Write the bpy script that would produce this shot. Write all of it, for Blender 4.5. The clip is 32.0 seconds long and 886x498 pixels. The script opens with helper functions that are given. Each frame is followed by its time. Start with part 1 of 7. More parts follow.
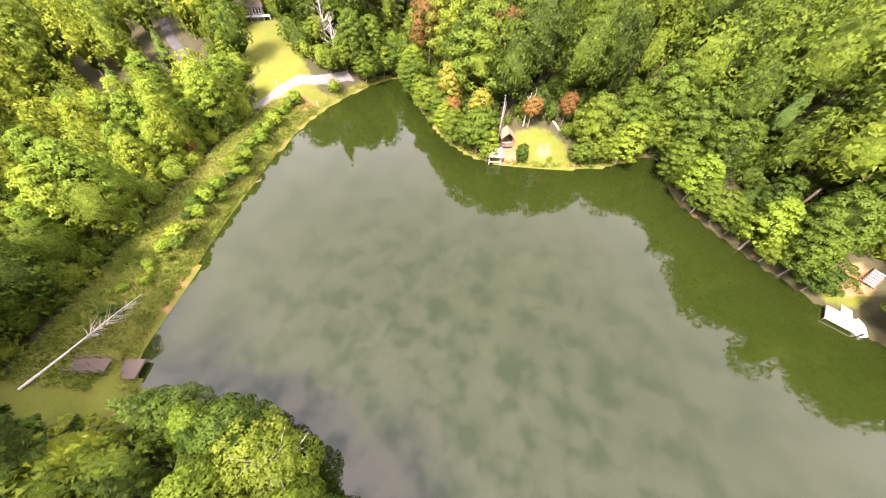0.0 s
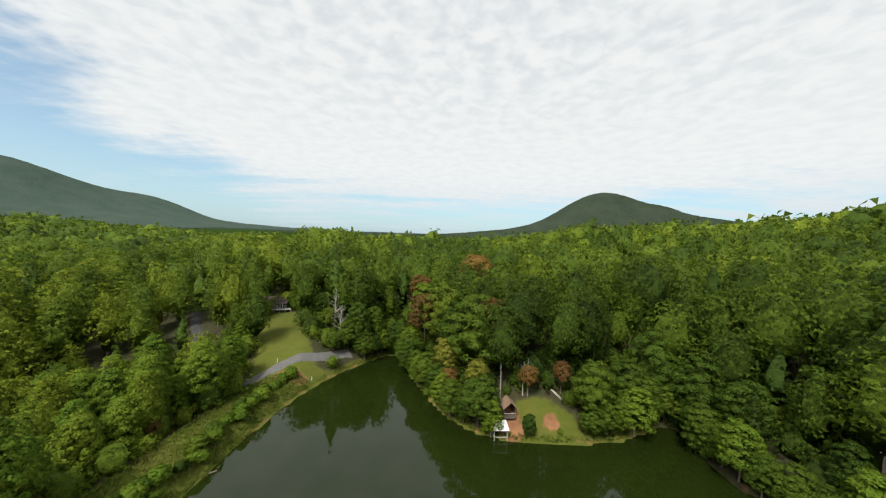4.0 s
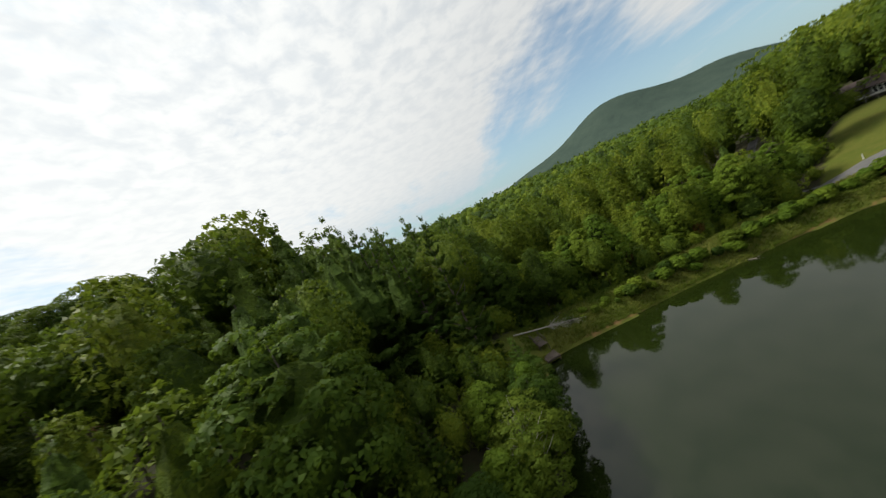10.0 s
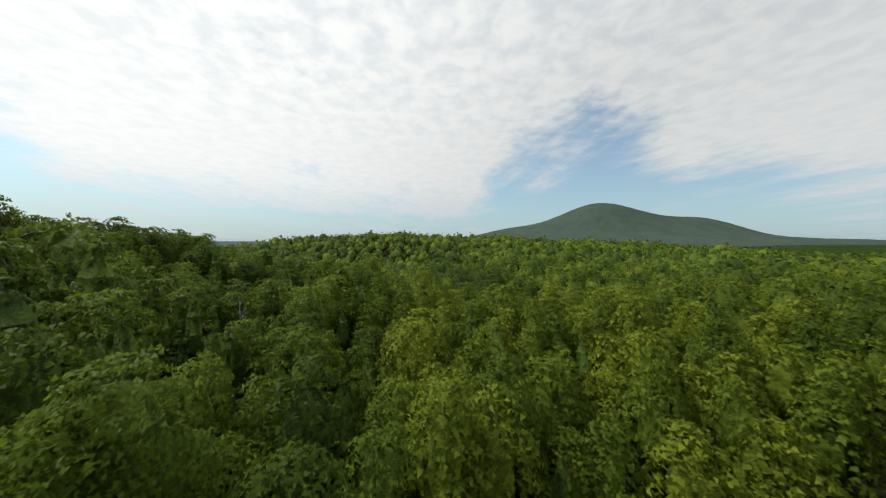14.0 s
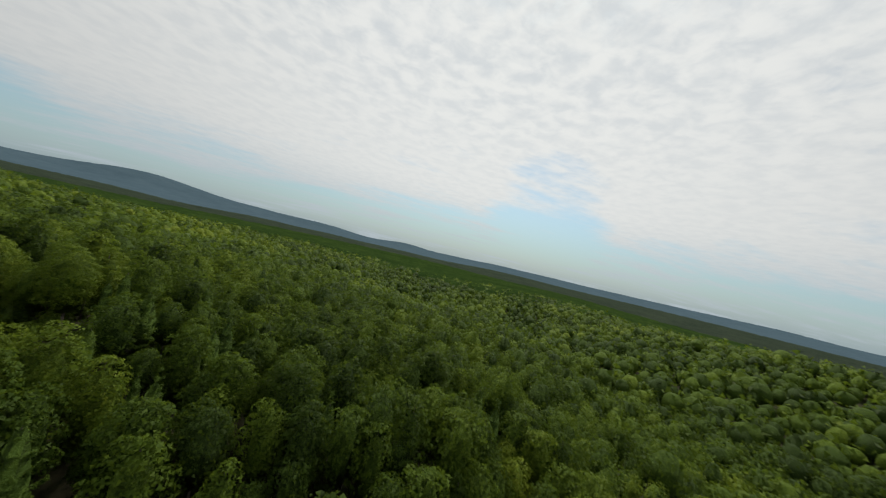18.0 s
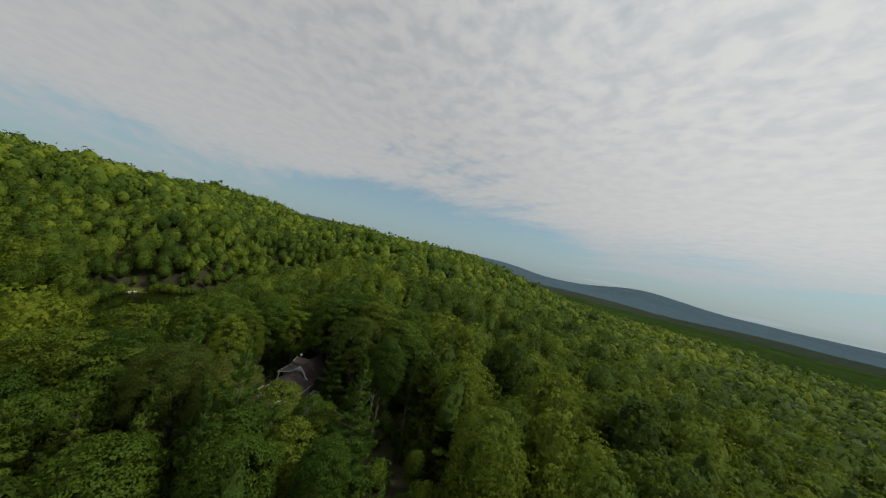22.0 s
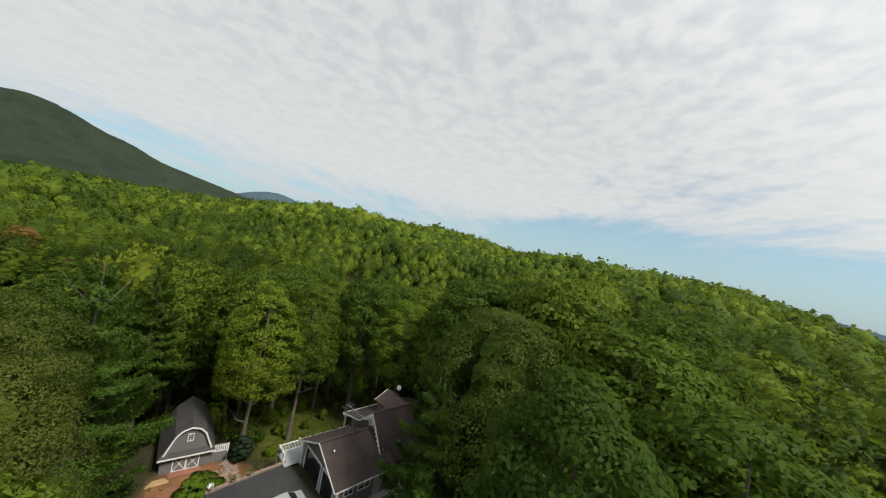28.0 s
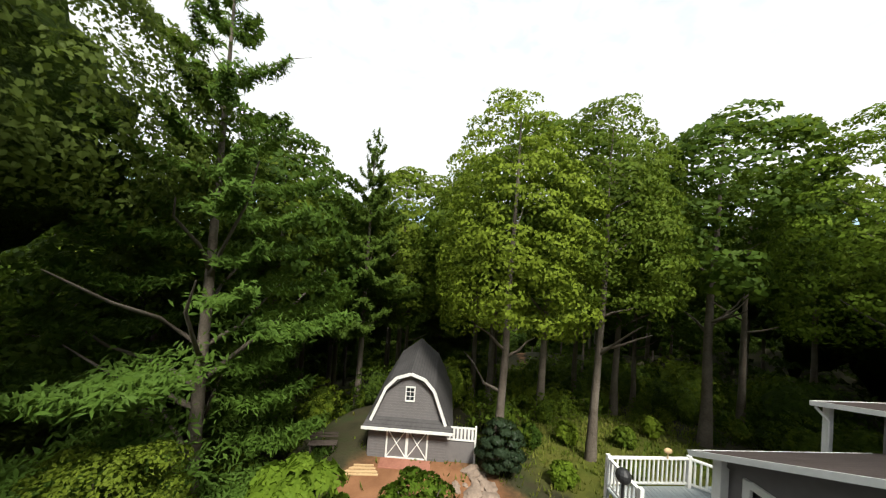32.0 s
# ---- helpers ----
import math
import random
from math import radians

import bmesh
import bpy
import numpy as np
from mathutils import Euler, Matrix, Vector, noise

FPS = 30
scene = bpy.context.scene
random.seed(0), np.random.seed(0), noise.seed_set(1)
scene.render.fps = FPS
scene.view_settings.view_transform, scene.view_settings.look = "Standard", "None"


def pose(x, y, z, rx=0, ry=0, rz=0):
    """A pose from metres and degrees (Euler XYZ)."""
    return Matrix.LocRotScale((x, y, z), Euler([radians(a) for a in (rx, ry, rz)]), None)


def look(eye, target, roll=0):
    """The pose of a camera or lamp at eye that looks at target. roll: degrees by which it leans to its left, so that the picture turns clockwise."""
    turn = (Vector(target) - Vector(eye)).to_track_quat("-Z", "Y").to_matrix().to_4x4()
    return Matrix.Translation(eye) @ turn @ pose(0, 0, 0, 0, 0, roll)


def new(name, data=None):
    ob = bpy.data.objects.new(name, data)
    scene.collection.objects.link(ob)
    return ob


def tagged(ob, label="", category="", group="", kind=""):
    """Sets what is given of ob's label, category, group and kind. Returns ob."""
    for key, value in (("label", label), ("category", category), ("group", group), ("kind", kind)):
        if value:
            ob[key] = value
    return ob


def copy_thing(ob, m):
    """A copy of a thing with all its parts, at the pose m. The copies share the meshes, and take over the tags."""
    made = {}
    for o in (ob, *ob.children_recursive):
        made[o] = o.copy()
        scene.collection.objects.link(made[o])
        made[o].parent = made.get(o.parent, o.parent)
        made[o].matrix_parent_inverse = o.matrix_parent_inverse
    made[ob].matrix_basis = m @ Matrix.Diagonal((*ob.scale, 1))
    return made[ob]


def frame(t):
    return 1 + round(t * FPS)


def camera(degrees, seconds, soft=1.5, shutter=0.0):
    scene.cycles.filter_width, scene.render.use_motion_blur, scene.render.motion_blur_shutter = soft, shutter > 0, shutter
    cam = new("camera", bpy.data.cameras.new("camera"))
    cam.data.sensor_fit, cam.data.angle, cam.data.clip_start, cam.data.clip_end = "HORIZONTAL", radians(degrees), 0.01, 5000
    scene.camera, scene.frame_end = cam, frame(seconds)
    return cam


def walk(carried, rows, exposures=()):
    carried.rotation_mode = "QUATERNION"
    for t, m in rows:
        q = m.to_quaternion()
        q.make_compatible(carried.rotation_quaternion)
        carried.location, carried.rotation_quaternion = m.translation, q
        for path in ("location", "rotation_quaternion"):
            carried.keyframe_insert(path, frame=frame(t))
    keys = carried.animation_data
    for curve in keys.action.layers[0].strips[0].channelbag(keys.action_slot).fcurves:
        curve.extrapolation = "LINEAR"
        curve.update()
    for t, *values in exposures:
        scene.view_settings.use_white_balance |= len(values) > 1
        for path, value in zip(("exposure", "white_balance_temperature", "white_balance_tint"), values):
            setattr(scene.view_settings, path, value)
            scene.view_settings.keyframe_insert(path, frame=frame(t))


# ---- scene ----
cam = camera(110.22, 32.0, soft=1.2, shutter=0.1)
PATH = [  # seconds, x, y, z, and the turn about x, y, z in degrees
    (0.0, 0.01, -0.02, 35.14, 39.34, -2.55, 3.93),
    (0.5, -0.46, -1.56, 34.75, 49.17, -3.23, 3.61),
    (1.0, -0.85, -1.48, 33.73, 58.45, -3.14, 3.32),
    (1.5, -1.87, 0.22, 33.36, 66.57, -2.64, 2.38),
    (2.0, -2.51, 1.05, 33.32, 75.09, -2.20, 1.80),
    (2.5, -2.59, 0.95, 33.31, 81.68, -2.36, 1.78),
    (3.0, -2.78, 0.51, 33.36, 85.42, -2.64, 1.47),
    (3.5, -2.32, -0.19, 33.30, 87.42, -2.48, 1.55),
    (5.5, -1.51, 5.09, 33.13, 88.89, -2.66, -0.07),
    (6.0, -0.47, 10.36, 32.84, 89.39, -0.50, -3.58),
    (6.5, -1.21, 16.77, 33.12, 91.10, 8.79, -32.55),
    (7.0, 2.32, 23.26, 33.01, 92.75, 14.39, -66.83),
    (7.5, 9.01, 26.41, 33.17, 94.08, 17.21, -102.37),
    (8.0, 17.27, 25.31, 33.80, 94.70, 20.79, -135.52),
    (8.5, 17.66, 18.20, 33.24, 95.34, 24.50, -162.11),
    (9.0, 18.41, 9.21, 33.10, 93.16, 28.66, -190.59),
    (9.5, 15.64, 2.58, 28.46, 86.75, 35.37, -235.53),
    (10.0, 11.48, 3.08, 22.84, 87.55, 26.59, -269.23),
    (10.5, 4.67, 5.86, 22.55, 87.58, 9.35, -282.28),
    (11.0, -1.22, 7.46, 22.51, 87.98, 3.84, -285.73),
    (11.5, -6.30, 8.71, 22.72, 88.43, 2.84, -287.71),
    (12.0, -13.22, 10.21, 23.17, 88.51, 2.41, -288.60),
    (12.5, -20.90, 10.79, 24.34, 88.65, 2.31, -288.23),
    (13.0, -29.75, 12.04, 26.12, 88.58, 1.32, -286.05),
    (13.5, -41.25, 13.87, 29.16, 89.14, 0.43, -281.39),
    (14.0, -54.86, 15.84, 33.16, 89.20, -0.52, -275.80),
    (14.5, -69.89, 16.52, 37.95, 89.08, -1.20, -267.82),
    (16.5, -133.41, 8.25, 56.79, 90.39, -1.85, -242.67),
    (17.0, -147.72, 4.70, 60.72, 90.32, -3.52, -232.06),
    (17.5, -158.47, -5.05, 64.28, 90.49, -8.49, -216.91),
    (18.0, -165.61, -16.02, 67.27, 90.38, -13.02, -197.03),
    (18.5, -167.84, -26.50, 69.80, 90.43, -15.32, -177.55),
    (19.0, -165.84, -37.38, 71.00, 90.81, -13.00, -165.41),
    (19.5, -162.25, -46.78, 71.43, 91.51, -11.74, -157.14),
    (20.0, -158.10, -55.47, 71.76, 92.10, -17.03, -142.72),
    (20.5, -153.41, -61.92, 71.37, 91.81, -17.29, -132.80),
    (21.0, -148.15, -66.45, 70.14, 91.55, -13.07, -128.99),
    (21.5, -143.97, -69.98, 68.89, 91.50, -11.92, -125.09),
    (22.0, -139.91, -73.25, 67.81, 91.22, -12.46, -119.21),
    (22.5, -134.89, -76.18, 66.62, 91.12, -11.70, -113.76),
    (23.0, -130.32, -77.93, 65.40, 91.11, -9.68, -109.18),
    (23.5, -125.75, -79.73, 64.02, 90.97, -9.09, -105.79),
    (24.0, -121.08, -80.99, 63.33, 90.90, -8.67, -104.33),
    (24.5, -117.10, -81.94, 62.13, 90.75, -8.22, -103.67),
    (26.5, -103.42, -91.40, 58.69, 91.15, -11.14, -101.83),
    (27.0, -99.78, -92.78, 57.27, 90.41, -11.56, -98.13),
    (27.5, -96.31, -93.77, 54.89, 90.65, -11.75, -91.19),
    (28.0, -92.81, -94.26, 52.59, 90.61, -11.47, -81.51),
    (28.5, -89.61, -93.65, 50.22, 90.63, -10.15, -71.28),
    (29.0, -86.53, -92.53, 47.89, 90.51, -9.10, -61.71),
    (29.5, -83.55, -90.93, 45.41, 90.44, -6.69, -55.40),
    (30.0, -80.91, -89.12, 43.61, 90.57, -5.02, -51.35),
    (30.5, -78.58, -87.46, 41.64, 90.85, -5.33, -46.38),
    (31.0, -76.65, -85.45, 39.34, 90.86, -4.68, -42.18),
    (31.5, -75.20, -83.12, 37.29, 90.77, -3.69, -41.27),
    (32.0, -73.59, -80.84, 35.60, 91.28, -4.08, -40.96),
]

walk(cam, [(t, pose(*rest)) for t, *rest in PATH], exposures=[(0.0, 2.89, 7000, 32), (0.5, 2.56, 7000, 30), (1.0, 1.6, 6800, 17), (2.0, 0.85, 6600, 10), (3.5, 0.55, 6500, 7), (6.0, 0.43, 6500, 7), (7.0, 0.03, 6500, 7), (8.0, -0.57, 6500, 7), (9.0, -0.92, 6500, 7), (9.5, -0.32, 6500, 7), (10.0, 0.18, 6500, 7), (10.5, 0.58, 6500, 7), (12.0, 0.58, 6500, 7), (13.0, 0.37, 6500, 7), (14.0, 0.18, 6500, 7), (17.0, 0.17, 6500, 7), (18.0, -0.2, 6500, 7), (19.0, -0.73, 6500, 7), (20.0, -0.8, 6500, 7), (21.0, -0.7, 6500, 7), (22.0, -0.4, 6500, 7), (23.0, -0.22, 6500, 7), (24.0, -0.07, 6500, 7), (27.0, 0.06, 6500, 7), (28.0, 0.21, 6500, 7), (30.0, 0.32, 6500, 7), (31.0, 0.65, 6500, 7), (32.0, 0.93, 6500, 7)])

# ---------------------------------------------------------------- sky and sun
SUN_AZ, SUN_EL = radians(206), radians(52)          # compass bearing (clockwise from +y) and height of the sun
world = bpy.data.worlds.new("sky")
scene.world = world
world.use_nodes = True
wt = world.node_tree
wt.nodes.clear()


def wnode(kind, **values):
    n = wt.nodes.new(kind)
    for key, value in values.items():
        n.inputs[key].default_value = value
    return n


def wlink(a, b):
    wt.links.new(a, b)


def wmath(op, a, b=0.0, clamp=False):
    n = wt.nodes.new("ShaderNodeMath")
    n.operation, n.use_clamp = op, clamp
    for i, v in enumerate((a, b)):
        if isinstance(v, (int, float)):
            n.inputs[i].default_value = v
        else:
            wlink(v, n.inputs[i])
    return n.outputs[0]


def wsmooth(value, lo, hi):
    n = wt.nodes.new("ShaderNodeMapRange")
    n.interpolation_type = "SMOOTHSTEP"
    wlink(value, n.inputs[0])
    n.inputs[1].default_value, n.inputs[2].default_value = lo, hi
    return n.outputs[0]


def wmix(fac, a, b):
    n = wt.nodes.new("ShaderNodeMix")
    n.data_type = "RGBA"
    for sock, v in ((n.inputs[0], fac), (n.inputs[6], a), (n.inputs[7], b)):
        if isinstance(v, (tuple, float, int)):
            sock.default_value = v
        else:
            wlink(v, sock)
    return n.outputs[2]


sky = wt.nodes.new("ShaderNodeTexSky")
sky.sky_type, sky.sun_disc = "NISHITA", False
sky.sun_elevation, sky.sun_rotation = SUN_EL, SUN_AZ
sky.air_density, sky.dust_density, sky.ozone_density = 1.0, 1.2, 1.2
coord = wt.nodes.new("ShaderNodeTexCoord")
sep = wt.nodes.new("ShaderNodeSeparateXYZ")
wlink(coord.outputs["Generated"], sep.inputs[0])
up = wmath("MAXIMUM", sep.outputs[2], 0.0)
lift = wmath("ADD", up, 0.07)
comb = wt.nodes.new("ShaderNodeCombineXYZ")
wlink(wmath("DIVIDE", sep.outputs[0], lift), comb.inputs[0])
wlink(wmath("DIVIDE", sep.outputs[1], lift), comb.inputs[1])
# the cloud deck seen from below: small cells, wider banks and long streaks
cells = wnode("ShaderNodeTexNoise", Scale=8.5, Detail=4.0, Roughness=0.52, Distortion=0.25)
banks = wnode("ShaderNodeTexNoise", Scale=0.42, Detail=4.0, Roughness=0.55)
stretch = wt.nodes.new("ShaderNodeMapping")
stretch.inputs["Rotation"].default_value = (0, 0, radians(24))
stretch.inputs["Scale"].default_value = (0.55, 2.1, 1)
wlink(comb.outputs[0], stretch.inputs[0])
streaks = wnode("ShaderNodeTexNoise", Scale=0.8, Detail=5.0, Roughness=0.6)
for n in (cells, banks):
    wlink(comb.outputs[0], n.inputs["Vector"])
wlink(stretch.outputs[0], streaks.inputs["Vector"])
cover = wmath("ADD", wmath("MULTIPLY", banks.outputs[0], 0.95), wmath("MULTIPLY", streaks.outputs[0], 0.75))
high = wsmooth(up, 0.03, 0.24)
cover = wmath("ADD", cover, wmath("ADD", 0.17, wmath("MULTIPLY", wmath("SUBTRACT", cells.outputs[0], 0.5), wmath("ADD", 0.05, wmath("MULTIPLY", wsmooth(up, 0.12, 0.5), 0.30)))))
cover = wmath("ADD", cover, wmath("MULTIPLY", high, 0.44))


def gap_in_deck(cover_, towards, lo, hi, depth):
    """A blue opening in the deck, as wide as lo and hi (cosines) say."""
    n = wt.nodes.new("ShaderNodeVectorMath")
    n.operation = "DOT_PRODUCT"
    wlink(coord.outputs["Generated"], n.inputs[0])
    n.inputs[1].default_value = Vector(towards).normalized()
    return wmath("SUBTRACT", cover_, wmath("MULTIPLY", wsmooth(n.outputs["Value"], lo, hi), depth))


cover = gap_in_deck(cover, (-0.874, 0.426, 0.234), 0.95, 0.999, 0.44)
cover = gap_in_deck(cover, (-0.743, 0.638, 0.203), 0.95, 0.999, 0.18)
cover = gap_in_deck(cover, (-0.55, -0.81, 0.205), 0.975, 0.999, 0.35)
cover = gap_in_deck(cover, (0.893, -0.416, 0.05), 0.86, 0.995, 0.34)
deck = wmath("ADD", wmath("MULTIPLY", wsmooth(cover, 0.96, 1.30), 0.82), 0.18)          # a thin veil lies over the blue as well
# towards the sun the deck is thin and bright
sun_dir = Vector((math.sin(SUN_AZ) * math.cos(SUN_EL), math.cos(SUN_AZ) * math.cos(SUN_EL), math.sin(SUN_EL)))
dot = wt.nodes.new("ShaderNodeVectorMath")
dot.operation = "DOT_PRODUCT"
wlink(coord.outputs["Generated"], dot.inputs[0])
dot.inputs[1].default_value = sun_dir
near_sun = wsmooth(dot.outputs["Value"], 0.15, 1.0)
lumps = wsmooth(cells.outputs[0], 0.30, 0.66)
thick = wnode("ShaderNodeTexNoise", Scale=11.0, Detail=5.0, Roughness=0.6, Distortion=0.2)
wlink(comb.outputs[0], thick.inputs["Vector"])
overhead = wsmooth(up, 0.55, 0.92)
white = wmix(wmath("SUBTRACT", 1.0, wmath("MULTIPLY", wmath("SUBTRACT", 1.0, lumps), wmath("ADD", 0.30, wmath("MULTIPLY", wsmooth(up, 0.2, 0.6), 0.7)))), (0.80, 0.83, 0.87, 1), (1.0, 1.0, 1.0, 1))
thin = wmath("MULTIPLY", wmath("SUBTRACT", 1.0, wsmooth(thick.outputs[0], 0.36, 0.56)), overhead)      # ragged openings overhead
deck = wmath("MULTIPLY", deck, wmath("SUBTRACT", 1.0, wmath("MULTIPLY", thin, 0.62)))
bright = wmix(near_sun, (0.98, 0.98, 0.98, 1), (1.48, 1.47, 1.45, 1))
glow = wt.nodes.new("ShaderNodeMix")
glow.data_type, glow.blend_type = "RGBA", "MULTIPLY"
glow.inputs[0].default_value = 1.0
wlink(white, glow.inputs[6])
wlink(bright, glow.inputs[7])
scaled = wt.nodes.new("ShaderNodeMix")
scaled.data_type, scaled.blend_type = "RGBA", "MULTIPLY"
scaled.inputs[0].default_value = 1.0
wlink(sky.outputs[0], scaled.inputs[6])
scaled.inputs[7].default_value = (0.150, 0.180, 0.178, 1)
mixed = wmix(wmath("MULTIPLY", deck, 0.97), scaled.outputs[2], glow.outputs[2])
hazy = wmix(wmath("MULTIPLY", wmath("SUBTRACT", 1.0, wsmooth(up, 0.0, 0.22)), 0.60), mixed, (0.52, 0.70, 0.85, 1))
back = wt.nodes.new("ShaderNodeBackground")
back.inputs[1].default_value = 0.65
wlink(hazy, back.inputs[0])
out = wt.nodes.new("ShaderNodeOutputWorld")
wlink(back.outputs[0], out.inputs[0])

sun_data = bpy.data.lights.new("sun", "SUN")
sun_data.energy, sun_data.angle, sun_data.color = 3.4, radians(13), (1.0, 0.94, 0.84)
sun = new("sun", sun_data)
sun.matrix_world = look(sun_dir * 100, (0, 0, 0))


# ---------------------------------------------------------------- materials
def material(name, rough=0.8, metal=0.0, spec=0.5):
    m = bpy.data.materials.new(name)
    m.use_nodes = True
    b = m.node_tree.nodes["Principled BSDF"]
    b.inputs["Roughness"].default_value, b.inputs["Metallic"].default_value = rough, metal
    b.inputs["Specular IOR Level"].default_value = spec
    return m, m.node_tree, b


def noise_of(nt, scale, detail=4.0, rough=0.6, kind="Object"):
    tc = nt.nodes.new("ShaderNodeTexCoord")
    n = nt.nodes.new("ShaderNodeTexNoise")
    n.inputs["Scale"].default_value, n.inputs["Detail"].default_value, n.inputs["Roughness"].default_value = scale, detail, rough
    nt.links.new(tc.outputs[kind], n.inputs["Vector"])
    return n.outputs[0]


def ramp(nt, fac, stops):
    r = nt.nodes.new("ShaderNodeValToRGB")
    while len(r.color_ramp.elements) < len(stops):
        r.color_ramp.elements.new(0.5)
    for e, (p, c) in zip(r.color_ramp.elements, stops):
        e.position, e.color = p, (*c, 1)
    if fac is not None:
        nt.links.new(fac, r.inputs[0])
    return r.outputs[0]


def blend(nt, fac, a, b, how="MIX"):
    n = nt.nodes.new("ShaderNodeMix")
    n.data_type, n.blend_type = "RGBA", how
    for sock, v in ((n.inputs[0], fac), (n.inputs[6], a), (n.inputs[7], b)):
        if isinstance(v, (int, float)):
            sock.default_value = v
        elif isinstance(v, tuple):
            sock.default_value = (*v, 1)
        else:
            nt.links.new(v, sock)
    return n.outputs[2]


def calc(nt, op, a, b=0.0):
    n = nt.nodes.new("ShaderNodeMath")
    n.operation = op
    for i, v in enumerate((a, b)):
        if isinstance(v, (int, float)):
            n.inputs[i].default_value = v
        else:
            nt.links.new(v, n.inputs[i])
    return n.outputs[0]


def relief(nt, b, height, strength, distance):
    n = nt.nodes.new("ShaderNodeBump")
    n.inputs["Strength"].default_value, n.inputs["Distance"].default_value = strength, distance
    nt.links.new(height, n.inputs["Height"])
    nt.links.new(n.outputs[0], b.inputs["Normal"])


def plain(name, lo, hi, scale=3.0, rough=0.7, bump=0.3, depth=0.02, metal=0.0, spec=0.4):
    """A surface that wanders between two colours at two scales, with a fine relief."""
    m, nt, b = material(name, rough, metal, spec)
    big, small = noise_of(nt, scale * 0.22), noise_of(nt, scale * 3.0)
    fac = calc(nt, "ADD", calc(nt, "MULTIPLY", big, 0.6), calc(nt, "MULTIPLY", small, 0.4))
    nt.links.new(ramp(nt, fac, [(0.3, lo), (0.7, hi)]), b.inputs["Base Color"])
    relief(nt, b, small, bump, depth)
    return m


def leaf(name, stops, source, shine=0.62):
    """Foliage: the tone of the whole plant from source ('tone' or 'object'), of each leaf from its own island."""
    m, nt, b = material(name, shine, 0.0, 0.10)
    geo = nt.nodes.new("ShaderNodeNewGeometry")
    if source == "tone":
        at = nt.nodes.new("ShaderNodeAttribute")
        at.attribute_name = "tone"
        tone = at.outputs["Fac"]
    else:
        tone = nt.nodes.new("ShaderNodeObjectInfo").outputs["Random"]
    each = calc(nt, "MULTIPLY", calc(nt, "SUBTRACT", geo.outputs["Random Per Island"], 0.5), 0.30)
    colour = ramp(nt, calc(nt, "ADD", tone, each), stops)
    nt.links.new(colour, b.inputs["Base Color"])
    trans = nt.nodes.new("ShaderNodeBsdfTranslucent")
    nt.links.new(blend(nt, 0.5, colour, (0.17, 0.24, 0.025)), trans.inputs[0])
    mix = nt.nodes.new("ShaderNodeMixShader")
    mix.inputs[0].default_value = 0.38
    nt.links.new(b.outputs[0], mix.inputs[1])
    nt.links.new(trans.outputs[0], mix.inputs[2])
    nt.links.new(mix.outputs[0], nt.nodes["Material Output"].inputs[0])
    return m


GREENS = [(0.0, (0.026, 0.047, 0.007)), (0.35, (0.050, 0.084, 0.009)), (0.65, (0.090, 0.134, 0.012)), (1.0, (0.158, 0.195, 0.016))]
PINES = [(0.0, (0.034, 0.064, 0.010)), (0.5, (0.063, 0.106, 0.015)), (1.0, (0.106, 0.156, 0.021))]
BRIGHT = [(0.0, (0.085, 0.150, 0.014)), (0.5, (0.125, 0.195, 0.018)), (1.0, (0.172, 0.230, 0.022))]
RUSTY = [(0.0, (0.13, 0.075, 0.025)), (0.5, (0.20, 0.10, 0.035)), (1.0, (0.26, 0.15, 0.04))]
CRIMSON = [(0.0, (0.085, 0.024, 0.020)), (1.0, (0.150, 0.050, 0.034))]
GOLD = [(0.0, (0.115, 0.135, 0.02)), (1.0, (0.21, 0.205, 0.03))]
HOLLY = [(0.0, (0.018, 0.034, 0.018)), (1.0, (0.050, 0.075, 0.040))]


def inner(name, stops, source="tone"):
    """The shaded mass of twigs and leaves inside a crown, lumpy and mottled."""
    m, nt, b = material(name, 0.75, 0.0, 0.1)
    if source == "tone":
        at = nt.nodes.new("ShaderNodeAttribute")
        at.attribute_name = "tone"
        tone = at.outputs["Fac"]
    else:
        tone = nt.nodes.new("ShaderNodeObjectInfo").outputs["Random"]
    tc = nt.nodes.new("ShaderNodeNewGeometry")
    n = nt.nodes.new("ShaderNodeTexNoise")
    n.inputs["Scale"].default_value, n.inputs["Detail"].default_value, n.inputs["Roughness"].default_value = 1.3, 5.0, 0.75
    nt.links.new(tc.outputs["Position"], n.inputs["Vector"])
    mottle = calc(nt, "MULTIPLY", calc(nt, "SUBTRACT", n.outputs[0], 0.56), 1.6)
    nt.links.new(ramp(nt, calc(nt, "ADD", tone, mottle), stops), b.inputs["Base Color"])
    relief(nt, b, n.outputs[0], 1.0, 0.8)
    return m


M_FOREST = leaf("forest_leaves", GREENS, "tone")
M_FOREST_PINE = leaf("forest_needles", PINES, "tone")
M_INNER = inner("inner_foliage", GREENS)
M_INNER_PINE = inner("inner_needles", PINES)
M_INNER_LEAF = inner("crown_inside", GREENS, "object")
M_LEAF = leaf("leaves", [(0.0, (0.036, 0.070, 0.010)), (0.35, (0.054, 0.098, 0.012)), (0.65, (0.082, 0.130, 0.014)), (1.0, (0.128, 0.172, 0.018))], "object")
M_PINE = leaf("pine_needles", PINES, "object")
M_OAK = leaf("oak_leaves", [(0.0, (0.052, 0.078, 0.014)), (0.5, (0.078, 0.108, 0.019)), (1.0, (0.116, 0.138, 0.026))], "object")
M_LIGHT_PINE = leaf("light_pine_needles", [(0.0, (0.056, 0.112, 0.017)), (1.0, (0.105, 0.180, 0.030))], "object")
M_BRIGHT = leaf("young_leaves", BRIGHT, "object")
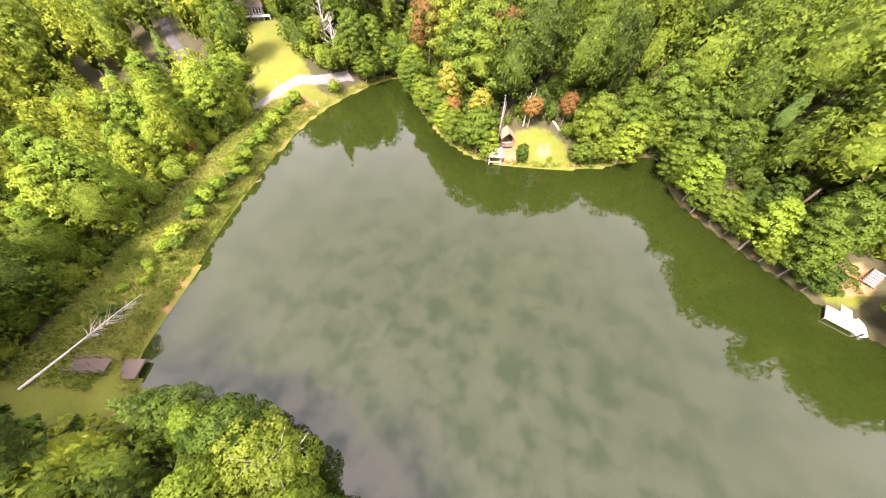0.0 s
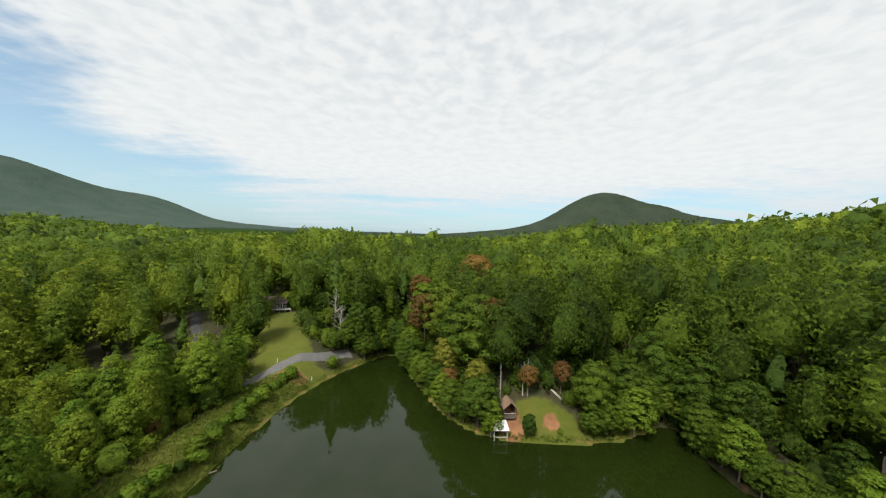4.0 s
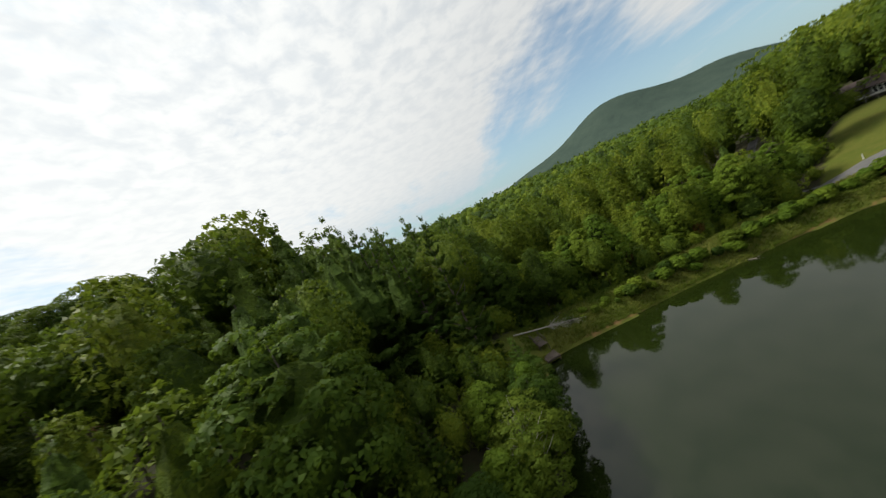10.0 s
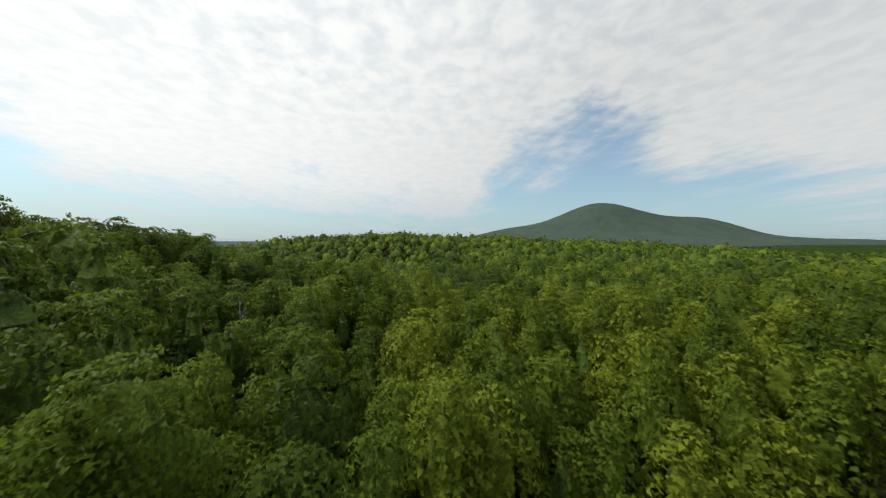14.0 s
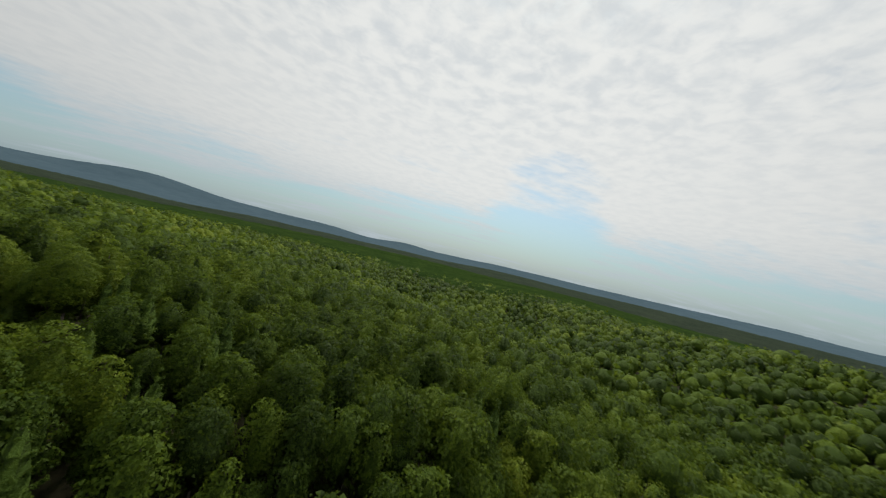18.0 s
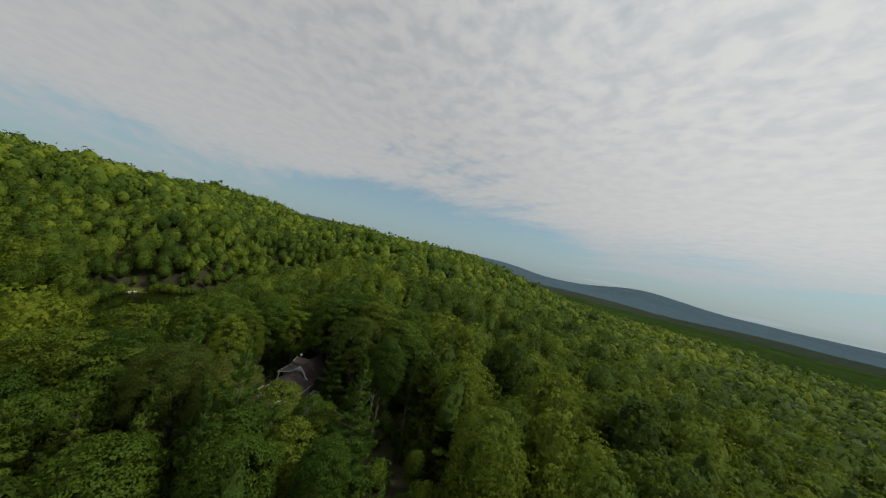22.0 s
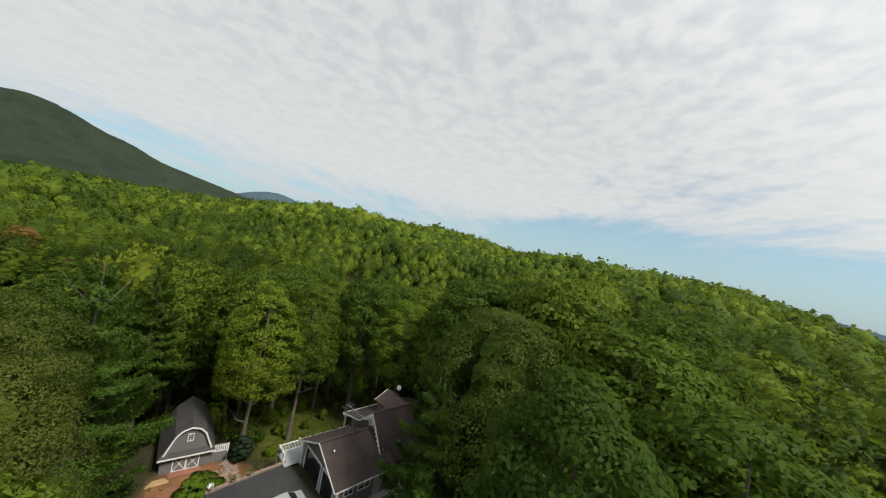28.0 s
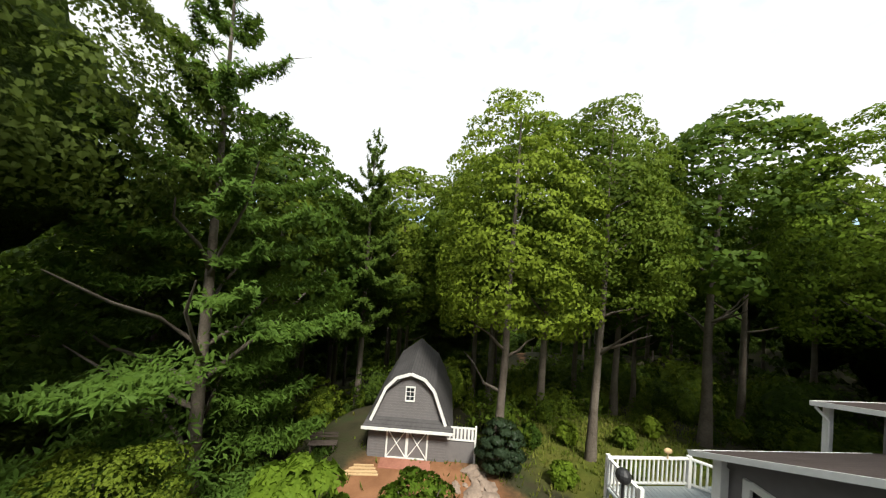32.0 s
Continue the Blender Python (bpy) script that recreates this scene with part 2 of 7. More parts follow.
M_RUSTY = leaf("rusty_leaves", RUSTY, "object")
M_CRIMSON = leaf("crimson_leaves", CRIMSON, "object")
M_GOLD = leaf("golden_leaves", GOLD, "object")
M_HOLLY = leaf("holly_leaves", HOLLY, "object", 0.35)
M_BARK = plain("bark", (0.07, 0.055, 0.042), (0.20, 0.17, 0.14), 4.0, 0.9, 0.8, 0.05)
M_PALE_BARK = plain("pale_bark", (0.28, 0.26, 0.22), (0.48, 0.45, 0.40), 4.0, 0.9, 0.6, 0.03)
M_WHITE = plain("white_paint", (0.66, 0.66, 0.64), (0.82, 0.82, 0.80), 2.0, 0.5, 0.1, 0.004)
M_GREY_SIDING = plain("grey_siding", (0.13, 0.122, 0.126), (0.195, 0.184, 0.184), 1.4, 0.7, 0.1, 0.004)
M_SHINGLE = plain("brown_shingles", (0.040, 0.028, 0.025), (0.086, 0.064, 0.058), 2.2, 0.9, 0.7, 0.02)
M_GREY_SHINGLE = plain("grey_shingles", (0.042, 0.040, 0.041), (0.092, 0.087, 0.088), 2.2, 0.9, 0.7, 0.02)


def courses(m, rise_of):
    """Rows of shingles: each course a little darker at its lower edge, with a small step."""
    nt = m.node_tree
    b = nt.nodes["Principled BSDF"]
    tc = nt.nodes.new("ShaderNodeTexCoord")
    w = nt.nodes.new("ShaderNodeTexWave")
    w.bands_direction, w.wave_profile = "Z", "SAW"
    w.inputs["Scale"].default_value, w.inputs["Distortion"].default_value, w.inputs["Detail"].default_value = 0.314 / rise_of, 0.5, 2.0
    nt.links.new(tc.outputs["Object"], w.inputs["Vector"])
    colour = b.inputs["Base Color"].links[0].from_socket
    nt.links.new(blend(nt, 1.0, colour, ramp(nt, w.outputs["Fac"], [(0.0, (0.55, 0.55, 0.55)), (0.25, (1.0, 1.0, 1.0))]), "MULTIPLY"), b.inputs["Base Color"])


courses(M_SHINGLE, 0.11)
courses(M_GREY_SHINGLE, 0.13)
M_ASPHALT = plain("asphalt", (0.022, 0.022, 0.024), (0.055, 0.054, 0.055), 2.0, 0.85, 0.4, 0.01)
M_GRAVEL = plain("gravel", (0.080, 0.079, 0.077), (0.135, 0.132, 0.129), 6.0, 0.95, 0.8, 0.03)
M_STONE = plain("stone", (0.17, 0.125, 0.095), (0.32, 0.25, 0.20), 2.5, 0.9, 0.6, 0.03)
M_BRICK = plain("brick", (0.20, 0.09, 0.06), (0.36, 0.19, 0.13), 5.0, 0.9, 0.5, 0.01)
M_OLD_WOOD = plain("weathered_wood", (0.050, 0.037, 0.030), (0.125, 0.100, 0.082), 5.0, 0.9, 0.6, 0.01)
M_PALE_WOOD = plain("pale_boards", (0.27, 0.265, 0.25), (0.46, 0.445, 0.42), 4.0, 0.8, 0.4, 0.006)
M_RED_WOOD = plain("red_stained_boards", (0.22, 0.085, 0.055), (0.36, 0.16, 0.11), 4.0, 0.8, 0.4, 0.006)
M_FRESH_WOOD = plain("fresh_timber", (0.40, 0.26, 0.13), (0.58, 0.42, 0.24), 4.0, 0.8, 0.4, 0.006)
M_STEEL = plain("galvanised_steel", (0.42, 0.42, 0.42), (0.60, 0.60, 0.60), 4.0, 0.4, 0.1, 0.002, 0.9)
M_DARK_METAL = plain("dark_metal", (0.03, 0.03, 0.032), (0.07, 0.07, 0.072), 4.0, 0.5, 0.1, 0.002, 0.6)
M_TIN = plain("bronze_tin_roof", (0.22, 0.14, 0.09), (0.34, 0.24, 0.17), 2.0, 0.5, 0.1, 0.004, 0.2)
M_CAR = plain("silver_car_paint", (0.52, 0.53, 0.54), (0.60, 0.61, 0.62), 1.0, 0.28, 0.02, 0.001, 0.5, 0.6)
M_RUBBER = plain("rubber", (0.018, 0.018, 0.018), (0.035, 0.035, 0.035), 6.0, 0.9, 0.2, 0.002)
M_DECK = plain("grey_blue_deck_boards", (0.30, 0.335, 0.34), (0.42, 0.455, 0.46), 3.0, 0.7, 0.3, 0.004)
M_GLASS, _nt, _b = material("window_glass", 0.06, 0.0, 0.6)
_nt.links.new(ramp(_nt, noise_of(_nt, 0.6), [(0.3, (0.012, 0.014, 0.016)), (0.7, (0.035, 0.04, 0.045))]), _b.inputs["Base Color"])

# water: a murky green body under a mirror of the sky
M_WATER, _nt, _b = material("lake_water", 0.045, 0.0, 0.5)
_b.inputs["IOR"].default_value = 1.46
_nt.links.new(ramp(_nt, noise_of(_nt, 0.02, 3.0), [(0.3, (0.0082, 0.0140, 0.0020)), (0.7, (0.0118, 0.0184, 0.0032))]), _b.inputs["Base Color"])
relief(_nt, _b, calc(_nt, "ADD", noise_of(_nt, 0.5, 3.0), calc(_nt, "MULTIPLY", noise_of(_nt, 2.4, 2.0), 0.4)), 0.045, 0.05)


# ---------------------------------------------------------------- the lie of the land
def rnd(i, j, seed):
    v = np.sin(i * 127.1 + j * 311.7 + seed * 74.7) * 43758.5453
    return v - np.floor(v)


def vnoise(x, y, seed=0.0):
    i, j = np.floor(x), np.floor(y)
    u, v = x - i, y - j
    u, v = u * u * (3 - 2 * u), v * v * (3 - 2 * v)
    return (rnd(i, j, seed) * (1 - u) + rnd(i + 1, j, seed) * u) * (1 - v) + (rnd(i, j + 1, seed) * (1 - u) + rnd(i + 1, j + 1, seed) * u) * v


def humps(x, y, seed=0.0):
    """Rounded tree tops packed side by side, 0 to 1."""
    best = np.full(np.shape(x), 9.0)
    i, j = np.floor(x), np.floor(y)
    for a in (-1, 0, 1):
        for b in (-1, 0, 1):
            px_, py_ = i + a + 0.15 + 0.7 * rnd(i + a, j + b, seed), j + b + 0.15 + 0.7 * rnd(i + a, j + b, seed + 5)
            best = np.minimum(best, (x - px_) ** 2 + (y - py_) ** 2 + 0.25 * rnd(i + a, j + b, seed + 9))
    return 1 - np.clip(best, 0, 1)


def smooth(v, lo, hi):
    t = np.clip((v - lo) / (hi - lo), 0, 1)
    return t * t * (3 - 2 * t)


# the shore of the lake: bends of its outline, clockwise from the landing on the south side
SHORE = [(13, -18), (1, -12), (-12.2, 2.1), (-30.4, 7.2), (-33.1, 20.7), (-33.7, 41.4), (-31, 63.1), (-22.8, 79.7), (-14.7, 85.9), (-8.6, 70.4), (1, 54.9), (12.4, 50.7), (27.8, 52.3), (40.7, 57.4), (40.2, 44.5), (48.4, 29), (61.8, 13.5), (84.5, 4.1), (131.8, -1), (144.2, -37.1), (193.6, -90.6), (154.5, -75.2), (113.3, -61.8), (74.2, -50), (45.3, -42.7), (22, -32)]


def outline(points, steps):
    p, out_ = np.array(points, float), []
    for k in range(len(p)):
        a, b, c, d = p[k - 1], p[k], p[(k + 1) % len(p)], p[(k + 2) % len(p)]
        for s in range(steps):
            t = s / steps
            out_.append(0.5 * (2 * b + (c - a) * t + (2 * a - 5 * b + 4 * c - d) * t * t + (3 * b - a - 3 * c + d) * t ** 3))
    return np.array(out_)


LAKE = outline(SHORE, 6)


def shore_distance(x, y):
    """Metres from the shore, negative over the water."""
    x, y = np.asarray(x, float), np.asarray(y, float)
    best, inside = np.full(x.shape, 1e9), np.zeros(x.shape, bool)
    for a, b in zip(LAKE, np.roll(LAKE, -1, 0)):
        e = b - a
        t = np.clip(((x - a[0]) * e[0] + (y - a[1]) * e[1]) / (e @ e), 0, 1)
        best = np.minimum(best, np.hypot(x - a[0] - t * e[0], y - a[1] - t * e[1]))
        cross = (a[1] > y) != (b[1] > y)
        inside ^= cross & (x < e[0] * (y - a[1]) / (e[1] if e[1] else 1e-9) + a[0])
    return np.where(inside, -best, best)


# spot heights of the land, metres above the lake
SPOTS = [(-62, -66, 24.4), (-60, -86, 28), (-112, -95, 32), (-160, -95, 20), (-240, -190, 6), (-35, -92, 22), (23, -120, 33), (70, -150, 34), (-46, -3, 2.5), (-75, -40, 14),
         (-40, -40, 13), (-105, 6, -6), (-218, 73, -12), (-54, 97, 8), (-60, 150, 13), (0, 130, 9), (222, -20, 36), (110, 40, 10), (60, 90, 11), (-140, -25, 4), (-60, 45, -4), (90, -85, 12)]
WIDE = [(0, 420, 8), (220, 330, 34), (430, 140, 64), (620, -110, 88), (430, -330, 58), (-330, 330, 2), (-640, -20, 4), (-420, -130, -22), (-400, -480, -40), (60, -560, -8)]


def rise(x, y, cx, cy, h, sx, sy=None, turn=0.0):
    c, s = math.cos(radians(turn)), math.sin(radians(turn))
    u, v = (x - cx) * c + (y - cy) * s, -(x - cx) * s + (y - cy) * c
    return h * np.exp(-(u / sx) ** 2 - (v / (sy or sx)) ** 2)


# hills and mountains: place, height, spread along and across, turn
HILLS = [(1000, 2156, 223, 388, 292, 18), (1299, 2013, 78, 897, 676, -42), (1441, 1809, 106, 601, 274, -24), (764, 944, 22, 223, 1005, -18), (1364, 1979, 24, 200, 90, 42), (305, 1967, 36, 443, 90, 7),
         (-3084, 2021, 349, 525, 511, 40), (-2861, 2884, 188, 403, 794, 39), (-2121, 2800, 48, 1030, 269, 0), (-3721, 1510, 229, 727, 959, -11), (-659, 9, 29, 167, 875, 1),
         (451, -83, -21, 494, 90, -24), (271, 71, 10, 439, 90, -38), (501, -85, -14, 90, 193, 53), (3238, 2524, 268, 559, 475, -21), (2250, -2850, 50, 420, 420, 0)]


def land(x, y):
    """The height of the ground."""
    x, y = np.asarray(x, float), np.asarray(y, float)
    top, weight = np.zeros(x.shape), np.zeros(x.shape)
    for sx, sy, h in SPOTS:
        w = 1 / ((x - sx) ** 2 + (y - sy) ** 2 + 260) ** 1.7
        top, weight = top + w * h, weight + w
    for sx, sy, h in WIDE:
        w = 7 / ((x - sx) ** 2 + (y - sy) ** 2 + 2500) ** 1.7
        top, weight = top + w * h, weight + w
    z = top / weight + 1.6 * (vnoise(x / 23, y / 23, 3) - 0.5)
    r = np.hypot(x, y)
    far = -34 + 26 * vnoise(x / 500, y / 500, 7) + 60 * smooth(y, 200, 2500) * smooth(r, 500, 1500)
    z = z * (1 - smooth(r, 620, 1150)) + far * smooth(r, 620, 1150)
    for hill in HILLS:
        z = z + rise(x, y, *hill) * smooth(r, 230, 400)
    for k in range(9):                                  # the range along the south and east
        a = radians(88 + 11 * k)
        z = z + rise(x, y, 4100 * math.sin(a), 4100 * math.cos(a), 120 + 70 * math.sin(k * 2.3) - 6 * k, 520)
    z = z + smooth(r, 3600, 4700) * (26 + 40 * vnoise(np.arctan2(y, x) * 9, r * 0, 4))
    d = shore_distance(x, y)
    bank = 0.22 + np.maximum(d, 0) * 0.10 + (0.4 + 1.0 * smooth(-x, 14, 28)) * smooth(d, 0.3, 3.0)
    z = np.where(z < 0.5, np.where(d < 60, np.maximum(z, bank - 0.22 * np.maximum(d - 9, 0)), z), z)
    z = np.minimum(z, bank + np.maximum(d - 3, 0) * 0.42)
    dam = smooth(y, 2, 10) * (1 - smooth(y, 60, 70)) * smooth(-x, 26, 34) * (1 - smooth(-x, 62, 105))     # the crest of the dam and its outer slope
    z = z * (1 - dam) + dam * np.where(d < 9.5, np.minimum(bank, 1.7), np.maximum(1.7 - (d - 9.5) * 0.45, np.minimum(z, -4)))
    pad = smooth(-np.hypot(x + 62, y + 66), -9.5, -4.5)                        # the level ground under the barn
    z = z * (1 - pad) + pad * 24.6
    yard = np.maximum(smooth(-np.hypot((x + 71) / 1.2, (y + 83) / 0.95), -11.0, -8.2), smooth(-np.hypot(x + 59, y + 86.5), -9.5, -7.2))   # the court and the house
    z = z * (1 - yard) + yard * 28.55
    return np.where(d < 0, -0.15 - 2.5 * smooth(-d, 0, 14), z)


def ground_at(x, y):
    return float(land(np.array([x]), np.array([y]))[0])


# ---------------------------------------------------------------- building blocks
def mesh_of(name, verts, faces, mats, index=None, shade=False, normals=None):
    """A mesh from arrays; normals, where given, shade soft foliage by the crown that it belongs to."""
    me = bpy.data.meshes.new(name)
    verts, faces = np.asarray(verts, np.float32), np.asarray(faces, np.int32)
    n, k = faces.shape
    me.vertices.add(len(verts))
    me.vertices.foreach_set("co", verts.ravel())
    me.loops.add(n * k)
    me.loops.foreach_set("vertex_index", faces.ravel())
    me.polygons.add(n)
    me.polygons.foreach_set("loop_start", np.arange(0, n * k, k, dtype=np.int32))
    me.polygons.foreach_set("loop_total", np.full(n, k, np.int32))
    for m in mats:
        me.materials.append(m)
    if index is not None:
        me.polygons.foreach_set("material_index", np.asarray(index, np.int32))
    me.polygons.foreach_set("use_smooth", np.full(n, shade or normals is not None))
    if normals is not None:
        at = me.attributes.new("custom_normal", "FLOAT_VECTOR", "POINT")
        at.data.foreach_set("vector", np.asarray(normals, np.float32).ravel())
    me.update(calc_edges=True)
    return me


def attribute(me, name, values):
    at = me.attributes.new(name, "FLOAT", "POINT")
    at.data.foreach_set("value", np.asarray(values, np.float32))


def part(name, bm, mat, parent, label=""):
    """Links a bmesh as one mesh object under a thing or a part."""
    me = bpy.data.meshes.new(name)
    bm.to_mesh(me)
    bm.free()
    me.materials.append(mat)
    ob = new(name, me)
    ob.parent = parent
    return tagged(ob, label)


def child(name, me, parent, m=None, label=""):
    ob = new(name, me)
    ob.parent = parent
    if m is not None:
        ob.matrix_basis = m
    return tagged(ob, label)


def thing(name, m, label, category, group="", kind=""):
    ob = new(name)
    ob.empty_display_size = 0.3
    ob.matrix_basis = m
    return tagged(ob, label, category, group, kind)


def box(bm, x0, x1, y0, y1, z0, z1, bevel=0.0):
    made = bmesh.ops.create_cube(bm, size=1, matrix=Matrix.LocRotScale(((x0 + x1) / 2, (y0 + y1) / 2, (z0 + z1) / 2), None, (abs(x1 - x0), abs(y1 - y0), abs(z1 - z0))))
    if bevel:
        edges = {e for v in made["verts"] for e in v.link_edges}
        bmesh.ops.bevel(bm, geom=list(edges), offset=bevel, segments=1, affect="EDGES")


def bar(bm, a, b, wide, deep=None, up=(0, 0, 1)):
    """A straight bar of rectangular section from a to b."""
    a, b = Vector(a), Vector(b)
    along = (b - a).normalized()
    side = along.cross(Vector(up))
    side = side.normalized() if side.length > 1e-4 else Vector((1, 0, 0))
    top = side.cross(along)
    m = Matrix((side, along, top)).transposed().to_4x4()
    m.translation = (a + b) / 2
    bmesh.ops.create_cube(bm, size=1, matrix=m @ Matrix.Diagonal((wide, (b - a).length, deep or wide, 1)))


def rod(bm, a, b, r0, r1=None, sides=8):
    a, b = Vector(a), Vector(b)
    m = (b - a).to_track_quat("Z", "Y").to_matrix().to_4x4()
    m.translation = (a + b) / 2
    bmesh.ops.create_cone(bm, cap_ends=True, segments=sides, radius1=r0, radius2=r0 if r1 is None else r1, depth=(b - a).length, matrix=m)


def slab(bm, corners, thick):
    """A plate over the four (or more) corners, thickened downwards."""
    topv = [bm.verts.new(c) for c in corners]
    lowv = [bm.verts.new(Vector(c) - Vector((0, 0, thick))) for c in corners]
    bm.faces.new(topv)
    bm.faces.new(lowv[::-1])
    for k in range(len(topv)):
        bm.faces.new((topv[k], lowv[k], lowv[(k + 1) % len(topv)], topv[(k + 1) % len(topv)]))
    bmesh.ops.recalc_face_normals(bm, faces=bm.faces[:])


def prism(bm, outline_xz, y0, y1):
    """An upright outline in x and z, drawn out along y."""
    a = [bm.verts.new((x, y0, z)) for x, z in outline_xz]
    b = [bm.verts.new((x, y1, z)) for x, z in outline_xz]
    bm.faces.new(a)
    bm.faces.new(b[::-1])
    for k in range(len(a)):
        bm.faces.new((a[k], b[k], b[(k + 1) % len(a)], a[(k + 1) % len(a)]))
    bmesh.ops.recalc_face_normals(bm, faces=bm.faces[:])


# ---------------------------------------------------------------- ground and water
def segment_distance(x, y, a, b):
    ex, ey = b[0] - a[0], b[1] - a[1]
    t = np.clip(((x - a[0]) * ex + (y - a[1]) * ey) / (ex * ex + ey * ey), 0, 1)
    return np.hypot(x - a[0] - t * ex, y - a[1] - t * ey)


def lawn_of(x, y):
    """How much open grass there is, 0 to 1."""
    d = shore_distance(x, y)
    dam = smooth(y, -2, 6) * (1 - smooth(y, 68, 74)) * smooth(-x, 24, 30) * (1 - smooth(d, 8.5, 11))
    hill = 1 - smooth(segment_distance(x, y, (-38.2, 69), (-52.5, 92.5)), 6.2 - 0.09 * (y - 66), 7.6 - 0.09 * (y - 66))
    point = 1 - smooth(np.hypot((x - 16) / 1.4, y - 54), 3.5, 6.0)
    landing = 1 - smooth(np.hypot(x - 54.5, y - 26.5), 2.0, 3.5)
    rim = (1 - smooth(d, 0.8, 2.2)) * 0.8 * smooth(y - 0.35 * x, 0, 20) * (1 - smooth(x, 30, 45))
    house = 1 - smooth(np.hypot((x + 52) / 1.2, y + 74), 4, 8)
    east = 1 - smooth(np.hypot((x - 134) / 0.8, y + 6), 5, 9)
    return np.maximum.reduce([dam, hill, point, landing, rim, house * 0.8, east])


def clay_of(x, y):
    """Bare red earth."""
    a = 1 - smooth(np.hypot((x + 35.2) / 1.8, (y - 65.4)), 1.2, 2.8)
    b = 1 - smooth(np.hypot((x + 65) / 1.0, (y + 71.5) / 1.3), 3.0, 5.5)
    c = np.maximum(1 - smooth(np.hypot(x - 17.5, y - 54.5), 0.8, 2.2), 1 - smooth(np.hypot(x - 10, (y - 54) / 1.6), 1.6, 3.0))
    e = (1 - smooth(segment_distance(x, y, (-42, -68), (7, -22)) + 1.6 * (vnoise(x / 6, y / 6, 31) - 0.5), 0.5, 2.4)) * 0.55
    f = (1 - smooth(np.abs(shore_distance(x, y) - 0.1), 0.15, 0.6)) * 0.5 * smooth(y - 0.35 * x, 0, 20)
    g = 1 - smooth(np.hypot(x - 56, y - 27.5), 1.5, 3)
    return np.maximum.reduce([a, b, c, e, f, g])


def is_clear(x, y):
    """Where no tree of the wood stands."""
    d = shore_distance(x, y)
    out_ = (d < 1.6) | (lawn_of(x, y) > 0.5)
    out_ |= segment_distance(x, y, (-42, -68), (7, -22)) < 2.3
    out_ |= np.hypot((x + 71) / 1.25, y + 82) < 11.5
    out_ |= np.hypot(x + 59, y + 85) < 10
    out_ |= np.hypot(x + 62, y + 66) < 5.5
    out_ |= segment_distance(x, y, (-67, -69), (-62, -77)) < 6
    for a, b in ROADS:
        out_ |= segment_distance(x, y, a, b) < 3.2
    out_ |= np.hypot(x + 54, y - 97) < 7.5
    for hx, hy, _a, _b, _c in HOMES:
        out_ |= np.hypot(x - hx, y - hy) < 8
    return out_


ROADS = [((-27, 79), (-43.5, 64)), ((-43.5, 63), (-57, 69)), ((-57, 69), (-66, 79)), ((-66, 79), (-78, 92))]
# homes among the trees: place, turn, size along the ridge, walls
HOMES = [(238, -21, 100, 12, "pink"), (24, -120, 20, 13, "grey"), (88, -118, 150, 12, "grey"), (37, 99, 30, 9, "white"), (200, -190, 60, 10, "white"), (-84, 112, 70, 9, "brown")]

M_GROUND, _nt, _b = material("ground", 0.95, 0.0, 0.2)
_big, _mid, _fine = noise_of(_nt, 0.07), noise_of(_nt, 0.6, 6.0), noise_of(_nt, 5.0, 6.0)
_floor = ramp(_nt, _mid, [(0.3, (0.022, 0.024, 0.011)), (0.5, (0.042, 0.038, 0.019)), (0.7, (0.030, 0.044, 0.013))])
_grass = blend(_nt, _big, ramp(_nt, _mid, [(0.3, (0.058, 0.072, 0.009)), (0.7, (0.118, 0.100, 0.024))]), ramp(_nt, _fine, [(0.3, (0.050, 0.078, 0.008)), (0.7, (0.090, 0.112, 0.013))]))
_clay = ramp(_nt, _mid, [(0.3, (0.15, 0.068, 0.032)), (0.7, (0.28, 0.140, 0.072))])


def mask_of(nt, name, wander, width=0.25):
    at = nt.nodes.new("ShaderNodeAttribute")
    at.attribute_name = name
    n = nt.nodes.new("ShaderNodeMapRange")
    n.interpolation_type = "SMOOTHSTEP"
    nt.links.new(calc(nt, "ADD", at.outputs["Fac"], calc(nt, "MULTIPLY", calc(nt, "SUBTRACT", wander, 0.5), 0.9)), n.inputs[0])
    n.inputs[1].default_value, n.inputs[2].default_value = 0.5 - width, 0.5 + width
    return n.outputs[0]


_col = blend(_nt, mask_of(_nt, "grass", _mid), _floor, _grass)
_nt.links.new(blend(_nt, mask_of(_nt, "clay", _mid), _col, _clay), _b.inputs["Base Color"])
relief(_nt, _b, _fine, 0.6, 0.08)

N = 430
_u = np.linspace(-1, 1, N)
_w = np.sign(_u) * (210 * np.abs(_u) + 4590 * np.abs(_u) ** 5)
gx, gy = np.meshgrid(_w, _w, indexing="ij")
gx, gy = gx.ravel(), gy.ravel()
gz = land(gx, gy)
_i, _j = np.meshgrid(np.arange(N - 1), np.arange(N - 1), indexing="ij")
_q = (_i * N + _j).ravel()
me = mesh_of("ground", np.stack([gx, gy, gz], 1), np.stack([_q, _q + N, _q + N + 1, _q + 1], 1), [M_GROUND], shade=True)
attribute(me, "grass", lawn_of(gx, gy))
attribute(me, "clay", clay_of(gx, gy))
tagged(new("ground", me), "wooded hills with mown grass, leaf litter and bare red clay", "ground", kind="structure")

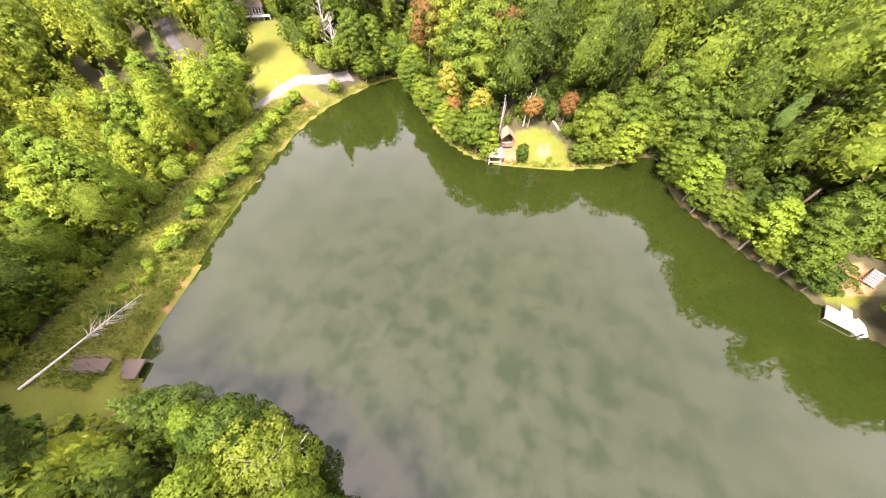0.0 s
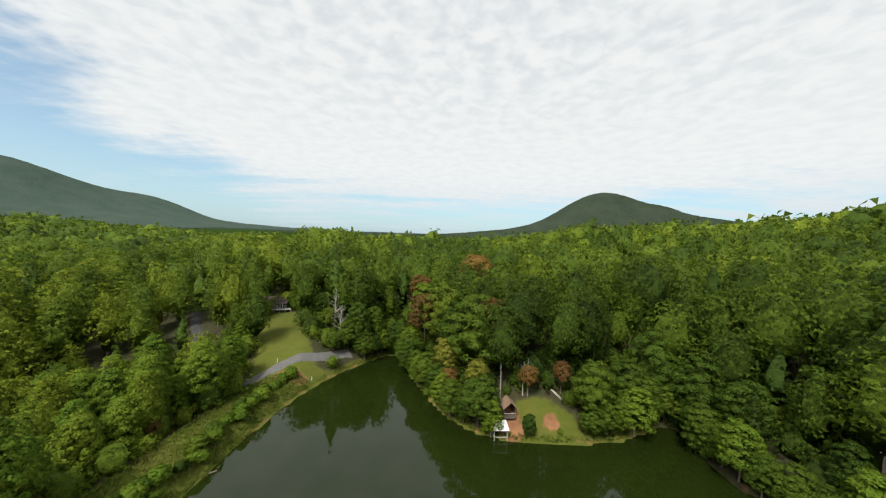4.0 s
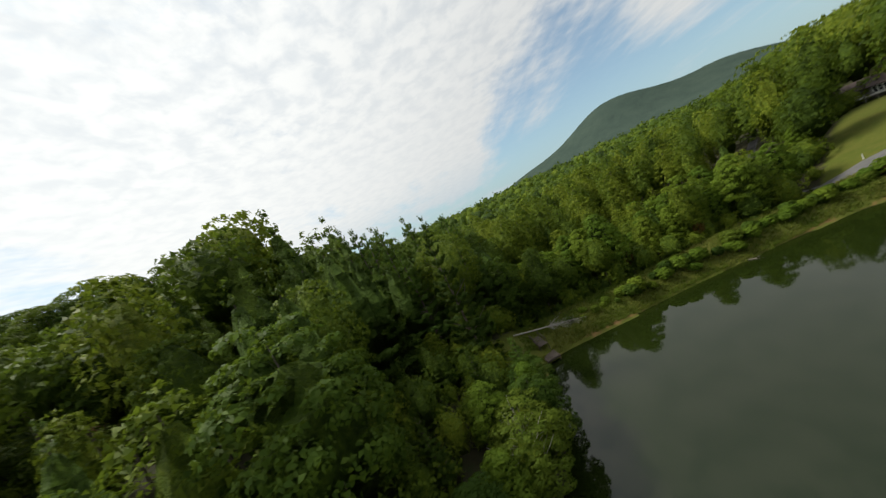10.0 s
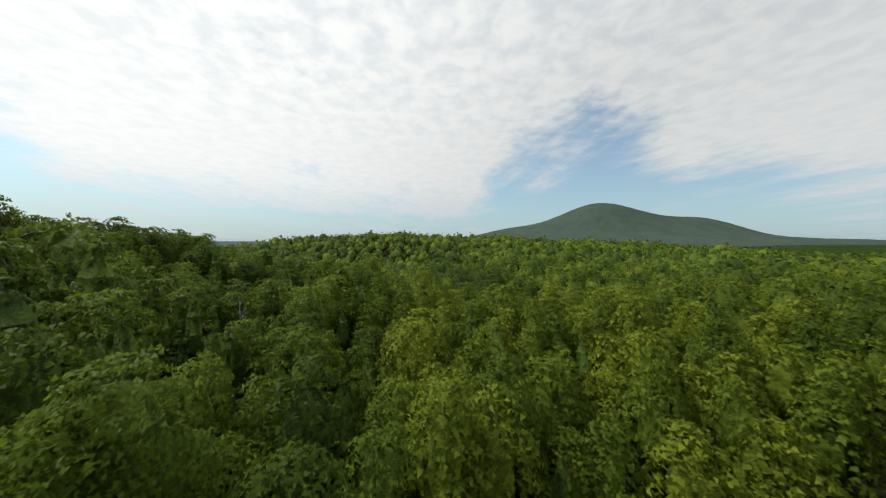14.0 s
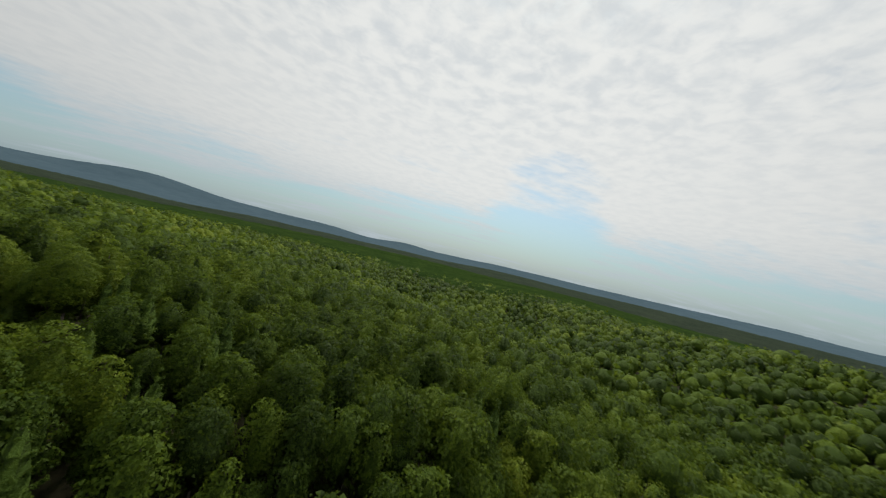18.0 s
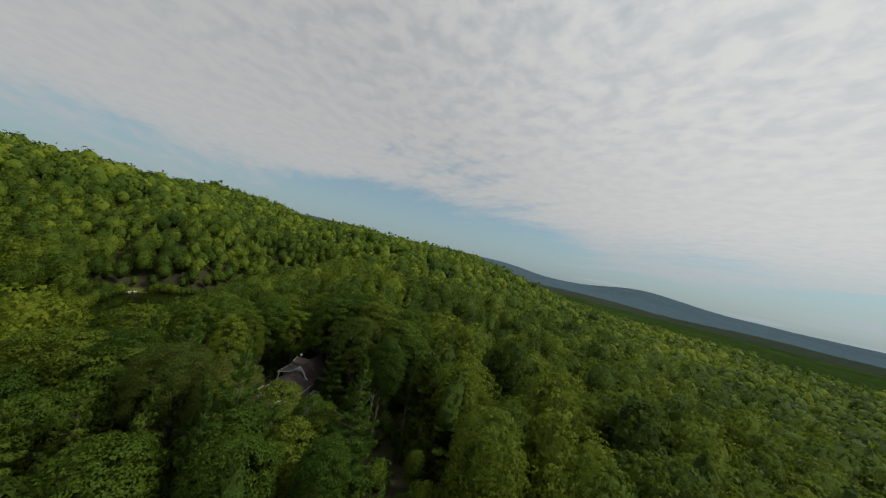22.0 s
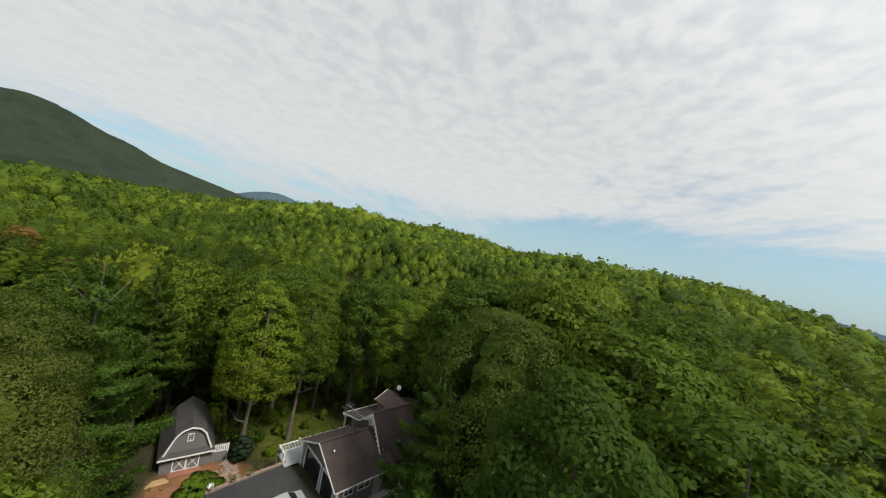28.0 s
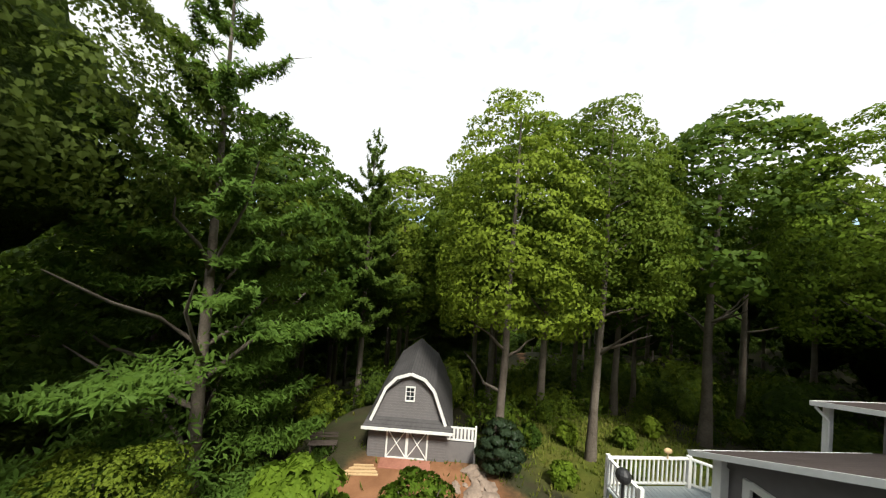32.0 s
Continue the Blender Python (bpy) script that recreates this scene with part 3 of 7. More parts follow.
bm = bmesh.new()
bm.faces.new([bm.verts.new((x, y, 0)) for x, y in outline([(cx * 1.0, cy * 1.0) for cx, cy in SHORE], 8)])
bmesh.ops.recalc_face_normals(bm, faces=bm.faces[:])
me = bpy.data.meshes.new("water")
bm.to_mesh(me)
bm.free()
me.materials.append(M_WATER)
water = tagged(new("water", me), "still, murky green lake that mirrors the clouds", "lake", kind="structure")

# ---------------------------------------------------------------- plants
rng = np.random.default_rng(7)


def unit(v):
    return v / (np.linalg.norm(v, axis=-1, keepdims=True) + 1e-9)


def leaf_quads(centres, normals, size, r, long=1.5, ruffle=0.55, broad=0.46):
    """Pointed leaf sprays: four corners round each centre, facing roughly along the normals."""
    n = len(centres)
    nv = unit(normals + r.normal(0, ruffle, (n, 3)))
    nv = np.where((nv * normals).sum(1, keepdims=True) < 0.1, normals, nv)
    t1 = unit(np.cross(nv, r.normal(0, 1, (n, 3))))
    t2 = np.cross(nv, t1)
    s = (np.asarray(size) * (0.6 + 0.8 * r.random(n)))[:, None]
    droop = np.array([0, 0, -0.22]) * s
    v = np.stack([centres - t1 * s * 0.5 * long + droop, centres - t2 * s * broad, centres + t1 * s * 0.5 * long + droop, centres + t2 * s * broad], 1)
    return v.reshape(-1, 3), np.arange(4 * n).reshape(n, 4)


def leaf_tris(centres, normals, size, r, long=1.5, ruffle=0.55, broad=0.46):
    """The same with three corners each."""
    v, f = leaf_quads(centres, normals, size, r, long, ruffle, broad)
    v = v.reshape(-1, 4, 3)[:, [0, 1, 2]]
    v[:, 1] += (v[:, 1] - v[:, 0] * 0.5 - v[:, 2] * 0.5) * 0.5
    return v.reshape(-1, 3), np.arange(3 * len(v)).reshape(-1, 3)


def sphere_points(n, r):
    return unit(r.normal(0, 1, (n, 3)))


def broad_crown(n, size, r, lobes=16, tall=1.0, wide=1.0, base=0.28, cone=0.0):
    """Leaf sprays gathered in pads over an uneven dome; unit tree: 1 high, crown from base to 1."""
    pads = int(lobes * 2.6)
    k = np.arange(pads)
    up_ = 1 - 1.62 * (k + 0.5) / pads
    a = k * 2.39996 + r.random(pads) * 0.5
    flat = np.sqrt(np.clip(1 - up_ * up_, 0.03, 1))
    out_ = np.stack([np.cos(a) * flat, np.sin(a) * flat, up_], 1)
    bulges = sphere_points(7, r)
    swell = 0.76 + 0.26 * np.max(np.clip(out_ @ bulges.T, 0, 1) ** 3, 1) - 0.12 * r.random(pads)
    radii = np.array([0.215 * wide, 0.215 * wide, (1 - base) * 0.47])
    c = np.array([0, 0, base + (1 - base) * 0.49]) + out_ * radii * swell[:, None]
    c[:, :2] *= (1 + 0.15 * cone - cone * np.maximum(up_, -0.3))[:, None]
    pr = (0.040 + 0.034 * r.random(pads)) * (0.8 + 0.25 * wide) * (16 / lobes) ** 0.35
    pick = r.choice(pads, n, p=pr ** 2 / (pr ** 2).sum())
    d = unit(sphere_points(n, r) + out_[pick] * 0.6 + np.array([0, 0, 0.45]))
    shell = np.where(r.random(n) < 0.10, 0.4, 0.86 + 0.20 * r.random(n))[:, None]
    p = c[pick] + d * pr[pick][:, None] * shell * np.array([1.25, 1.25, 0.72 * tall])
    return p, unit(0.95 * d + 0.32 * out_[pick] + np.array([0, 0, 0.08])), size


def pine_crown(n, size, r, tiers=11, base=0.22, spread=0.19):
    """Needle sprays in flat plumes along tiers of boughs that rise a little at their tips."""
    boughs = []
    for k in range(tiers):
        f = k / (tiers - 1)
        for b in range(6):
            length = spread * (1 - f ** 1.15 * 0.90) * (0.55 + 0.62 * r.random())
            boughs.append((base + (0.97 - base) * f + r.normal(0, 0.010), b * 2 * math.pi / 6 + k * 0.9 + r.normal(0, 0.3), length))
    weights = np.array([b[2] for b in boughs]) ** 1.3
    pick = r.choice(len(boughs), n, p=weights / weights.sum())
    bo = np.array(boughs)[pick]
    t = 0.12 + 0.88 * r.random(n) ** 0.6
    # side twigs fan out from the bough
    twig = np.floor(t * 6) / 6
    fan = (r.random(n) - 0.5) * 2
    side = fan * bo[:, 2] * 0.34 * (1.15 - twig) * (0.5 + 0.5 * r.random(n))
    along = bo[:, 2] * (t * 0.9 + 0.1 * np.abs(fan))
    x = np.cos(bo[:, 1]) * along - np.sin(bo[:, 1]) * side
    y = np.sin(bo[:, 1]) * along + np.cos(bo[:, 1]) * side
    z = bo[:, 0] - 0.030 * np.sin(t * 2.6) + 0.022 * t * t - 0.05 * np.abs(side) + r.normal(0, 0.0042, n)
    nn = unit(np.stack([np.cos(bo[:, 1]) * 0.8, np.sin(bo[:, 1]) * 0.8, np.full(n, 0.75)], 1) + r.normal(0, 0.25, (n, 3)))
    return np.stack([x, y, z], 1), nn, size


def tube(points, radii, sides=6):
    """A bent, tapering stem."""
    points, vs, fs = np.asarray(points, float), [], []
    for k, (p, rr) in enumerate(zip(points, radii)):
        a = np.arange(sides) * 2 * math.pi / sides
        d = points[min(k + 1, len(points) - 1)] - points[max(k - 1, 0)]
        d = d / (np.linalg.norm(d) + 1e-9)
        ref = np.array([1.0, 0, 0]) if abs(d[0]) < 0.8 else np.array([0, 1.0, 0])
        u = np.cross(d, ref)
        u /= np.linalg.norm(u)
        w = np.cross(d, u)
        vs.append(p + rr * (np.cos(a)[:, None] * u + np.sin(a)[:, None] * w))
        if k:
            b = k * sides
            fs += [[b - sides + q, b - sides + (q + 1) % sides, b + (q + 1) % sides, b + q] for q in range(sides)]
    return np.concatenate(vs), np.array(fs)


def join(pieces):
    vs, fs, o = [], [], 0
    for v, f in pieces:
        vs.append(v)
        fs.append(np.asarray(f) + o)
        o += len(v)
    return np.concatenate(vs), np.concatenate(fs)


def stem(r, height, girth, limbs, reach, lean=0.02, start=0.35, sides=7):
    """A trunk with limbs, in metres."""
    ks = np.linspace(0, 1, 7)
    wob = np.cumsum(r.normal(0, lean * height / 6, (7, 2)), 0)
    line = np.stack([wob[:, 0], wob[:, 1], ks * height * 0.93 - 0.4], 1)
    pieces = [tube(line, girth * (1 - 0.86 * ks) * np.where(ks == 0, 1.35, 1), sides)]
    for _ in range(limbs):
        f = start + (0.9 - start) * r.random()
        o = np.array([np.interp(f, ks, line[:, q]) for q in range(3)])
        a, up_ = r.random() * 2 * math.pi, 0.35 + 0.5 * r.random()
        ln = reach * (1.1 - 0.6 * f) * (0.6 + 0.6 * r.random())
        d = np.array([math.cos(a), math.sin(a), up_])
        q = [o + d * ln * s + np.array([0, 0, 0.12 * ln * s * s]) + r.normal(0, 0.04 * ln, 3) * (s > 0) for s in (0, 0.35, 0.7, 1)]
        pieces.append(tube(q, girth * (1 - 0.86 * f) * np.array([0.55, 0.4, 0.26, 0.1]), 5))
    return join(pieces)


def tree_parts(kind, height, leaves, leaf_size, seed, mat, bark, wide=1.0, base=0.28, girth=None, limbs=9, lobes=16, cone=0.0, filled=True):
    """Meshes of one tree: trunk and crown."""
    r = np.random.default_rng(seed)
    if kind == "pine":
        p, nrm, s = pine_crown(leaves, leaf_size, r, 16, base, 0.19 * wide)
        tv, tf = stem(r, height, girth or height * 0.012, 16, height * 0.12 * wide, 0.006, base * 0.9)
        v, f = leaf_quads(p * height, nrm, s * 0.9, r, 2.7, 0.5, 0.36)
    else:
        p, nrm, s = broad_crown(leaves, leaf_size, r, lobes, 1.0, wide, base, cone)
        tv, tf = stem(r, height, girth or height * 0.013, limbs, height * 0.15 * wide, 0.02, base + 0.06)
        v, f = leaf_quads(p * height, nrm, s, r)
    vn = np.repeat(unit(nrm + r.normal(0, 0.30, nrm.shape)), 4, 0)
    cv, cf = core(r, True, (0, 0, (base + (1 - base) * 0.48) * height), (0.12 * wide * height * (1 - 0.3 * cone), 0.12 * wide * height * (1 - 0.3 * cone), (1 - base) * 0.32 * height), True)
    quads = np.concatenate([np.stack([f[:, 0], f[:, 1], f[:, 2]], 1), np.stack([f[:, 0], f[:, 2], f[:, 3]], 1)])
    inside = {"young_leaves": M_INNER_LEAF, "leaves": M_INNER_LEAF, "oak_leaves": M_INNER_LEAF}.get(mat.name)
    if inside is None or not filled or kind == "pine":
        return mesh_of("trunk", tv, tf, [bark], shade=True), mesh_of("crown", v, f, [mat], normals=vn)
    cn = unit(cv - np.array([0, 0, (base + (1 - base) * 0.45) * height]))
    crown = mesh_of("crown", np.concatenate([v, cv]), np.concatenate([quads, cf + len(v)]), [mat, inside], np.concatenate([np.zeros(len(quads), int), np.ones(len(cf), int)]), normals=np.concatenate([vn, cn]))
    return mesh_of("trunk", tv, tf, [bark], shade=True), crown


def tree(name, kind, label, m, meshes, group="", category="tree"):
    t = thing(name, m, label, category, group)
    child("trunk", meshes[0], t)
    child("crown", meshes[1], t)
    return t


def core(r, lobed, centre, radii, fine=False):
    """A closed, dented ball for the inside of a crown."""
    if lobed:
        n, m = (20, 14) if fine else (9, 6)
        a, e = np.meshgrid(np.arange(n) * 2 * math.pi / n, np.linspace(-1.25, 1.25, m), indexing="ij")
    else:
        n, m = 6, 4
        a, e = np.meshgrid(np.arange(n) * 2 * math.pi / n, np.linspace(-1.1, 1.15, m), indexing="ij")
    k = 1 + (r.uniform(-0.5, 0.22, a.shape) if fine else r.uniform(-0.45 if lobed else -0.22, 0.16, a.shape))
    v = np.stack([np.cos(a) * np.cos(e) * k, np.sin(a) * np.cos(e) * k, np.sin(e) * (0.85 + 0.15 * k)], 2).reshape(-1, 3) * np.array(radii) + np.array(centre)
    f = []
    for i in range(n):
        i2 = (i + 1) % n
        for j in range(m - 1):
            p, q, s, t = i * m + j, i2 * m + j, i2 * m + j + 1, i * m + j + 1
            f += [(p, q, s), (p, s, t)]
        for j, flip in ((0, True), (m - 1, False)):
            f.append((i * m + j, i2 * m + j, len(v) + (0 if flip else 1))[::-1 if flip else 1])
    v = np.concatenate([v, [[centre[0], centre[1], centre[2] - radii[2]], [centre[0], centre[1], centre[2] + radii[2]]]])
    return v, np.array(f)


# ---- the wood, too many trees to count: near ones with more leaf clumps, farther ones with fewer
EYES = np.array([row[1:4] for row in PATH])


def eye_line(step=1.5):
    out_ = [EYES[0]]
    for a, b in zip(EYES[:-1], EYES[1:]):
        k = max(1, int(np.linalg.norm(b - a) / step))
        out_ += [a + (b - a) * (q + 1) / k for q in range(k)]
    return np.array(out_)


LINE = eye_line()


def clear_of_flight(x, y, z_top, radius, gap=3.4):
    ok = np.ones(len(x), bool)
    for ex, ey, ez in LINE:
        ok &= ~((np.hypot(x - ex, y - ey) < radius + gap) & (z_top > ez - gap - 1.0))
    return ok


def scatter(spacing, inner, outer, seed, span=None):
    r = np.random.default_rng(seed)
    span = span or outer
    n = int(2 * span / spacing)
    i, j = np.meshgrid(np.arange(n), np.arange(n), indexing="ij")
    x = (-span + (i + 0.5 * (j % 2) + r.uniform(-0.36, 0.36, i.shape)) * spacing).ravel() - 20
    y = (-span + (j + r.uniform(-0.36, 0.36, i.shape)) * spacing).ravel() - 10
    d = np.min([np.hypot(x - ex, y - ey) for ex, ey, _ in LINE[::8]], 0)
    keep = (d >= inner) & (d < outer * 0.93)
    return x[keep], y[keep], d[keep]


def wood(name, x, y, height, pine, tone, templates, seed, mats, label):
    """One mesh of many trees, each a turned and scaled template that stands on the land."""
    r = np.random.default_rng(seed)
    z = land(x, y) - 0.3
    vs, fs, mi, tn, ns, o = [], [], [], [], [], 0
    kinds = r.integers(0, 1000, len(x))
    for pin in sorted(templates):
        for k, (tv, tf, tm, tn_) in enumerate(templates[pin]):
            sel = np.where((pine == pin) & (kinds % len(templates[pin]) == k))[0]
            if not len(sel):
                continue
            a = r.random(len(sel)) * 2 * math.pi
            c, s = np.cos(a), np.sin(a)
            h = height[sel]
            w = h * r.uniform(0.88, 1.25, len(sel))
            px_ = (tv[None, :, 0] * c[:, None] - tv[None, :, 1] * s[:, None]) * w[:, None] + x[sel][:, None]
            py_ = (tv[None, :, 0] * s[:, None] + tv[None, :, 1] * c[:, None]) * w[:, None] + y[sel][:, None]
            pz_ = tv[None, :, 2] * h[:, None] + z[sel][:, None]
            vs.append(np.stack([px_, py_, pz_], 2).reshape(-1, 3))
            ns.append(np.stack([tn_[None, :, 0] * c[:, None] - tn_[None, :, 1] * s[:, None], tn_[None, :, 0] * s[:, None] + tn_[None, :, 1] * c[:, None], np.repeat(tn_[None, :, 2], len(sel), 0)], 2).reshape(-1, 3))
            fs.append((tf[None] + (np.arange(len(sel)) * len(tv))[:, None, None] + o).reshape(-1, 3))
            mi.append(np.tile(tm, len(sel)))
            tn.append(np.repeat(tone[sel], len(tv)))
            o += len(sel) * len(tv)
    me = mesh_of(name, np.concatenate(vs), np.concatenate(fs), mats, np.concatenate(mi), normals=np.concatenate(ns))
    attribute(me, "tone", np.concatenate(tn))
    return tagged(new(name, me), label, "forest", kind="stuff")


def template(kind, clumps, size, seed, trunk=True, wide=1.0, base=0.3, lobed=True, lobes=18, cone=0.0):
    """One tree of the wood, 1 high: corners, faces, materials and soft normals."""
    r = np.random.default_rng(seed)
    if kind == "pine":
        p, nrm, s = pine_crown(clumps, size, r, 11, base)
        v, f = leaf_tris(p, nrm, s, r, 2.2, 0.4, 0.34)
        cv, cf = core(r, lobed, (0, 0, base + 0.40 * (1 - base)), (0.075, 0.075, (1 - base) * 0.42))
    else:
        p, nrm, s = broad_crown(clumps, size, r, lobes, 1.0, wide, base, cone)
        v, f = leaf_tris(p, nrm, s, r, 1.25)
        w = (0.155 if lobed else 0.170) * min(wide, 1.7) * (1 - 0.3 * cone)
        cv, cf = core(r, lobed, (0, 0, base + (1 - base) * (0.47 - 0.06 * cone)), (w, w, (1 - base) * (0.38 - 0.05 * cone)))
    m, vn = np.full(len(f), 1 if kind == "pine" else 0), np.repeat(unit(nrm + r.normal(0, 0.34, nrm.shape)), 3, 0)
    cn = unit(cv - np.array([0, 0, base + (1 - base) * 0.4]))
    f, m, v, vn = np.concatenate([f, cf + len(v)]), np.concatenate([m, np.full(len(cf), 4 if kind == "pine" else 3)]), np.concatenate([v, cv]), np.concatenate([vn, cn])
    if trunk:
        tv, tq = tube([(0, 0, 0), (0.004, 0, 0.4), (0, 0.004, 0.85)], (0.012, 0.009, 0.003), 4)
        tf = np.concatenate([tq[:, [0, 1, 2]], tq[:, [0, 2, 3]]])
        v, f, m, vn = np.concatenate([v, tv]), np.concatenate([f, tf + len(v)]), np.concatenate([m, np.full(len(tf), 2)]), np.concatenate([vn, unit(tv * np.array([1, 1, 0]))])
    return v, f, m, vn


def tones(x, y, r):
    return np.clip(0.10 + 0.50 * vnoise(x / 55, y / 55, 11) + 0.66 * (r.random(len(x)) - 0.36) + 0.32 * smooth(-x, 36, 60) * (1 - smooth(-x, 150, 230)) * smooth(y, 0, 20) + 0.12 * smooth(x, 0, 40) + 0.28 * smooth(-np.hypot(x + 35, y + 16), -34, -18), 0, 1)


def pines(x, y, r):
    """The kind of each tree: 0 broad, 1 pine, 2 young and pointed."""
    chance = 0.07 + 0.45 * smooth(-(y + 0.25 * x), -5, 45) * (1 - smooth(np.hypot(x + 50, y + 40), 55, 130)) + 0.55 * (np.hypot(x + 45, y + 12) < 30)
    young = 0.12 + 0.66 * smooth(-x, 36, 60) * (1 - smooth(-x, 150, 230)) * smooth(y, 0, 18) * (1 - smooth(y, 90, 150))
    pick = r.random(len(x))
    return np.where(pick < chance, 1, np.where(r.random(len(x)) < young, 2, 0))


def heights(x, y, r):
    low = (shore_distance(x, y) < 6) | ((x < -38) & (x > -80) & (y > 10) & (y < 80))
    h = (15 + 7 * vnoise(x / 40, y / 40, 21) + r.normal(0, 3.0, len(x))) * np.where(low, 0.64, 1.0)
    h = np.where(np.hypot(x + 50, y + 80) < 40, np.minimum(h, 21), h)
    h = np.where(np.hypot(x + 23, y - 3) < 17, np.minimum(h, 8.5), h)
    return h + 5.5 * smooth(-np.hypot(x + 52, y + 114), -38, -20) + 5 * (np.hypot(x + 23, y - 3) > 17) * (np.hypot(x + 45, y + 14) < 22) + 2.0 * smooth(-np.hypot(x + 38, y + 88), -36, -22) + 4.0 * smooth(-np.hypot(x + 78, y + 42), -45, -25)

# trees that stand out by themselves round the house
HEROES = [(-67.0, -92.4), (-72.5, -65.0), (-59.2, -70.2), (-54.8, -73.4), (-83.0, -72.0), (-61.5, -57.5), (-65.5, -97.5), (-47.9, -84.6), (-81.5, -98.6), (-78.8, -65.0), (-91.5, -73.8), (-95.7, -89.3), (-30.5, 0.3)]

TURNING = [(-7.7, 81.5), (8.2, 67), (6.5, 93), (4.2, 57.5), (-1.5, 64), (-10.5, 99), (-86, -81), (-92.8, -86)]

NEAR_T = {0: [template("broad", 1250, 0.026, 40 + k, True, (0.85, 1.0, 1.12, 0.92, 1.05, 0.76)[k], (0.16, 0.1, 0.18, 0.06, 0.12, 0.05)[k], lobes=24) for k in range(6)],
          1: [template("pine", 1500, 0.020, 60 + k, True, base=0.1) for k in range(3)],
          2: [template("broad", 1150, 0.026, 70 + k, True, (0.72, 0.82, 0.76)[k], 0.04, lobes=24, cone=(0.45, 0.35, 0.55)[k]) for k in range(3)]}
MID_T = {0: [template("broad", 430, 0.037, 80 + k, False, (1.0, 1.2, 1.3, 1.1, 0.9)[k], (0.12, 0.2, 0.25, 0.15, 0.08)[k], False, 20) for k in range(5)],
         1: [template("pine", 420, 0.030, 90 + k, False, base=0.08, lobed=False) for k in range(2)],
         2: [template("broad", 400, 0.037, 92 + k, False, 0.85, 0.04, False, 20, 0.5) for k in range(2)]}
OUTER_T = {0: [template("broad", 130, 0.060, 130 + k, False, (1.05, 1.25, 1.35, 1.15)[k], (0.12, 0.2, 0.25, 0.1)[k], False, 16) for k in range(4)], 1: [template("pine", 130, 0.052, 136, False, base=0.08, lobed=False)], 2: [template("broad", 120, 0.060, 138, False, 0.85, 0.04, False, 16, 0.5)]}
FAR_T = {0: [template("broad", 24, 0.120, 95 + k, False, 1.6, 0.15, False, 7) for k in range(5)], 1: [template("pine", 20, 0.11, 120 + k, False, 1.3, 0.1, False) for k in range(2)], 2: [template("broad", 20, 0.11, 125 + k, False, 1.1, 0.05, False, 7, 0.5) for k in range(2)]}
SHRUB_T = {0: [template("broad", 420, 0.062, 100 + k, False, 2.1, -0.15, False) for k in range(4)], 1: [template("broad", 420, 0.060, 106, False, 2.3, -0.15, False)]}
WOOD_MATS = [M_FOREST, M_FOREST_PINE, M_BARK, M_INNER, M_INNER_PINE]
_r = np.random.default_rng(5)
wx, wy, wd = scatter(6.3, 0, 330, 1)
_keep = ~is_clear(wx, wy) & (wd < 76)
wx, wy = wx[_keep], wy[_keep]
wh = heights(wx, wy, _r)
_ok = clear_of_flight(wx, wy, land(wx, wy) + wh, wh * 0.26)
wx, wy, wh = wx[_ok], wy[_ok], wh[_ok]
wp, wtone = pines(wx, wy, _r) * ((wx < -66) | (np.hypot(wx + 50, wy + 82) > 30)), tones(wx, wy, _r)
# trees one could count: those round the house and along the shore
_home = np.hypot(wx + 66, wy + 78) < 36
_shore = (shore_distance(wx, wy) < 9) & (wy > -25) & (wx < 75)
single = _home | _shore
# nothing but the big trees beside the last stretch of the flight
_last = np.min([np.hypot(wx - e[0], wy - e[1]) for e in LINE[-28:]], 0) < 13
wh = np.where(_last, np.minimum(wh, 7.5), wh)
for ax, ay in HEROES + TURNING:
    single_off = np.hypot(wx - ax, wy - ay) < 4.0
    single &= ~single_off
    wh = np.where(single_off, 0, wh)
# an open stand of tall stems between the barn and the lake
_stand = (np.hypot(wx + 38, wy + 56) < 31) & ~is_clear(wx, wy)
wh = np.where(_stand & (_r.random(len(wx)) < 0.44), 0, wh)
wh = np.where(_stand, wh * 1.03, wh)
single &= wh > 0
_rest = ~single & (wh > 0)
# those whose tops come close to the flight have finer leaves
CLOSE_T = {0: [template("broad", 2500, 0.020, 140 + k, True, (0.78, 0.92, 1.05, 0.72)[k], (0.16, 0.1, 0.2, 0.06)[k], lobes=30) for k in range(4)], 1: [template("pine", 6000, 0.0105, 150 + k, True, base=0.1) for k in range(2)], 2: [template("broad", 2000, 0.021, 156 + k, True, 0.8, 0.04, lobes=30, cone=0.45) for k in range(2)]}
_top = np.stack([wx, wy, land(wx, wy) + wh * 0.8], 1)
_gap = np.min([np.linalg.norm(_top - e, axis=1) for e in LINE[::2]], 0)
NEXT_T = {0: [template("broad", 7500, 0.0115, 160 + k, True, (0.9, 1.05, 1.2)[k], (0.2, 0.15, 0.25)[k], lobes=44) for k in range(3)], 1: [template("pine", 14000, 0.0072, 166 + k, True, base=0.12) for k in range(2)], 2: [template("broad", 6500, 0.0115, 170, True, 0.8, 0.05, lobes=44, cone=0.45)]}
_next = _rest & (_gap < 23)
wood("treetops_beside_flight", wx[_next], wy[_next], wh[_next], wp[_next], wtone[_next], NEXT_T, 24, WOOD_MATS, "fine-leaved green treetops close to the flight")
_rest &= ~_next
_close = _rest & (_gap < 40)
wood("overflown_wood", wx[_close], wy[_close], wh[_close], wp[_close], wtone[_close], CLOSE_T, 22, WOOD_MATS, "green treetops just below the flight")
_rest &= ~_close
_open = _rest & _stand
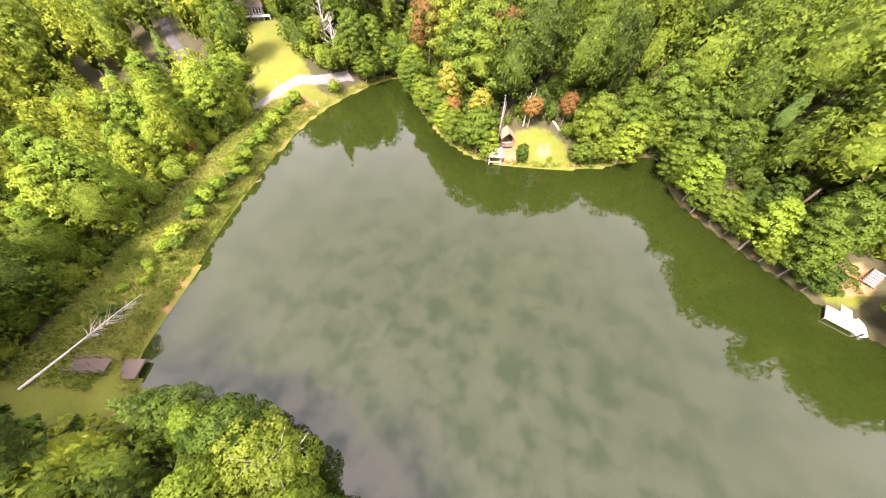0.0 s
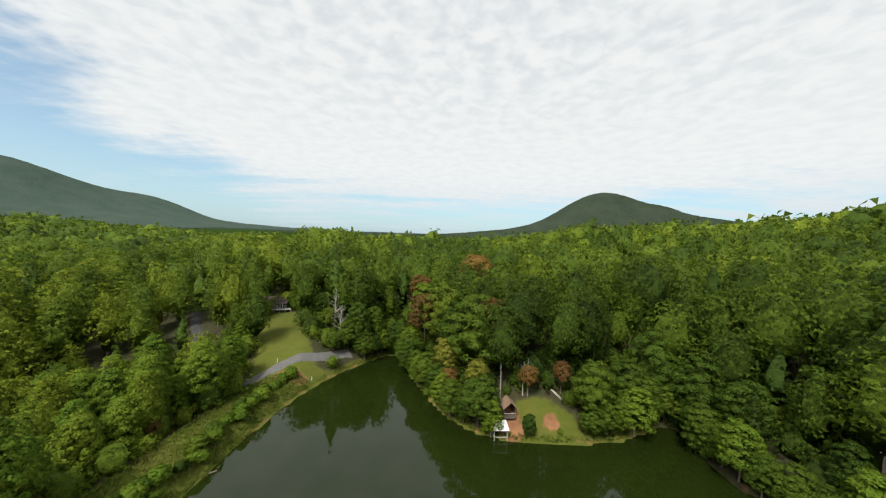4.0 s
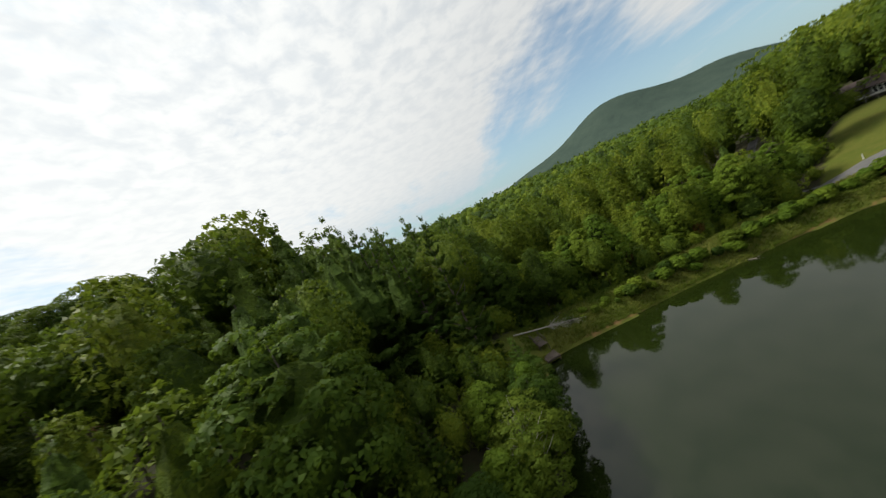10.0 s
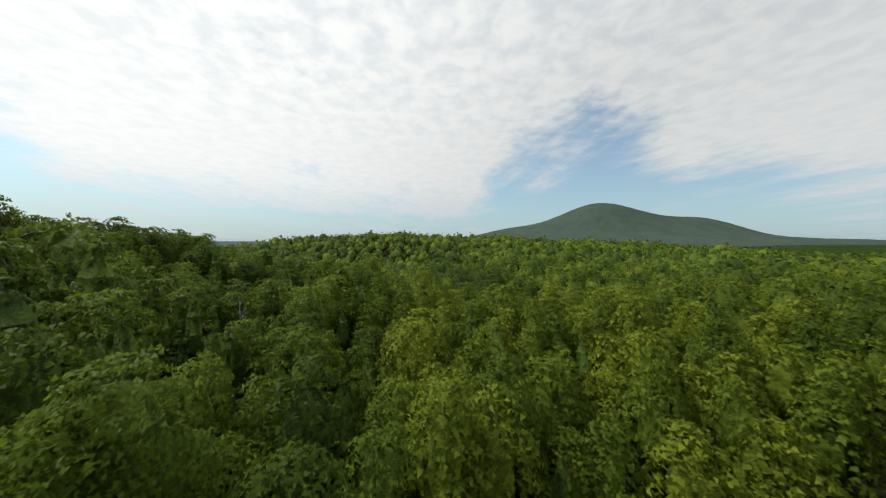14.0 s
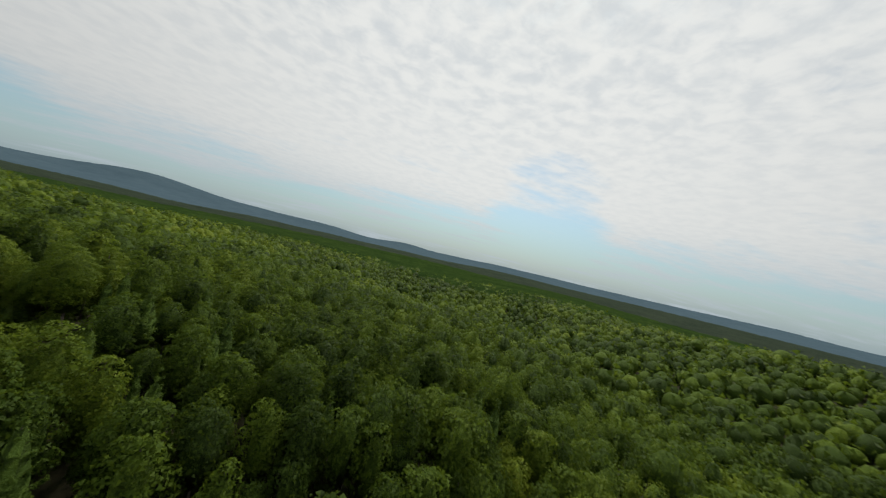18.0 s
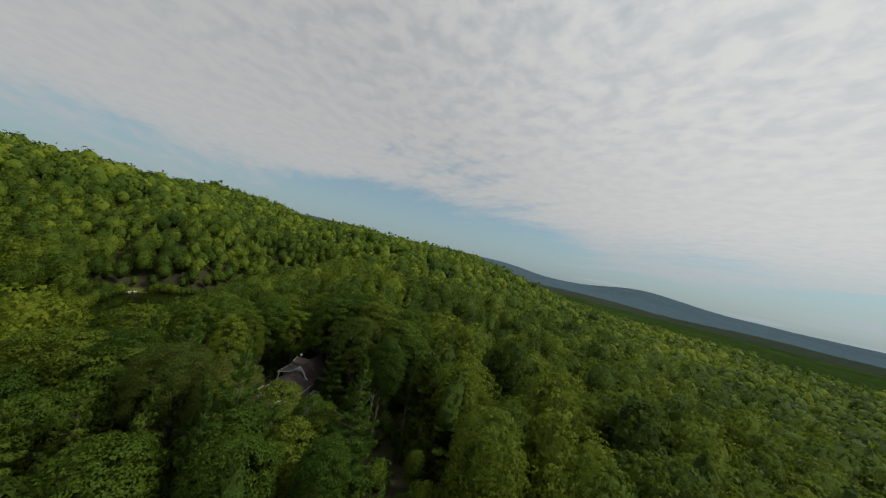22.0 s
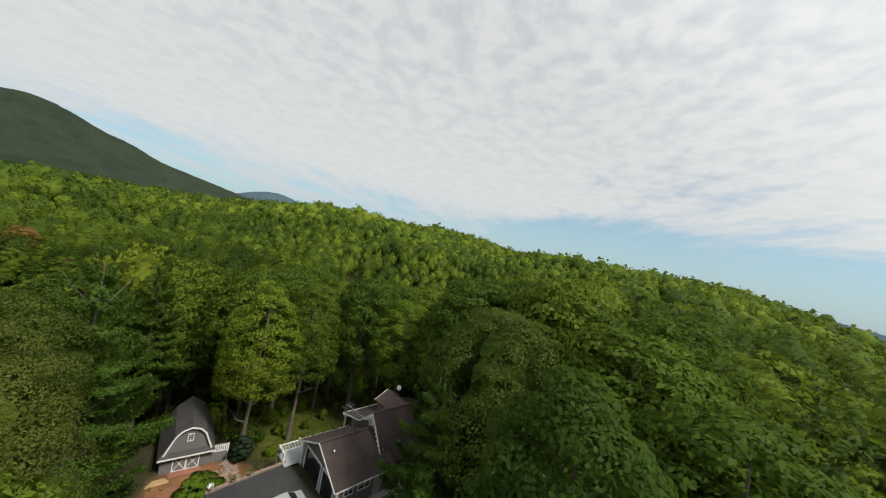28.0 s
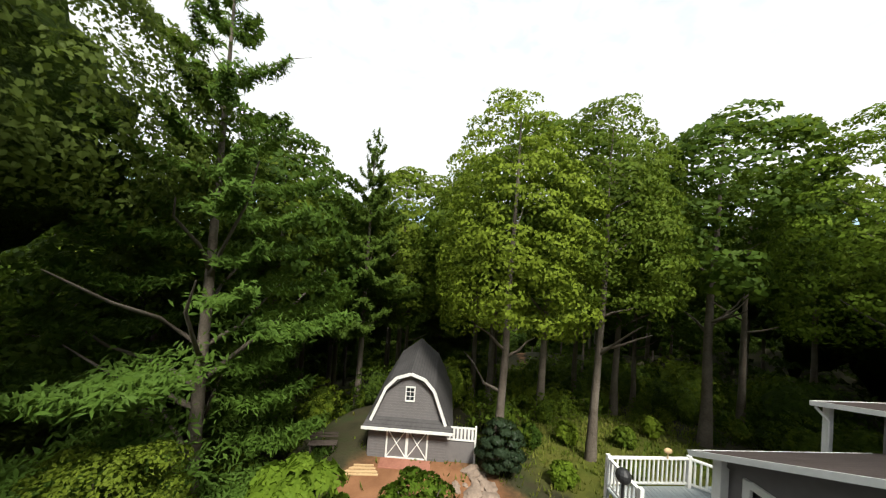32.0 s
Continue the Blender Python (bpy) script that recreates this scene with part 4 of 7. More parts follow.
STAND_T = {0: [template("broad", 1500, 0.026, 180 + k, True, (0.95, 1.1, 0.85)[k], (0.42, 0.48, 0.38)[k], lobes=24) for k in range(3)]}
wood("open_stand", wx[_open], wy[_open], wh[_open] + 1.5, wp[_open] * 0, wtone[_open], STAND_T, 26, WOOD_MATS, "tall trees with bare stems between barn and lake")
_rest &= ~_open
wood("near_wood", wx[_rest], wy[_rest], wh[_rest], wp[_rest], wtone[_rest], NEAR_T, 2, WOOD_MATS, "dense green mixed wood of broadleaf trees and pines")
fx, fy, fd = scatter(7.9, 74, 310, 3, 480)
_keep = ~is_clear(fx, fy)
fx, fy, fd = fx[_keep], fy[_keep], fd[_keep]
fh, fp, ftone = heights(fx, fy, _r) * 0.96, pines(fx, fy, _r), tones(fx, fy, _r)
for _name, _sel, _tpl, _label in (("middle_wood", fd < 150, MID_T, "green wooded slopes round the lake, broadleaf trees"), ("outer_wood", fd >= 150, OUTER_T, "wooded slopes farther off, crown beside crown")):
    wood(_name, fx[_sel], fy[_sel], fh[_sel], fp[_sel], ftone[_sel], _tpl, 4, WOOD_MATS, _label)
vx, vy, vd = scatter(11.8, 270, 900, 13)
wood("distant_wood", vx, vy, heights(vx, vy, _r) * 1.12, pines(vx, vy, _r), tones(vx, vy, _r), FAR_T, 14, WOOD_MATS, "far wooded hills, crown beside crown of green trees")
# undergrowth at the wood's edge and over the water's rim
ux, uy, ud = scatter(2.9, 0, 120, 9)
_d = shore_distance(ux, uy)
_edge = (_d > 0.1) & ((_d < 16) | (segment_distance(ux, uy, (-36.5, 69), (-53, 97)) < 18) | (np.hypot(ux + 66, uy + 76) < 26) | (ud < 40) & (_r.random(len(ux)) < 0.35) | (np.hypot(ux + 42, uy + 64) < 22))
_open = (lawn_of(ux, uy) > 0.55) & ~((_d < 1.6) & ((ux > -20) | (uy < 2)) & (np.hypot(ux - 16, uy - 52) > 9))
_keep = _edge & ~_open & (segment_distance(ux, uy, (-42, -68), (7, -22)) > 1.6) & (np.hypot((ux + 71) / 1.25, uy + 82) > 11) & (np.hypot(ux + 59, uy + 85) > 9.5) & (np.hypot(ux + 62, uy + 66) > 5) & (segment_distance(ux, uy, (-67, -69), (-62, -77)) > 5.5)
for _a, _b in ROADS:
    _keep &= segment_distance(ux, uy, _a, _b) > 2.8
for hx, hy, _a, _b, _c in HOMES:
    _keep &= np.hypot(ux - hx, uy - hy) > 6
_keep &= (np.hypot(ux - 54, uy - 24) > 5) & (np.hypot(ux - 46.5, uy + 45) > 4)
ux, uy = ux[_keep], uy[_keep]
# trees that lean out over the water, all round but for the dam and the landings
_p = LAKE[np.concatenate([[True], np.hypot(*(LAKE[1:] - LAKE[:-1]).T) > 0.5])]
_s = np.concatenate([[0], np.cumsum(np.hypot(*(np.roll(_p, -1, 0) - _p).T))])
_at = np.arange(0, _s[-1], 2.9)
_loop = np.concatenate([_p, _p[:1]])
sx_, sy_ = np.interp(_at, _s, _loop[:, 0]), np.interp(_at, _s, _loop[:, 1])
_ex, _ey = np.gradient(sx_), np.gradient(sy_)
_ln = np.hypot(_ex, _ey)
_side = np.where(shore_distance(sx_ - _ey / _ln, sy_ + _ex / _ln) > 0, 1, -1)
_off = _r.uniform(-0.2, 1.3, len(sx_))
sx_, sy_ = sx_ - _ey / _ln * _side * _off, sy_ + _ex / _ln * _side * _off
_keep = ~((sx_ < -23) & (sy_ > 3) & (sy_ < 79)) & (np.hypot(sx_ - 15, sy_ - 52) > 8.5) & (np.hypot(sx_ - 54, sy_ - 24) > 3.2) & (np.hypot(sx_ - 6.9, sy_ + 19) > 4) & (np.hypot(sx_ - 46.8, sy_ + 44) > 3) & (np.hypot(sx_ - 134, sy_ + 3) > 6) & (np.hypot(sx_ + 31, sy_ - 8) > 8)
sx_, sy_ = sx_[_keep], sy_[_keep]
_far = sx_ > 78
ux, uy = np.concatenate([ux, sx_[_far]]), np.concatenate([uy, sy_[_far]])
SHORE_TREES = np.stack([sx_[~_far], sy_[~_far]], 1)
uh = _r.uniform(1.8, 6.5, len(ux)) * np.where(np.hypot(ux + 66, uy + 76) < 26, 0.6, 1.0) * np.where((shore_distance(ux, uy) < 2) & (ux < 78), 0.6, 1.0) + np.where((shore_distance(ux, uy) < 2.4) & (ux > 78), 3.0, 0)
_yard = np.hypot(ux + 66, uy + 72) < 27
FINE_T = {0: [template("broad", 1500, 0.040, 110 + k, False, 2.1, -0.15, lobes=26) for k in range(3)]}
for _name, _sel, _tpl, _label in (("undergrowth", ~_yard, SHRUB_T, "tangled green shrubs along the shore and under the trees"), ("yard_undergrowth", _yard, FINE_T, "low green shrubs under the trees round the barn")):
    wood(_name, ux[_sel], uy[_sel], uh[_sel], np.zeros(int(_sel.sum()), int), tones(ux[_sel], uy[_sel], _r), _tpl, 6, WOOD_MATS, _label)

# ---- the canopy of the far hills as one rolling sheet of tree tops
def far_wood(name, lo, mid, hi, deep):
    """Woods too far off to tell the trees apart, mottled at two scales."""
    m, nt, b = material(name, 1.0, 0.0, 0.0)
    fac = calc(nt, "ADD", calc(nt, "MULTIPLY", noise_of(nt, 0.008), 0.5), calc(nt, "MULTIPLY", noise_of(nt, 0.07, 6.0, 0.7), 0.5))
    nt.links.new(ramp(nt, fac, [(0.33, lo), (0.5, mid), (0.68, hi)]), b.inputs["Base Color"])
    relief(nt, b, noise_of(nt, 0.10, 6.0, 0.7), 1.0, deep)
    return m


M_CANOPY = far_wood("far_canopy", (0.014, 0.030, 0.008), (0.026, 0.048, 0.012), (0.044, 0.072, 0.016), 6.0)
# aerial haze is painted into these three base colours: greyer, then bluer with distance
M_HAZY_MOUNTAIN = far_wood("hazed_mountain_woods", (0.030, 0.043, 0.030), (0.043, 0.058, 0.040), (0.058, 0.074, 0.048), 14.0)
M_HAZY_WEST = far_wood("hazed_western_woods", (0.040, 0.060, 0.050), (0.053, 0.076, 0.062), (0.068, 0.093, 0.072), 5.0)
M_HAZE_BLUE = far_wood("blue_hazed_far_woods", (0.055, 0.086, 0.108), (0.066, 0.101, 0.126), (0.079, 0.117, 0.140), 4.0)
A, B = 800, 120
_a, _k = np.meshgrid(np.arange(A) * 2 * math.pi / A, np.arange(B), indexing="ij")
_rad = 780 * (4700 / 780) ** (_k / (B - 1))
cx, cy = (_rad * np.sin(_a) - 20).ravel(), (_rad * np.cos(_a) - 10).ravel()
cz = land(cx, cy) + 11 + 6 * humps(cx / 9.5, cy / 9.5, 2) * smooth(1700 - _rad.ravel(), 0, 900) + 7 * humps(cx / 26, cy / 26, 6) - 14 * (1 - smooth(_rad.ravel(), 780, 870))
_q = np.arange(A * B).reshape(A, B)
_n = np.roll(_q, -1, 0)
# slopes and backdrop carry the distance haze in their colour
for _name, _lo, _hi, _mat, _label, _kind in (("far_woods", 0, 52, M_CANOPY, "green wooded hills beyond the valley", "stuff"), ("mountain_slopes", 52, 87, M_HAZY_MOUNTAIN, "wooded mountain slopes, greyed by haze painted into their green", "structure"), ("backdrop", 87, B - 1, M_HAZE_BLUE, "wooded mountains on the horizon, blue haze painted into their colour", "structure")):
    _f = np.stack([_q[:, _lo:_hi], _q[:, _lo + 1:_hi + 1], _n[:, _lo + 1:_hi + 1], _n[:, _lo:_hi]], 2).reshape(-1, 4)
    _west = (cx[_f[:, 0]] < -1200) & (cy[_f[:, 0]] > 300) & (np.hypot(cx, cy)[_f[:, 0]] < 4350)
    me = mesh_of(_name, np.stack([cx, cy, cz], 1), _f, [_mat, M_HAZY_WEST], _west & (_lo > 0), shade=True)
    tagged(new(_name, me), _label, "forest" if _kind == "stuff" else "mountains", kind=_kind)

# ---------------------------------------------------------------- trees one could count
HIGH = [tree_parts("broad", 18.0, 12000, 0.18, 200 + k, M_LEAF, M_BARK, (0.9, 1.1, 1.0, 1.2)[k], (0.3, 0.22, 0.34, 0.26)[k], lobes=48, filled=False) for k in range(4)]
NEEDLE = [tree_parts("pine", 20.0, 15000, 0.19, 220 + k, M_PINE, M_BARK, (1.0, 1.2, 0.9)[k], (0.2, 0.3, 0.15)[k]) for k in range(3)]
LUSH = [tree_parts("broad", 12.0, 5200, 0.20, 240 + k, M_BRIGHT, M_BARK, (0.9, 1.0, 0.75)[k], (0.08, 0.12, 0.06)[k], lobes=24, cone=(0.45, 0.3, 0.5)[k]) for k in range(3)]
EDGE = [tree_parts("broad", 14.0, 6200, 0.22, 270 + k, M_LEAF, M_BARK, (1.1, 1.3, 1.0)[k], (0.05, 0.04, 0.08)[k], lobes=24) for k in range(3)]
AUTUMN = [tree_parts("broad", 13.0, 4200, 0.23, 260 + k, m, M_BARK, 0.95, 0.3, lobes=18) for k, m in enumerate((M_RUSTY, M_CRIMSON, M_GOLD))]
WHITE = [tree_parts("pine", 26.0, 36000, 0.15, 280 + k, M_LIGHT_PINE, M_BARK, (1.25, 1.1)[k], (0.06, 0.1)[k]) for k in range(2)]
KINDS = {"white": (WHITE, "white_pine", "tall white pine with level plumes of needles", "white pines above the dam"),
         "high": (HIGH, "broadleaf_tree", "tall green broadleaf tree in full leaf in the wood", "woodland broadleaf trees"),
         "pine": (NEEDLE, "pine_tree", "tall green pine with tiers of drooping boughs", "woodland pines"),
         "edge": (EDGE, "lakeside_tree", "green broadleaf tree with boughs down to the bank", "trees along the shore"),
         "lush": (LUSH, "young_tree", "bright yellow-green young tree at the wood's edge", "young trees by the lake")}
FIRST = {}


def plant(kind, k, x, y, height, turn, wide=1.0):
    """A tree of the given kind; the first of each mesh is built, the rest are copies."""
    meshes, name, label, group = KINDS[kind]
    k %= len(meshes)
    base_height = {"high": 18.0, "pine": 20.0, "lush": 12.0, "edge": 14.0, "white": 26.0}[kind]
    s = height / base_height
    m = pose(x, y, ground_at(x, y) - 0.15, 0, 0, turn)
    if (kind, k) not in FIRST:
        FIRST[kind, k] = tree(name, kind, label, m, meshes[k], group)
        t = FIRST[kind, k]
    else:
        t = copy_thing(FIRST[kind, k], m)
    t.scale = (s * wide, s * wide, s)
    return t


_tr = random.Random(11)
for x, y, h, pin, tone in zip(wx[single], wy[single], wh[single], wp[single], wtone[single]):
    lakeside = y > -5
    kind = "pine" if pin == 1 else "lush" if lakeside and (x < -36 or _tr.random() < 0.25) else "edge" if y > -40 else "high"
    plant(kind, _tr.randrange(9), float(x), float(y), float(h) * (1.0 if kind != "lush" else 0.95), _tr.uniform(0, 360), _tr.uniform(0.95, 1.2))

for k, (x, y) in enumerate(SHORE_TREES):
    plant("edge" if k % 4 else "lush", _tr.randrange(9), float(x), float(y), _tr.uniform(5.5, 10.5), _tr.uniform(0, 360), _tr.uniform(1.1, 1.45))

# the young wood behind the dam, brighter than the rest
for k in range(52):
    x, y = -46.5 - 5.4 * (k % 4) + _tr.uniform(-1.5, 1.5), 12 + (k // 4) * 4.1 + _tr.uniform(-1.4, 1.4)
    plant("lush", k, x, y, _tr.uniform(7, 15.5), _tr.uniform(0, 360), _tr.uniform(0.85, 1.1))

# white pines above the near end of the dam, and trees west of the court
for x, y, top_z, kind, k, wide in ((-42.5, -7.7, 30, "white", 0, 1.0), (-55, -15.3, 33.5, "white", 1, 1.2), (-45.4, -2.8, 28.6, "white", 2, 1.35), (-47.6, 3.6, 27.2, "white", 0, 1.2), (-38.5, -5.5, 24.5, "white", 1, 1.3), (-62, -20, 36, "white", 2, 1.2),
                                   (-50.5, -12, 31, "white", 0, 1.1), (-76, -42, 42, "white", 1, 1.3), (-89.5, -80, 41.5, "edge", 0, 1.0), (-92.5, -73.5, 44, "high", 1, 1.1), (-86.5, -69.5, 44, "pine", 0, 1.2), (-86.2, -79.6, 43.5, "high", 1, 1.0), (-89.0, -84.9, 43.0, "edge", 0, 0.9), (-92.8, -86, 42, "high", 2, 1.15), (-95, -81, 42, "edge", 2, 1.1), (-102.5, -84, 44, "high", 0, 1.1), (-51.5, 105.4, 23, "edge", 1, 1.0), (-87.8, 92.5, 16, "lush", 2, 1.0), (-47.5, 99.5, 18, "lush", 1, 1.2), (-58.5, 91, 15.5, "lush", 0, 1.1), (-47, 8.5, 15, "edge", 1, 0.9), (-18.8, 2.6, 8.2, "white", 1, 1.7), (-24.5, 4.2, 9.0, "white", 0, 1.6), (-50, -3, 21, "edge", 2, 1.0), (-30.5, 77.2, 9.5, "edge", 0, 1.1), (-27.6, 80.4, 11.5, "edge", 1, 1.1), (-25.2, 83.6, 12.5, "edge", 2, 1.1), (-34.5, 84.0, 14, "edge", 0, 1.0), (-38.0, 88.5, 17, "high", 1, 1.1), (-43.5, 95, 19, "edge", 1, 1.0), (-55.5, 80, 14.5, "lush", 0, 1.0), (-52.0, 74.5, 12.5, "lush", 1, 1.0), (-58.6, 86.5, 15.5, "lush", 2, 1.0), (-55.5, -54, 46.0, "high", 0, 1.0), (-68.5, -56.5, 45.2, "high", 1, 1.0), (-50.5, -60, 45.5, "high", 3, 1.0), (-44, -67, 44.0, "high", 2, 1.0)):
    plant(kind, k, x, y, top_z - ground_at(x, y), 70 * k + 3 * x, wide)

# big trees close to the house, each with its own crown
HERO = [("pine", "pine_tree", "big green pine with long drooping boughs beside the house", 48.0, 18000, 0.17, M_LIGHT_PINE, 1.15, 0.08),
        ("pine", "pine_tree", "tall pale-green pine behind the barn", 48.6, 34000, 0.150, M_LIGHT_PINE, 1.6, 0.1),
        ("broad", "maple_tree", "yellow-green maple beside the grey barn", 45.6, 13000, 0.19, M_BRIGHT, 0.95, 0.12),
        ("broad", "tulip_tree", "slim tall tulip tree with a bare lower trunk", 45.5, 12000, 0.19, M_LEAF, 0.85, 0.24),
        ("broad", "oak_tree", "large oak with pale limbs and clustered leaves", 46.5, 40000, 0.11, M_OAK, 1.12, 0.2),
        ("pine", "pine_tree", "pine with a flat crown behind the barn", 46.0, 12000, 0.19, M_PINE, 1.1, 0.35),
        ("broad", "oak_tree", "spreading oak over the house roof", 51.0, 18000, 0.18, M_OAK, 1.25, 0.22),
        ("broad", "maple_tree", "yellow-green maple behind the house", 45.0, 15000, 0.18, M_BRIGHT, 1.15, 0.2),
        ("broad", "ash_tree", "pale green ash with long drooping leaf sprays", 50.0, 16000, 0.19, M_LEAF, 0.62, 0.3),
        ("broad", "oak_tree", "dense dark oak at the edge of the slope", 46.8, 20000, 0.17, M_OAK, 1.15, 0.42),
        ("pine", "pine_tree", "wide plumed pine west of the court", 51.5, 18000, 0.18, M_LIGHT_PINE, 1.45, 0.15),
        ("pine", "pine_tree", "pale bushy pine beside the drive", 50.8, 18000, 0.18, M_LIGHT_PINE, 1.35, 0.1),
        ("pine", "pine_tree", "broad white pine over the end of the dam", 24.8, 26000, 0.15, M_PINE, 1.15, 0.06)]
for k, ((x, y), (kind, name, label, peak, n, size, mat, wide, base)) in enumerate(zip(HEROES, HERO)):
    h = (peak - ground_at(x, y)) / 0.99
    tree(name, kind, label, pose(x, y, ground_at(x, y) - 0.15, 0, 0, 40 * k), tree_parts(kind, h, int(n * (2.2 if kind == "pine" else 1.6)), size * (0.86 if kind == "pine" else 0.74), 300 + k, mat, M_BARK, wide, base, limbs=14, lobes=64, filled=k in (4, 6, 9)))

# turning leaves on the point and along the dam
for k, (x, y, h, which, label) in enumerate([(-7.7, 81.5, 18, 0, "rust-brown tree among green ones on the point"), (8.2, 66.5, 16, 0, "rust-brown tree above the cabin"), (6.5, 91, 21, 0, "rusty tree in the wood"), (-10.5, 99, 16, 0, "pale rusty tree deeper in the wood"),
                                             (4.2, 57.5, 10, 2, "golden-yellow tree above the cabin"), (-1.5, 64, 12.5, 2, "yellowing tree in the wood"), (21, 60, 7, 0, "brown-leaved tree beside the clearing"),
                                             (25.5, 56, 5, 1, "dark red shrub-like tree by the clearing"), (-47.5, 22, 4.2, 1, "crimson sumac at the edge of the dam"), (-45.8, 31, 5, 0, "brown-leaved sapling behind the dam"),
                                             (-44.8, 44, 4, 0, "russet sapling behind the dam"), (14.2, 58.5, 7, 0, "small brown-leaved tree beside bare trunks"), (-1, 60, 8, 0, "brownish tree over the shore")]):
    name = ("rusty_tree", "red_tree", "golden_tree")[which]
    t = tree(name, "broad", label, pose(x, y, ground_at(x, y) - 0.15, 0, 0, 50 * k), AUTUMN[which], "", "tree")
    t.scale = (h / 13, h / 13, h / 13)


# ---- shrubs
def shrub(name, label, x, y, height, width, mat, seed, leaves=900, size=0.2, group=""):
    r = np.random.default_rng(seed)
    p, nrm, s = broad_crown(leaves, size, r, 14, 1.0, 1.0, 0.02)
    p = p * np.array([width * 2.2, width * 2.2, height])
    v, f = leaf_quads(p, nrm, s, r)
    t = thing(name, pose(x, y, ground_at(x, y) - 0.05, 0, 0, 37 * seed), label, "shrub", group)
    sv, sf = join([tube([(0, 0, -0.1), (0.12 * math.cos(a), 0.12 * math.sin(a), height * 0.35), (0.3 * width * math.cos(a), 0.3 * width * math.sin(a), height * 0.8)], (0.05, 0.035, 0.012), 5) for a in (0.3, 2.3, 4.4)])
    child("stems", mesh_of("stems", sv, sf, [M_BARK], shade=True), t)
    child("foliage", mesh_of("foliage", v, f, [mat], normals=np.repeat(unit(nrm + r.normal(0, 0.3, nrm.shape)), 4, 0)), t)
    return t


DAM_SHRUBS = [shrub("bank_shrub", "low leafy shrub on the grassy bank of the dam", -36 - 1.5 * (k % 2), 26 + 9 * k, 1.5, 1.3, (M_BRIGHT, M_LEAF, M_BRIGHT)[k], 400 + k, 1900, 0.14, "shrubs on the dam") for k in range(3)]
for k in range(46):
    y = 14 + 1.12 * k + _tr.uniform(-0.8, 0.8)
    x = -35.2 - 0.03 * abs(40 - y) - _tr.choice((0.0, 0.6, 1.4, 2.0)) + (2.2 * max(0, y - 56) / 8)
    t = copy_thing(DAM_SHRUBS[k % 3], pose(x, y, ground_at(x, y) - 0.05, 0, 0, _tr.uniform(0, 360)))
    s = _tr.uniform(0.8, 1.7) * (0.55 if y < 22 else 1.0)
    t.scale = (s * 1.2, s * 1.2, s)
shrub("round_shrub", "round green shrub at the water's edge by the cabin", 12.9, 51.6, 4.2, 2.0, M_LEAF, 410, 1500, 0.3)
shrub("weed_clump", "pale green weeds on the grassy point", 18.5, 52.6, 0.9, 0.8, M_BRIGHT, 411, 300, 0.2)
shrub("shore_shrub", "bright green shrub by the landing", 52.5, 26.6, 1.8, 1.4, M_BRIGHT, 412, 600, 0.25)


# ---- grass: tufts on the dam, the lawn's edge and the shore
def tufts(name, label, count, seed, spread, tall):
    r = np.random.default_rng(seed)
    x, y = spread(r, count)
    count = len(x)
    z = land(x, y)
    blades = 5
    a = r.random((count, blades)) * 2 * math.pi
    h = tall * r.uniform(0.5, 1.3, (count, blades))
    o = np.stack([x[:, None] + 0.12 * np.cos(a), y[:, None] + 0.12 * np.sin(a), np.repeat(z[:, None], blades, 1) - 0.02], 2)
    side = np.stack([-np.sin(a), np.cos(a), 0 * a], 2) * 0.05
    tip = o + np.stack([np.cos(a) * h * 0.45, np.sin(a) * h * 0.45, h], 2)
    v = np.stack([o - side, o + side, tip], 2).reshape(-1, 3)
    me = mesh_of(name, v, np.arange(len(v)).reshape(-1, 3), [M_GRASS])
    attribute(me, "tone", np.repeat(np.clip(vnoise(x / 3, y / 3, 3) + r.normal(0, 0.2, count), 0, 1), blades * 3))
    return tagged(new(name, me), label, "grass", kind="stuff")


M_GRASS = leaf("grass_blades", [(0.0, (0.062, 0.110, 0.014)), (0.5, (0.120, 0.155, 0.022)), (1.0, (0.20, 0.20, 0.05))], "tone", 0.7)


def on_dam(r, n):
    y = r.uniform(6, 66, n)
    return -33.4 - 9.5 * r.random(n) ** 1.2 + 2.4 * np.clip(y - 56, 0, 9) / 9, y


def on_rim(r, n):
    k = r.integers(0, len(LAKE), n)
    a, b = LAKE[k], LAKE[(k + 1) % len(LAKE)]
    e = b - a
    nrm = np.stack([-e[:, 1], e[:, 0]], 1) / (np.linalg.norm(e, axis=1)[:, None] + 1e-9)
    k_ = (a[:, 1] - 0.35 * a[:, 0] > 8) & (a[:, 0] < 32)
    a, e, nrm, n = a[k_], e[k_], nrm[k_], int(k_.sum())
    p = a + e * r.random(n)[:, None] + nrm * r.uniform(0.1, 1.3, n)[:, None]
    return p[:, 0], p[:, 1]


def on_yard(r, n):
    return -50 + r.normal(0, 6, n), -70 + r.normal(0, 4.5, n)


tufts("dam_grass", "long yellow-green grass on the dam", 9000, 21, on_dam, 0.38)
tufts("shore_grass", "yellow-green grass fringe along the water", 5000, 22, on_rim, 0.45)
tufts("yard_grass", "rough grass under the trees behind the house", 2500, 23, on_yard, 0.25)


